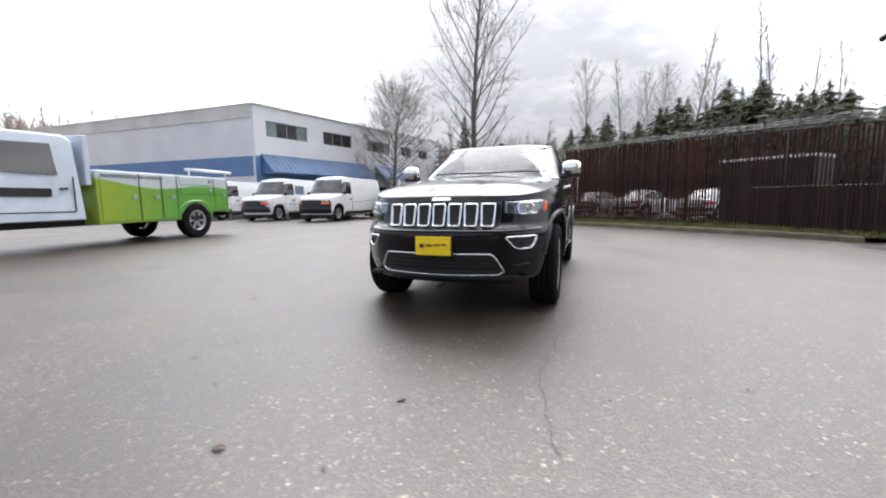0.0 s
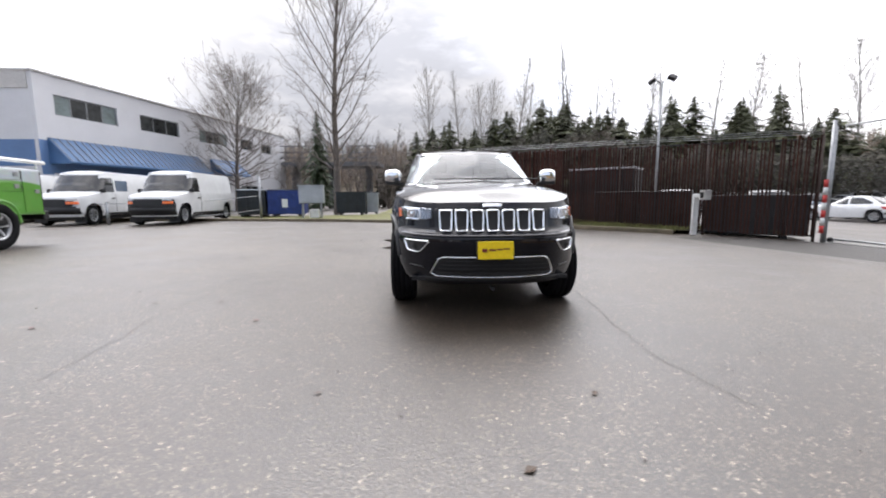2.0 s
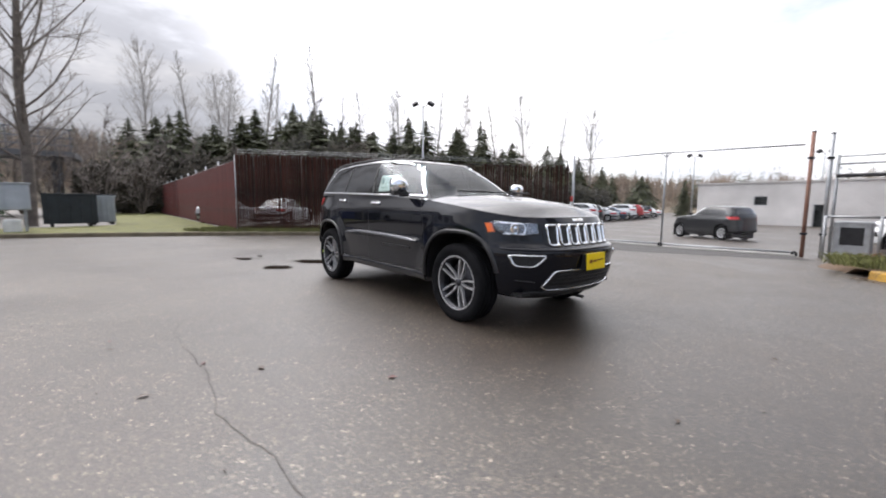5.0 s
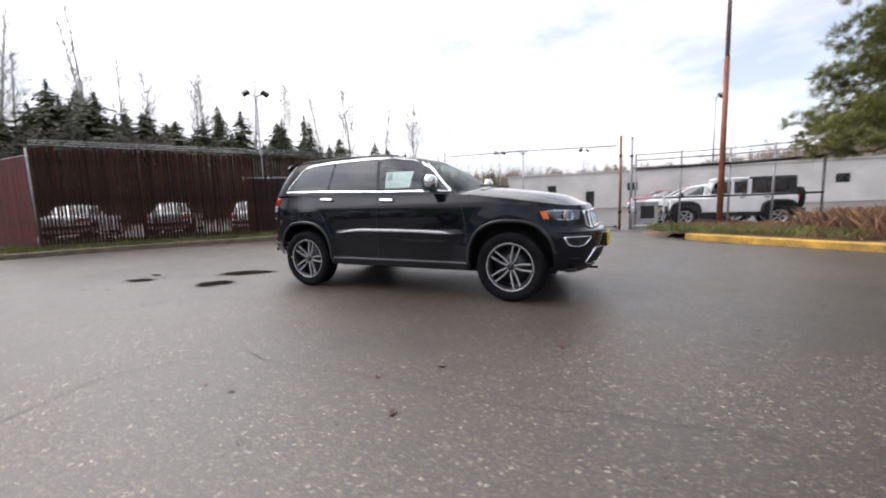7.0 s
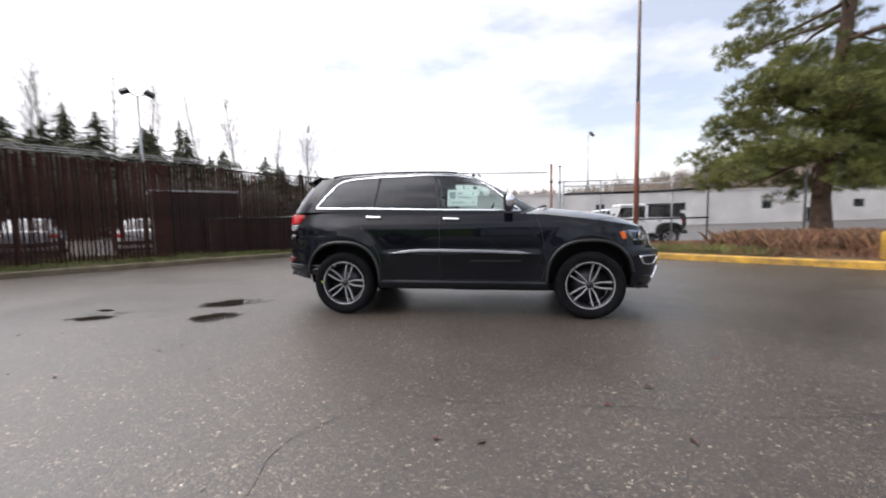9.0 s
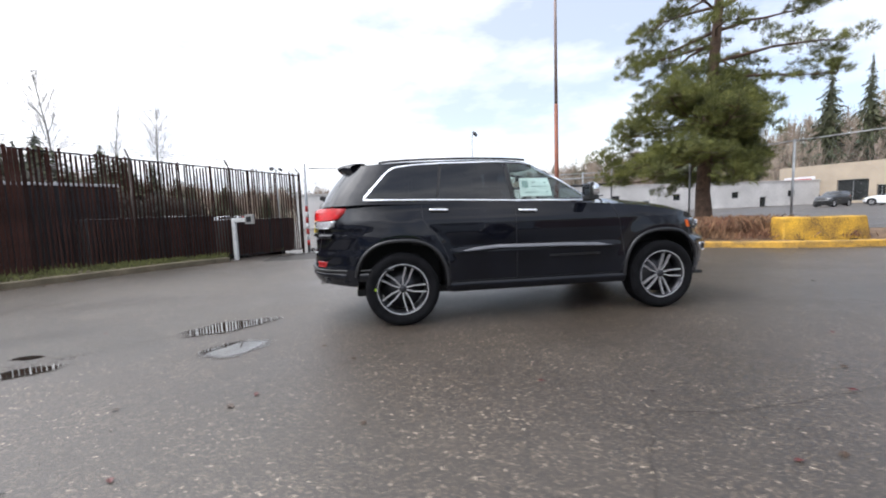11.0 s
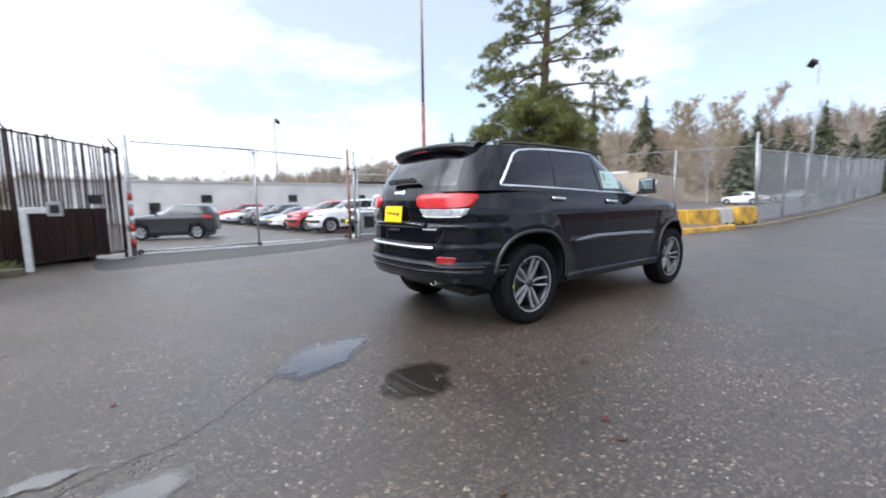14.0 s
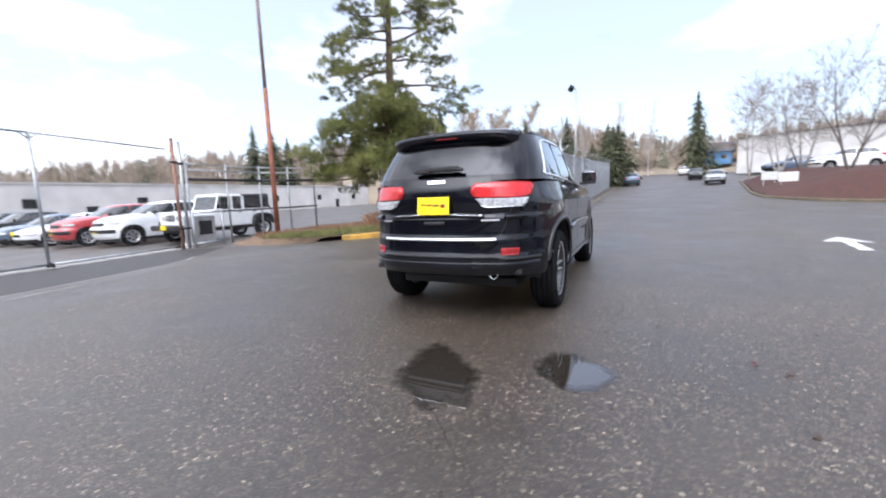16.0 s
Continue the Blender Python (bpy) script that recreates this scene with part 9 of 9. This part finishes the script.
for k_, (x_, y_, s_) in enumerate(SPOTS):
    s_ *= (1.3 if k_ < 50 else 1.15) * (0.82 + 0.36 * ((k_ * 0.618) % 1))
    # the belt of trees sinks away towards the lot
    az_, far_ = math.degrees(math.atan2(x_ + 4, y_)), math.hypot(x_ + 4, y_)
    cap_ = (1.1 + far_ * math.tan(radians(float(np.interp(az_, [0, 20, 40, 55, 63, 75], [12.5, 14.0, 13.0, 9.6, 5.8, 3.2]))))) / (15.2, 12.2, 12.4)[k_ % 3]
    s_ = min(s_, cap_ * (0.82 + 0.2 * ((k_ * 0.37) % 1)))
    copy_thing(proto[k_ % 3], pose(x_, y_, gz(x_, y_) - 0.1, 0, 0, k_ * 50) @ Matrix.Diagonal((s_ * (0.95 + 0.25 * (k_ % 3)), s_ * (1.0 + 0.2 * (k_ % 2)), s_, 1)) @ Matrix.Diagonal((1.7, 1.7, 0.95, 1) if k_ < 13 else (1.4, 1.4, 1, 1)))
conifer(pose(-10.3, 33, 0), 8.9, 2.3, 9, "narrow dark yew behind the bins", "yew", IVY, 0.22)
# beside the road and beyond the yard
for k_, (x_, y_, s_) in enumerate(((0.9, -46, 0.55), (1.6, -49, 0.6), (0.6, -53, 0.62), (2.0, -57, 0.5), (3.0, -45, 0.42))):
    copy_thing(proto[1], pose(x_, y_, gz(x_, y_) - 0.1, 0, 0, k_ * 70) @ Matrix.Diagonal((s_, s_, s_ * 1.05, 1)))["group"] = "conifers along the road"
for k_, (x_, y_, s_) in enumerate(((62.7, -100, 1.75), (51.5, -106.8, 2.0), (67, -97.4, 1.8), (71, -93, 1.5), (64.5, -55, 1.25), (61.5, -56, 1.15), (67.5, -53, 1.1), (17, -66, 0.86), (14, -66, 0.85), (17.5, -73, 0.95), (16, -84, 1.05), (9, -72, 0.85), (11, -80, 1.0), (-12.8, -94, 1.4))):
    w_ = s_ * (0.55 if k_ == 13 else 0.6 if k_ < 4 else 1)
    copy_thing(proto[k_ % 3], pose(x_, y_, hill_z(x_, y_) - 0.3, 0, 0, k_ * 40) @ Matrix.Diagonal((w_, w_, s_, 1)))["group"] = "tall conifers beyond the yard"

# tan leafless trees beyond the tan workshop
TAN_TWIG = mat("tan winter twigs", (0.36, 0.29, 0.21), 0.95, 0, 0.2, 0.6, 10, 0)
brown = bare_tree(pose(54.3, -99.8, hill_z(54.3, -99.8) - 0.3), 17.5, 71, "tan brown leafless tree beyond the workshop", 5.2, 0.12, (44, 20), 64, TAN_TWIG, 0.22, 2, "tan woods beyond the workshop", 0.03, 1.1, twigs=TAN_TWIG)
for k_, (x_, y_, s_, w_) in enumerate(((41, -76, 0.9, 0.9), (38.5, -83, 0.98, 1.1), (33.4, -77, 0.86, 1.2), (36, -92, 1.05, 1.3), (30.4, -78, 0.98, 1.25), (26.3, -74, 0.92, 1.15), (24.8, -79, 1.06, 1.2), (30, -90, 1.1, 1.4), (22.0, -76, 0.85, 1.0), (46, -86, 1.0, 1.2), (51, -80, 0.85, 1.1), (24, -92, 1.1, 1.3))):
    x_, y_ = -4.5 + (x_ + 4.5) * 1.4, 2.7 + (y_ - 2.7) * 1.4
    copy_thing(brown, pose(x_, y_, hill_z(x_, y_) - 0.3, 0, 0, k_ * 83) @ Matrix.Diagonal((s_ * w_, s_ * w_, s_, 1)))

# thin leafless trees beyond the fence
# haze and glare over these trees are put into the twig colour
PALE_TWIG = mat("twigs paled for haze", (0.44, 0.42, 0.40), 0.95, 0, 0.15, 0.6, 10, 0)
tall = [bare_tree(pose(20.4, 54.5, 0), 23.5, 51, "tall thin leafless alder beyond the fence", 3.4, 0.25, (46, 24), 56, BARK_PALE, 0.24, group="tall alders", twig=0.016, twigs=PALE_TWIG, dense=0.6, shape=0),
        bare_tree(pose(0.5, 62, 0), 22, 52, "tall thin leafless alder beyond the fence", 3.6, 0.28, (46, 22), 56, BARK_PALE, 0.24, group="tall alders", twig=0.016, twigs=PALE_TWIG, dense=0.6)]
thicket = bare_tree(pose(-4.2, 37, 0), 6.5, 61, "leafless brown thicket shrub behind the lawn", 2.6, 0.12, (55, 20), 40, BARK, 0.10, 5, "thicket behind the lawn", 0.012, 1.0)
for k_, (x_, y_, s_) in enumerate(((-1.5, 40, 0.9), (-7.5, 41, 1.1), (-12.5, 40, 1.2), (-16, 44, 1.2), (-5, 47, 1.3), (0, 49, 1.1), (-10, 49, 1.4), (-20, 40, 1.2), (3.5, 46, 0.95), (-14, 36, 0.8))):
    copy_thing(thicket, pose(x_, y_, 0, 0, 0, k_ * 77) @ Matrix.Diagonal((s_, s_, s_ * (1 + 0.1 * (k_ % 3)), 1)))
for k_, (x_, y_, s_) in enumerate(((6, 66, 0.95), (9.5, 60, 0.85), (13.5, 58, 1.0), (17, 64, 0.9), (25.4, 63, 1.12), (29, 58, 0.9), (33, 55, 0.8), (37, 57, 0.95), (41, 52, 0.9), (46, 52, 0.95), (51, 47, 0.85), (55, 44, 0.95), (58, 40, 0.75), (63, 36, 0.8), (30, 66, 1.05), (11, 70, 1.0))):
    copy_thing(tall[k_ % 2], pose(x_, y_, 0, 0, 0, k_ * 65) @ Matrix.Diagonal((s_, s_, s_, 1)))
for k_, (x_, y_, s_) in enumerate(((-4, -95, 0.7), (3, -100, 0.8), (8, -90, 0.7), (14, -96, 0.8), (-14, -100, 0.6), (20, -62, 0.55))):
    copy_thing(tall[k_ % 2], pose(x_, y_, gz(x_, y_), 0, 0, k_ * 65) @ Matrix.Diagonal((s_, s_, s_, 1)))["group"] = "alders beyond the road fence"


def dark_thicket():
    """A deep belt of dark brush and low evergreens beyond the fence, as many small leaf sprays."""
    rnd = random.Random(19)
    verts, faces = [], []
    for _ in range(26000):
        az = rnd.uniform(-4, 65)
        r = float(np.interp(az, [0, 45, 65], [43, 47, 58])) + rnd.uniform(-2.5, 2.5)
        x, y = -3 + r * math.sin(radians(az)), r * math.cos(radians(az))
        top = 1.1 + r * math.tan(radians(float(np.interp(az, [-4, 2, 12, 20, 29, 35, 40, 52, 60, 65], [4.5, 6.2, 7.4, 10.4, 10.4, 8.0, 6.8, 5.6, 4.2, 2.2]))))
        top *= 0.86 + 0.3 * noise.noise((az * 0.35, 2.0, 0.0)) + 0.16 * noise.noise((az * 1.7, 5.0, r * 0.2))
        u = rnd.random() ** 0.8
        z = gz(x, y) + top * u
        a, s, k = rnd.uniform(0, 6.28), rnd.uniform(0.22, 0.55), len(verts)
        d = Vector((math.cos(a), math.sin(a), rnd.gauss(0.6, 0.6))).normalized() * s
        w = d.orthogonal().normalized() * s * 0.4
        p = Vector((x, y, z))
        verts += [p - w, p + w, p + d]
        faces.append((k, k + 1, k + 2))
    tagged(raw("dark_thicket", verts, faces, mat("dark winter brush", (0.030, 0.023, 0.016), 0.95, 0, 0.35, 0.12, 1.0, 0, by_island=0.4, var_color=(0.020, 0.022, 0.013))), "dark dense brush and low evergreens beyond the fence", "brush", kind="stuff")


dark_thicket()


def hills():
    verts, faces = [], []
    th = np.arange(-180, 180, 2.0)
    prof = SLOPE
    for t in th:
        for dr, k in prof:
            x, y = ring_point(t, R_(t) + dr)
            b = gz(x, y)
            verts.append((x, y, b + (H_(t) - b) * k * 0.9 + (2.0 * noise.noise((x * 0.03, y * 0.03, 1)) if k > 0 else -1)))
    n, m = len(th), len(prof)
    for i in range(n):
        for j in range(m - 1):
            faces.append((i * m + j, i * m + j + 1, ((i + 1) % n) * m + j + 1, ((i + 1) % n) * m + j))
    tagged(raw("backdrop", verts, faces, HILL, None, True), "brown wooded hills round the yard, unseen -x side added for reflections", "hill", kind="structure")
    rnd = random.Random(77)
    bv, bf, cv, cf = [], [], [], []
    for _ in range(4300):
        t = rnd.uniform(-70, 210)
        t = t - 360 if t > 180 else t
        dr = rnd.uniform(-34, 12)
        x, y = ring_point(t, R_(t) + dr)
        k = np.interp(dr, [p[0] for p in prof], [p[1] for p in prof])
        b = gz(x, y)
        z = b + (H_(t) - b) * k * 0.9 - 0.6
        s = rnd.uniform(0.6, 1.15) * (R_(t) / 130) ** 0.3
        if rnd.random() < 0.82:
            hgt = 7.5 * s
            for i in range(58):
                a, u = rnd.uniform(0, 6.28), rnd.uniform(0.1, 1.0)
                L_ = hgt * rnd.uniform(0.18, 0.42)
                r = hgt * 0.24 * math.sin(math.pi * min(1, u * 0.9 + 0.1)) * rnd.random()
                p = (x + r * math.cos(a), y + r * math.sin(a), z + u * hgt * 0.72)
                q = (p[0] + L_ * 0.35 * math.cos(a), p[1] + L_ * 0.35 * math.sin(a), p[2] + L_)
                w = 0.075 * s
                n0 = len(bv)
                bv.extend(((p[0] - w * math.sin(a), p[1] + w * math.cos(a), p[2]), (p[0] + w * math.sin(a), p[1] - w * math.cos(a), p[2]), q))
                bf.append((n0, n0 + 1, n0 + 2))
        else:
            v, f = conifer_mesh(9.0 * s, 2.2 * s, rnd.randrange(9999), 9, 6, 0.3, 2)
            n0 = len(cv)
            cv.extend((p[0] + x, p[1] + y, p[2] + z) for p in v)
            cf.extend(tuple(i + n0 for i in q) for q in f)
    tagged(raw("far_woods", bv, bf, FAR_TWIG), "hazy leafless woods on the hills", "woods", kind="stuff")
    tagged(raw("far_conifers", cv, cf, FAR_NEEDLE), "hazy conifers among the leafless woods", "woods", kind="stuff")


hills()
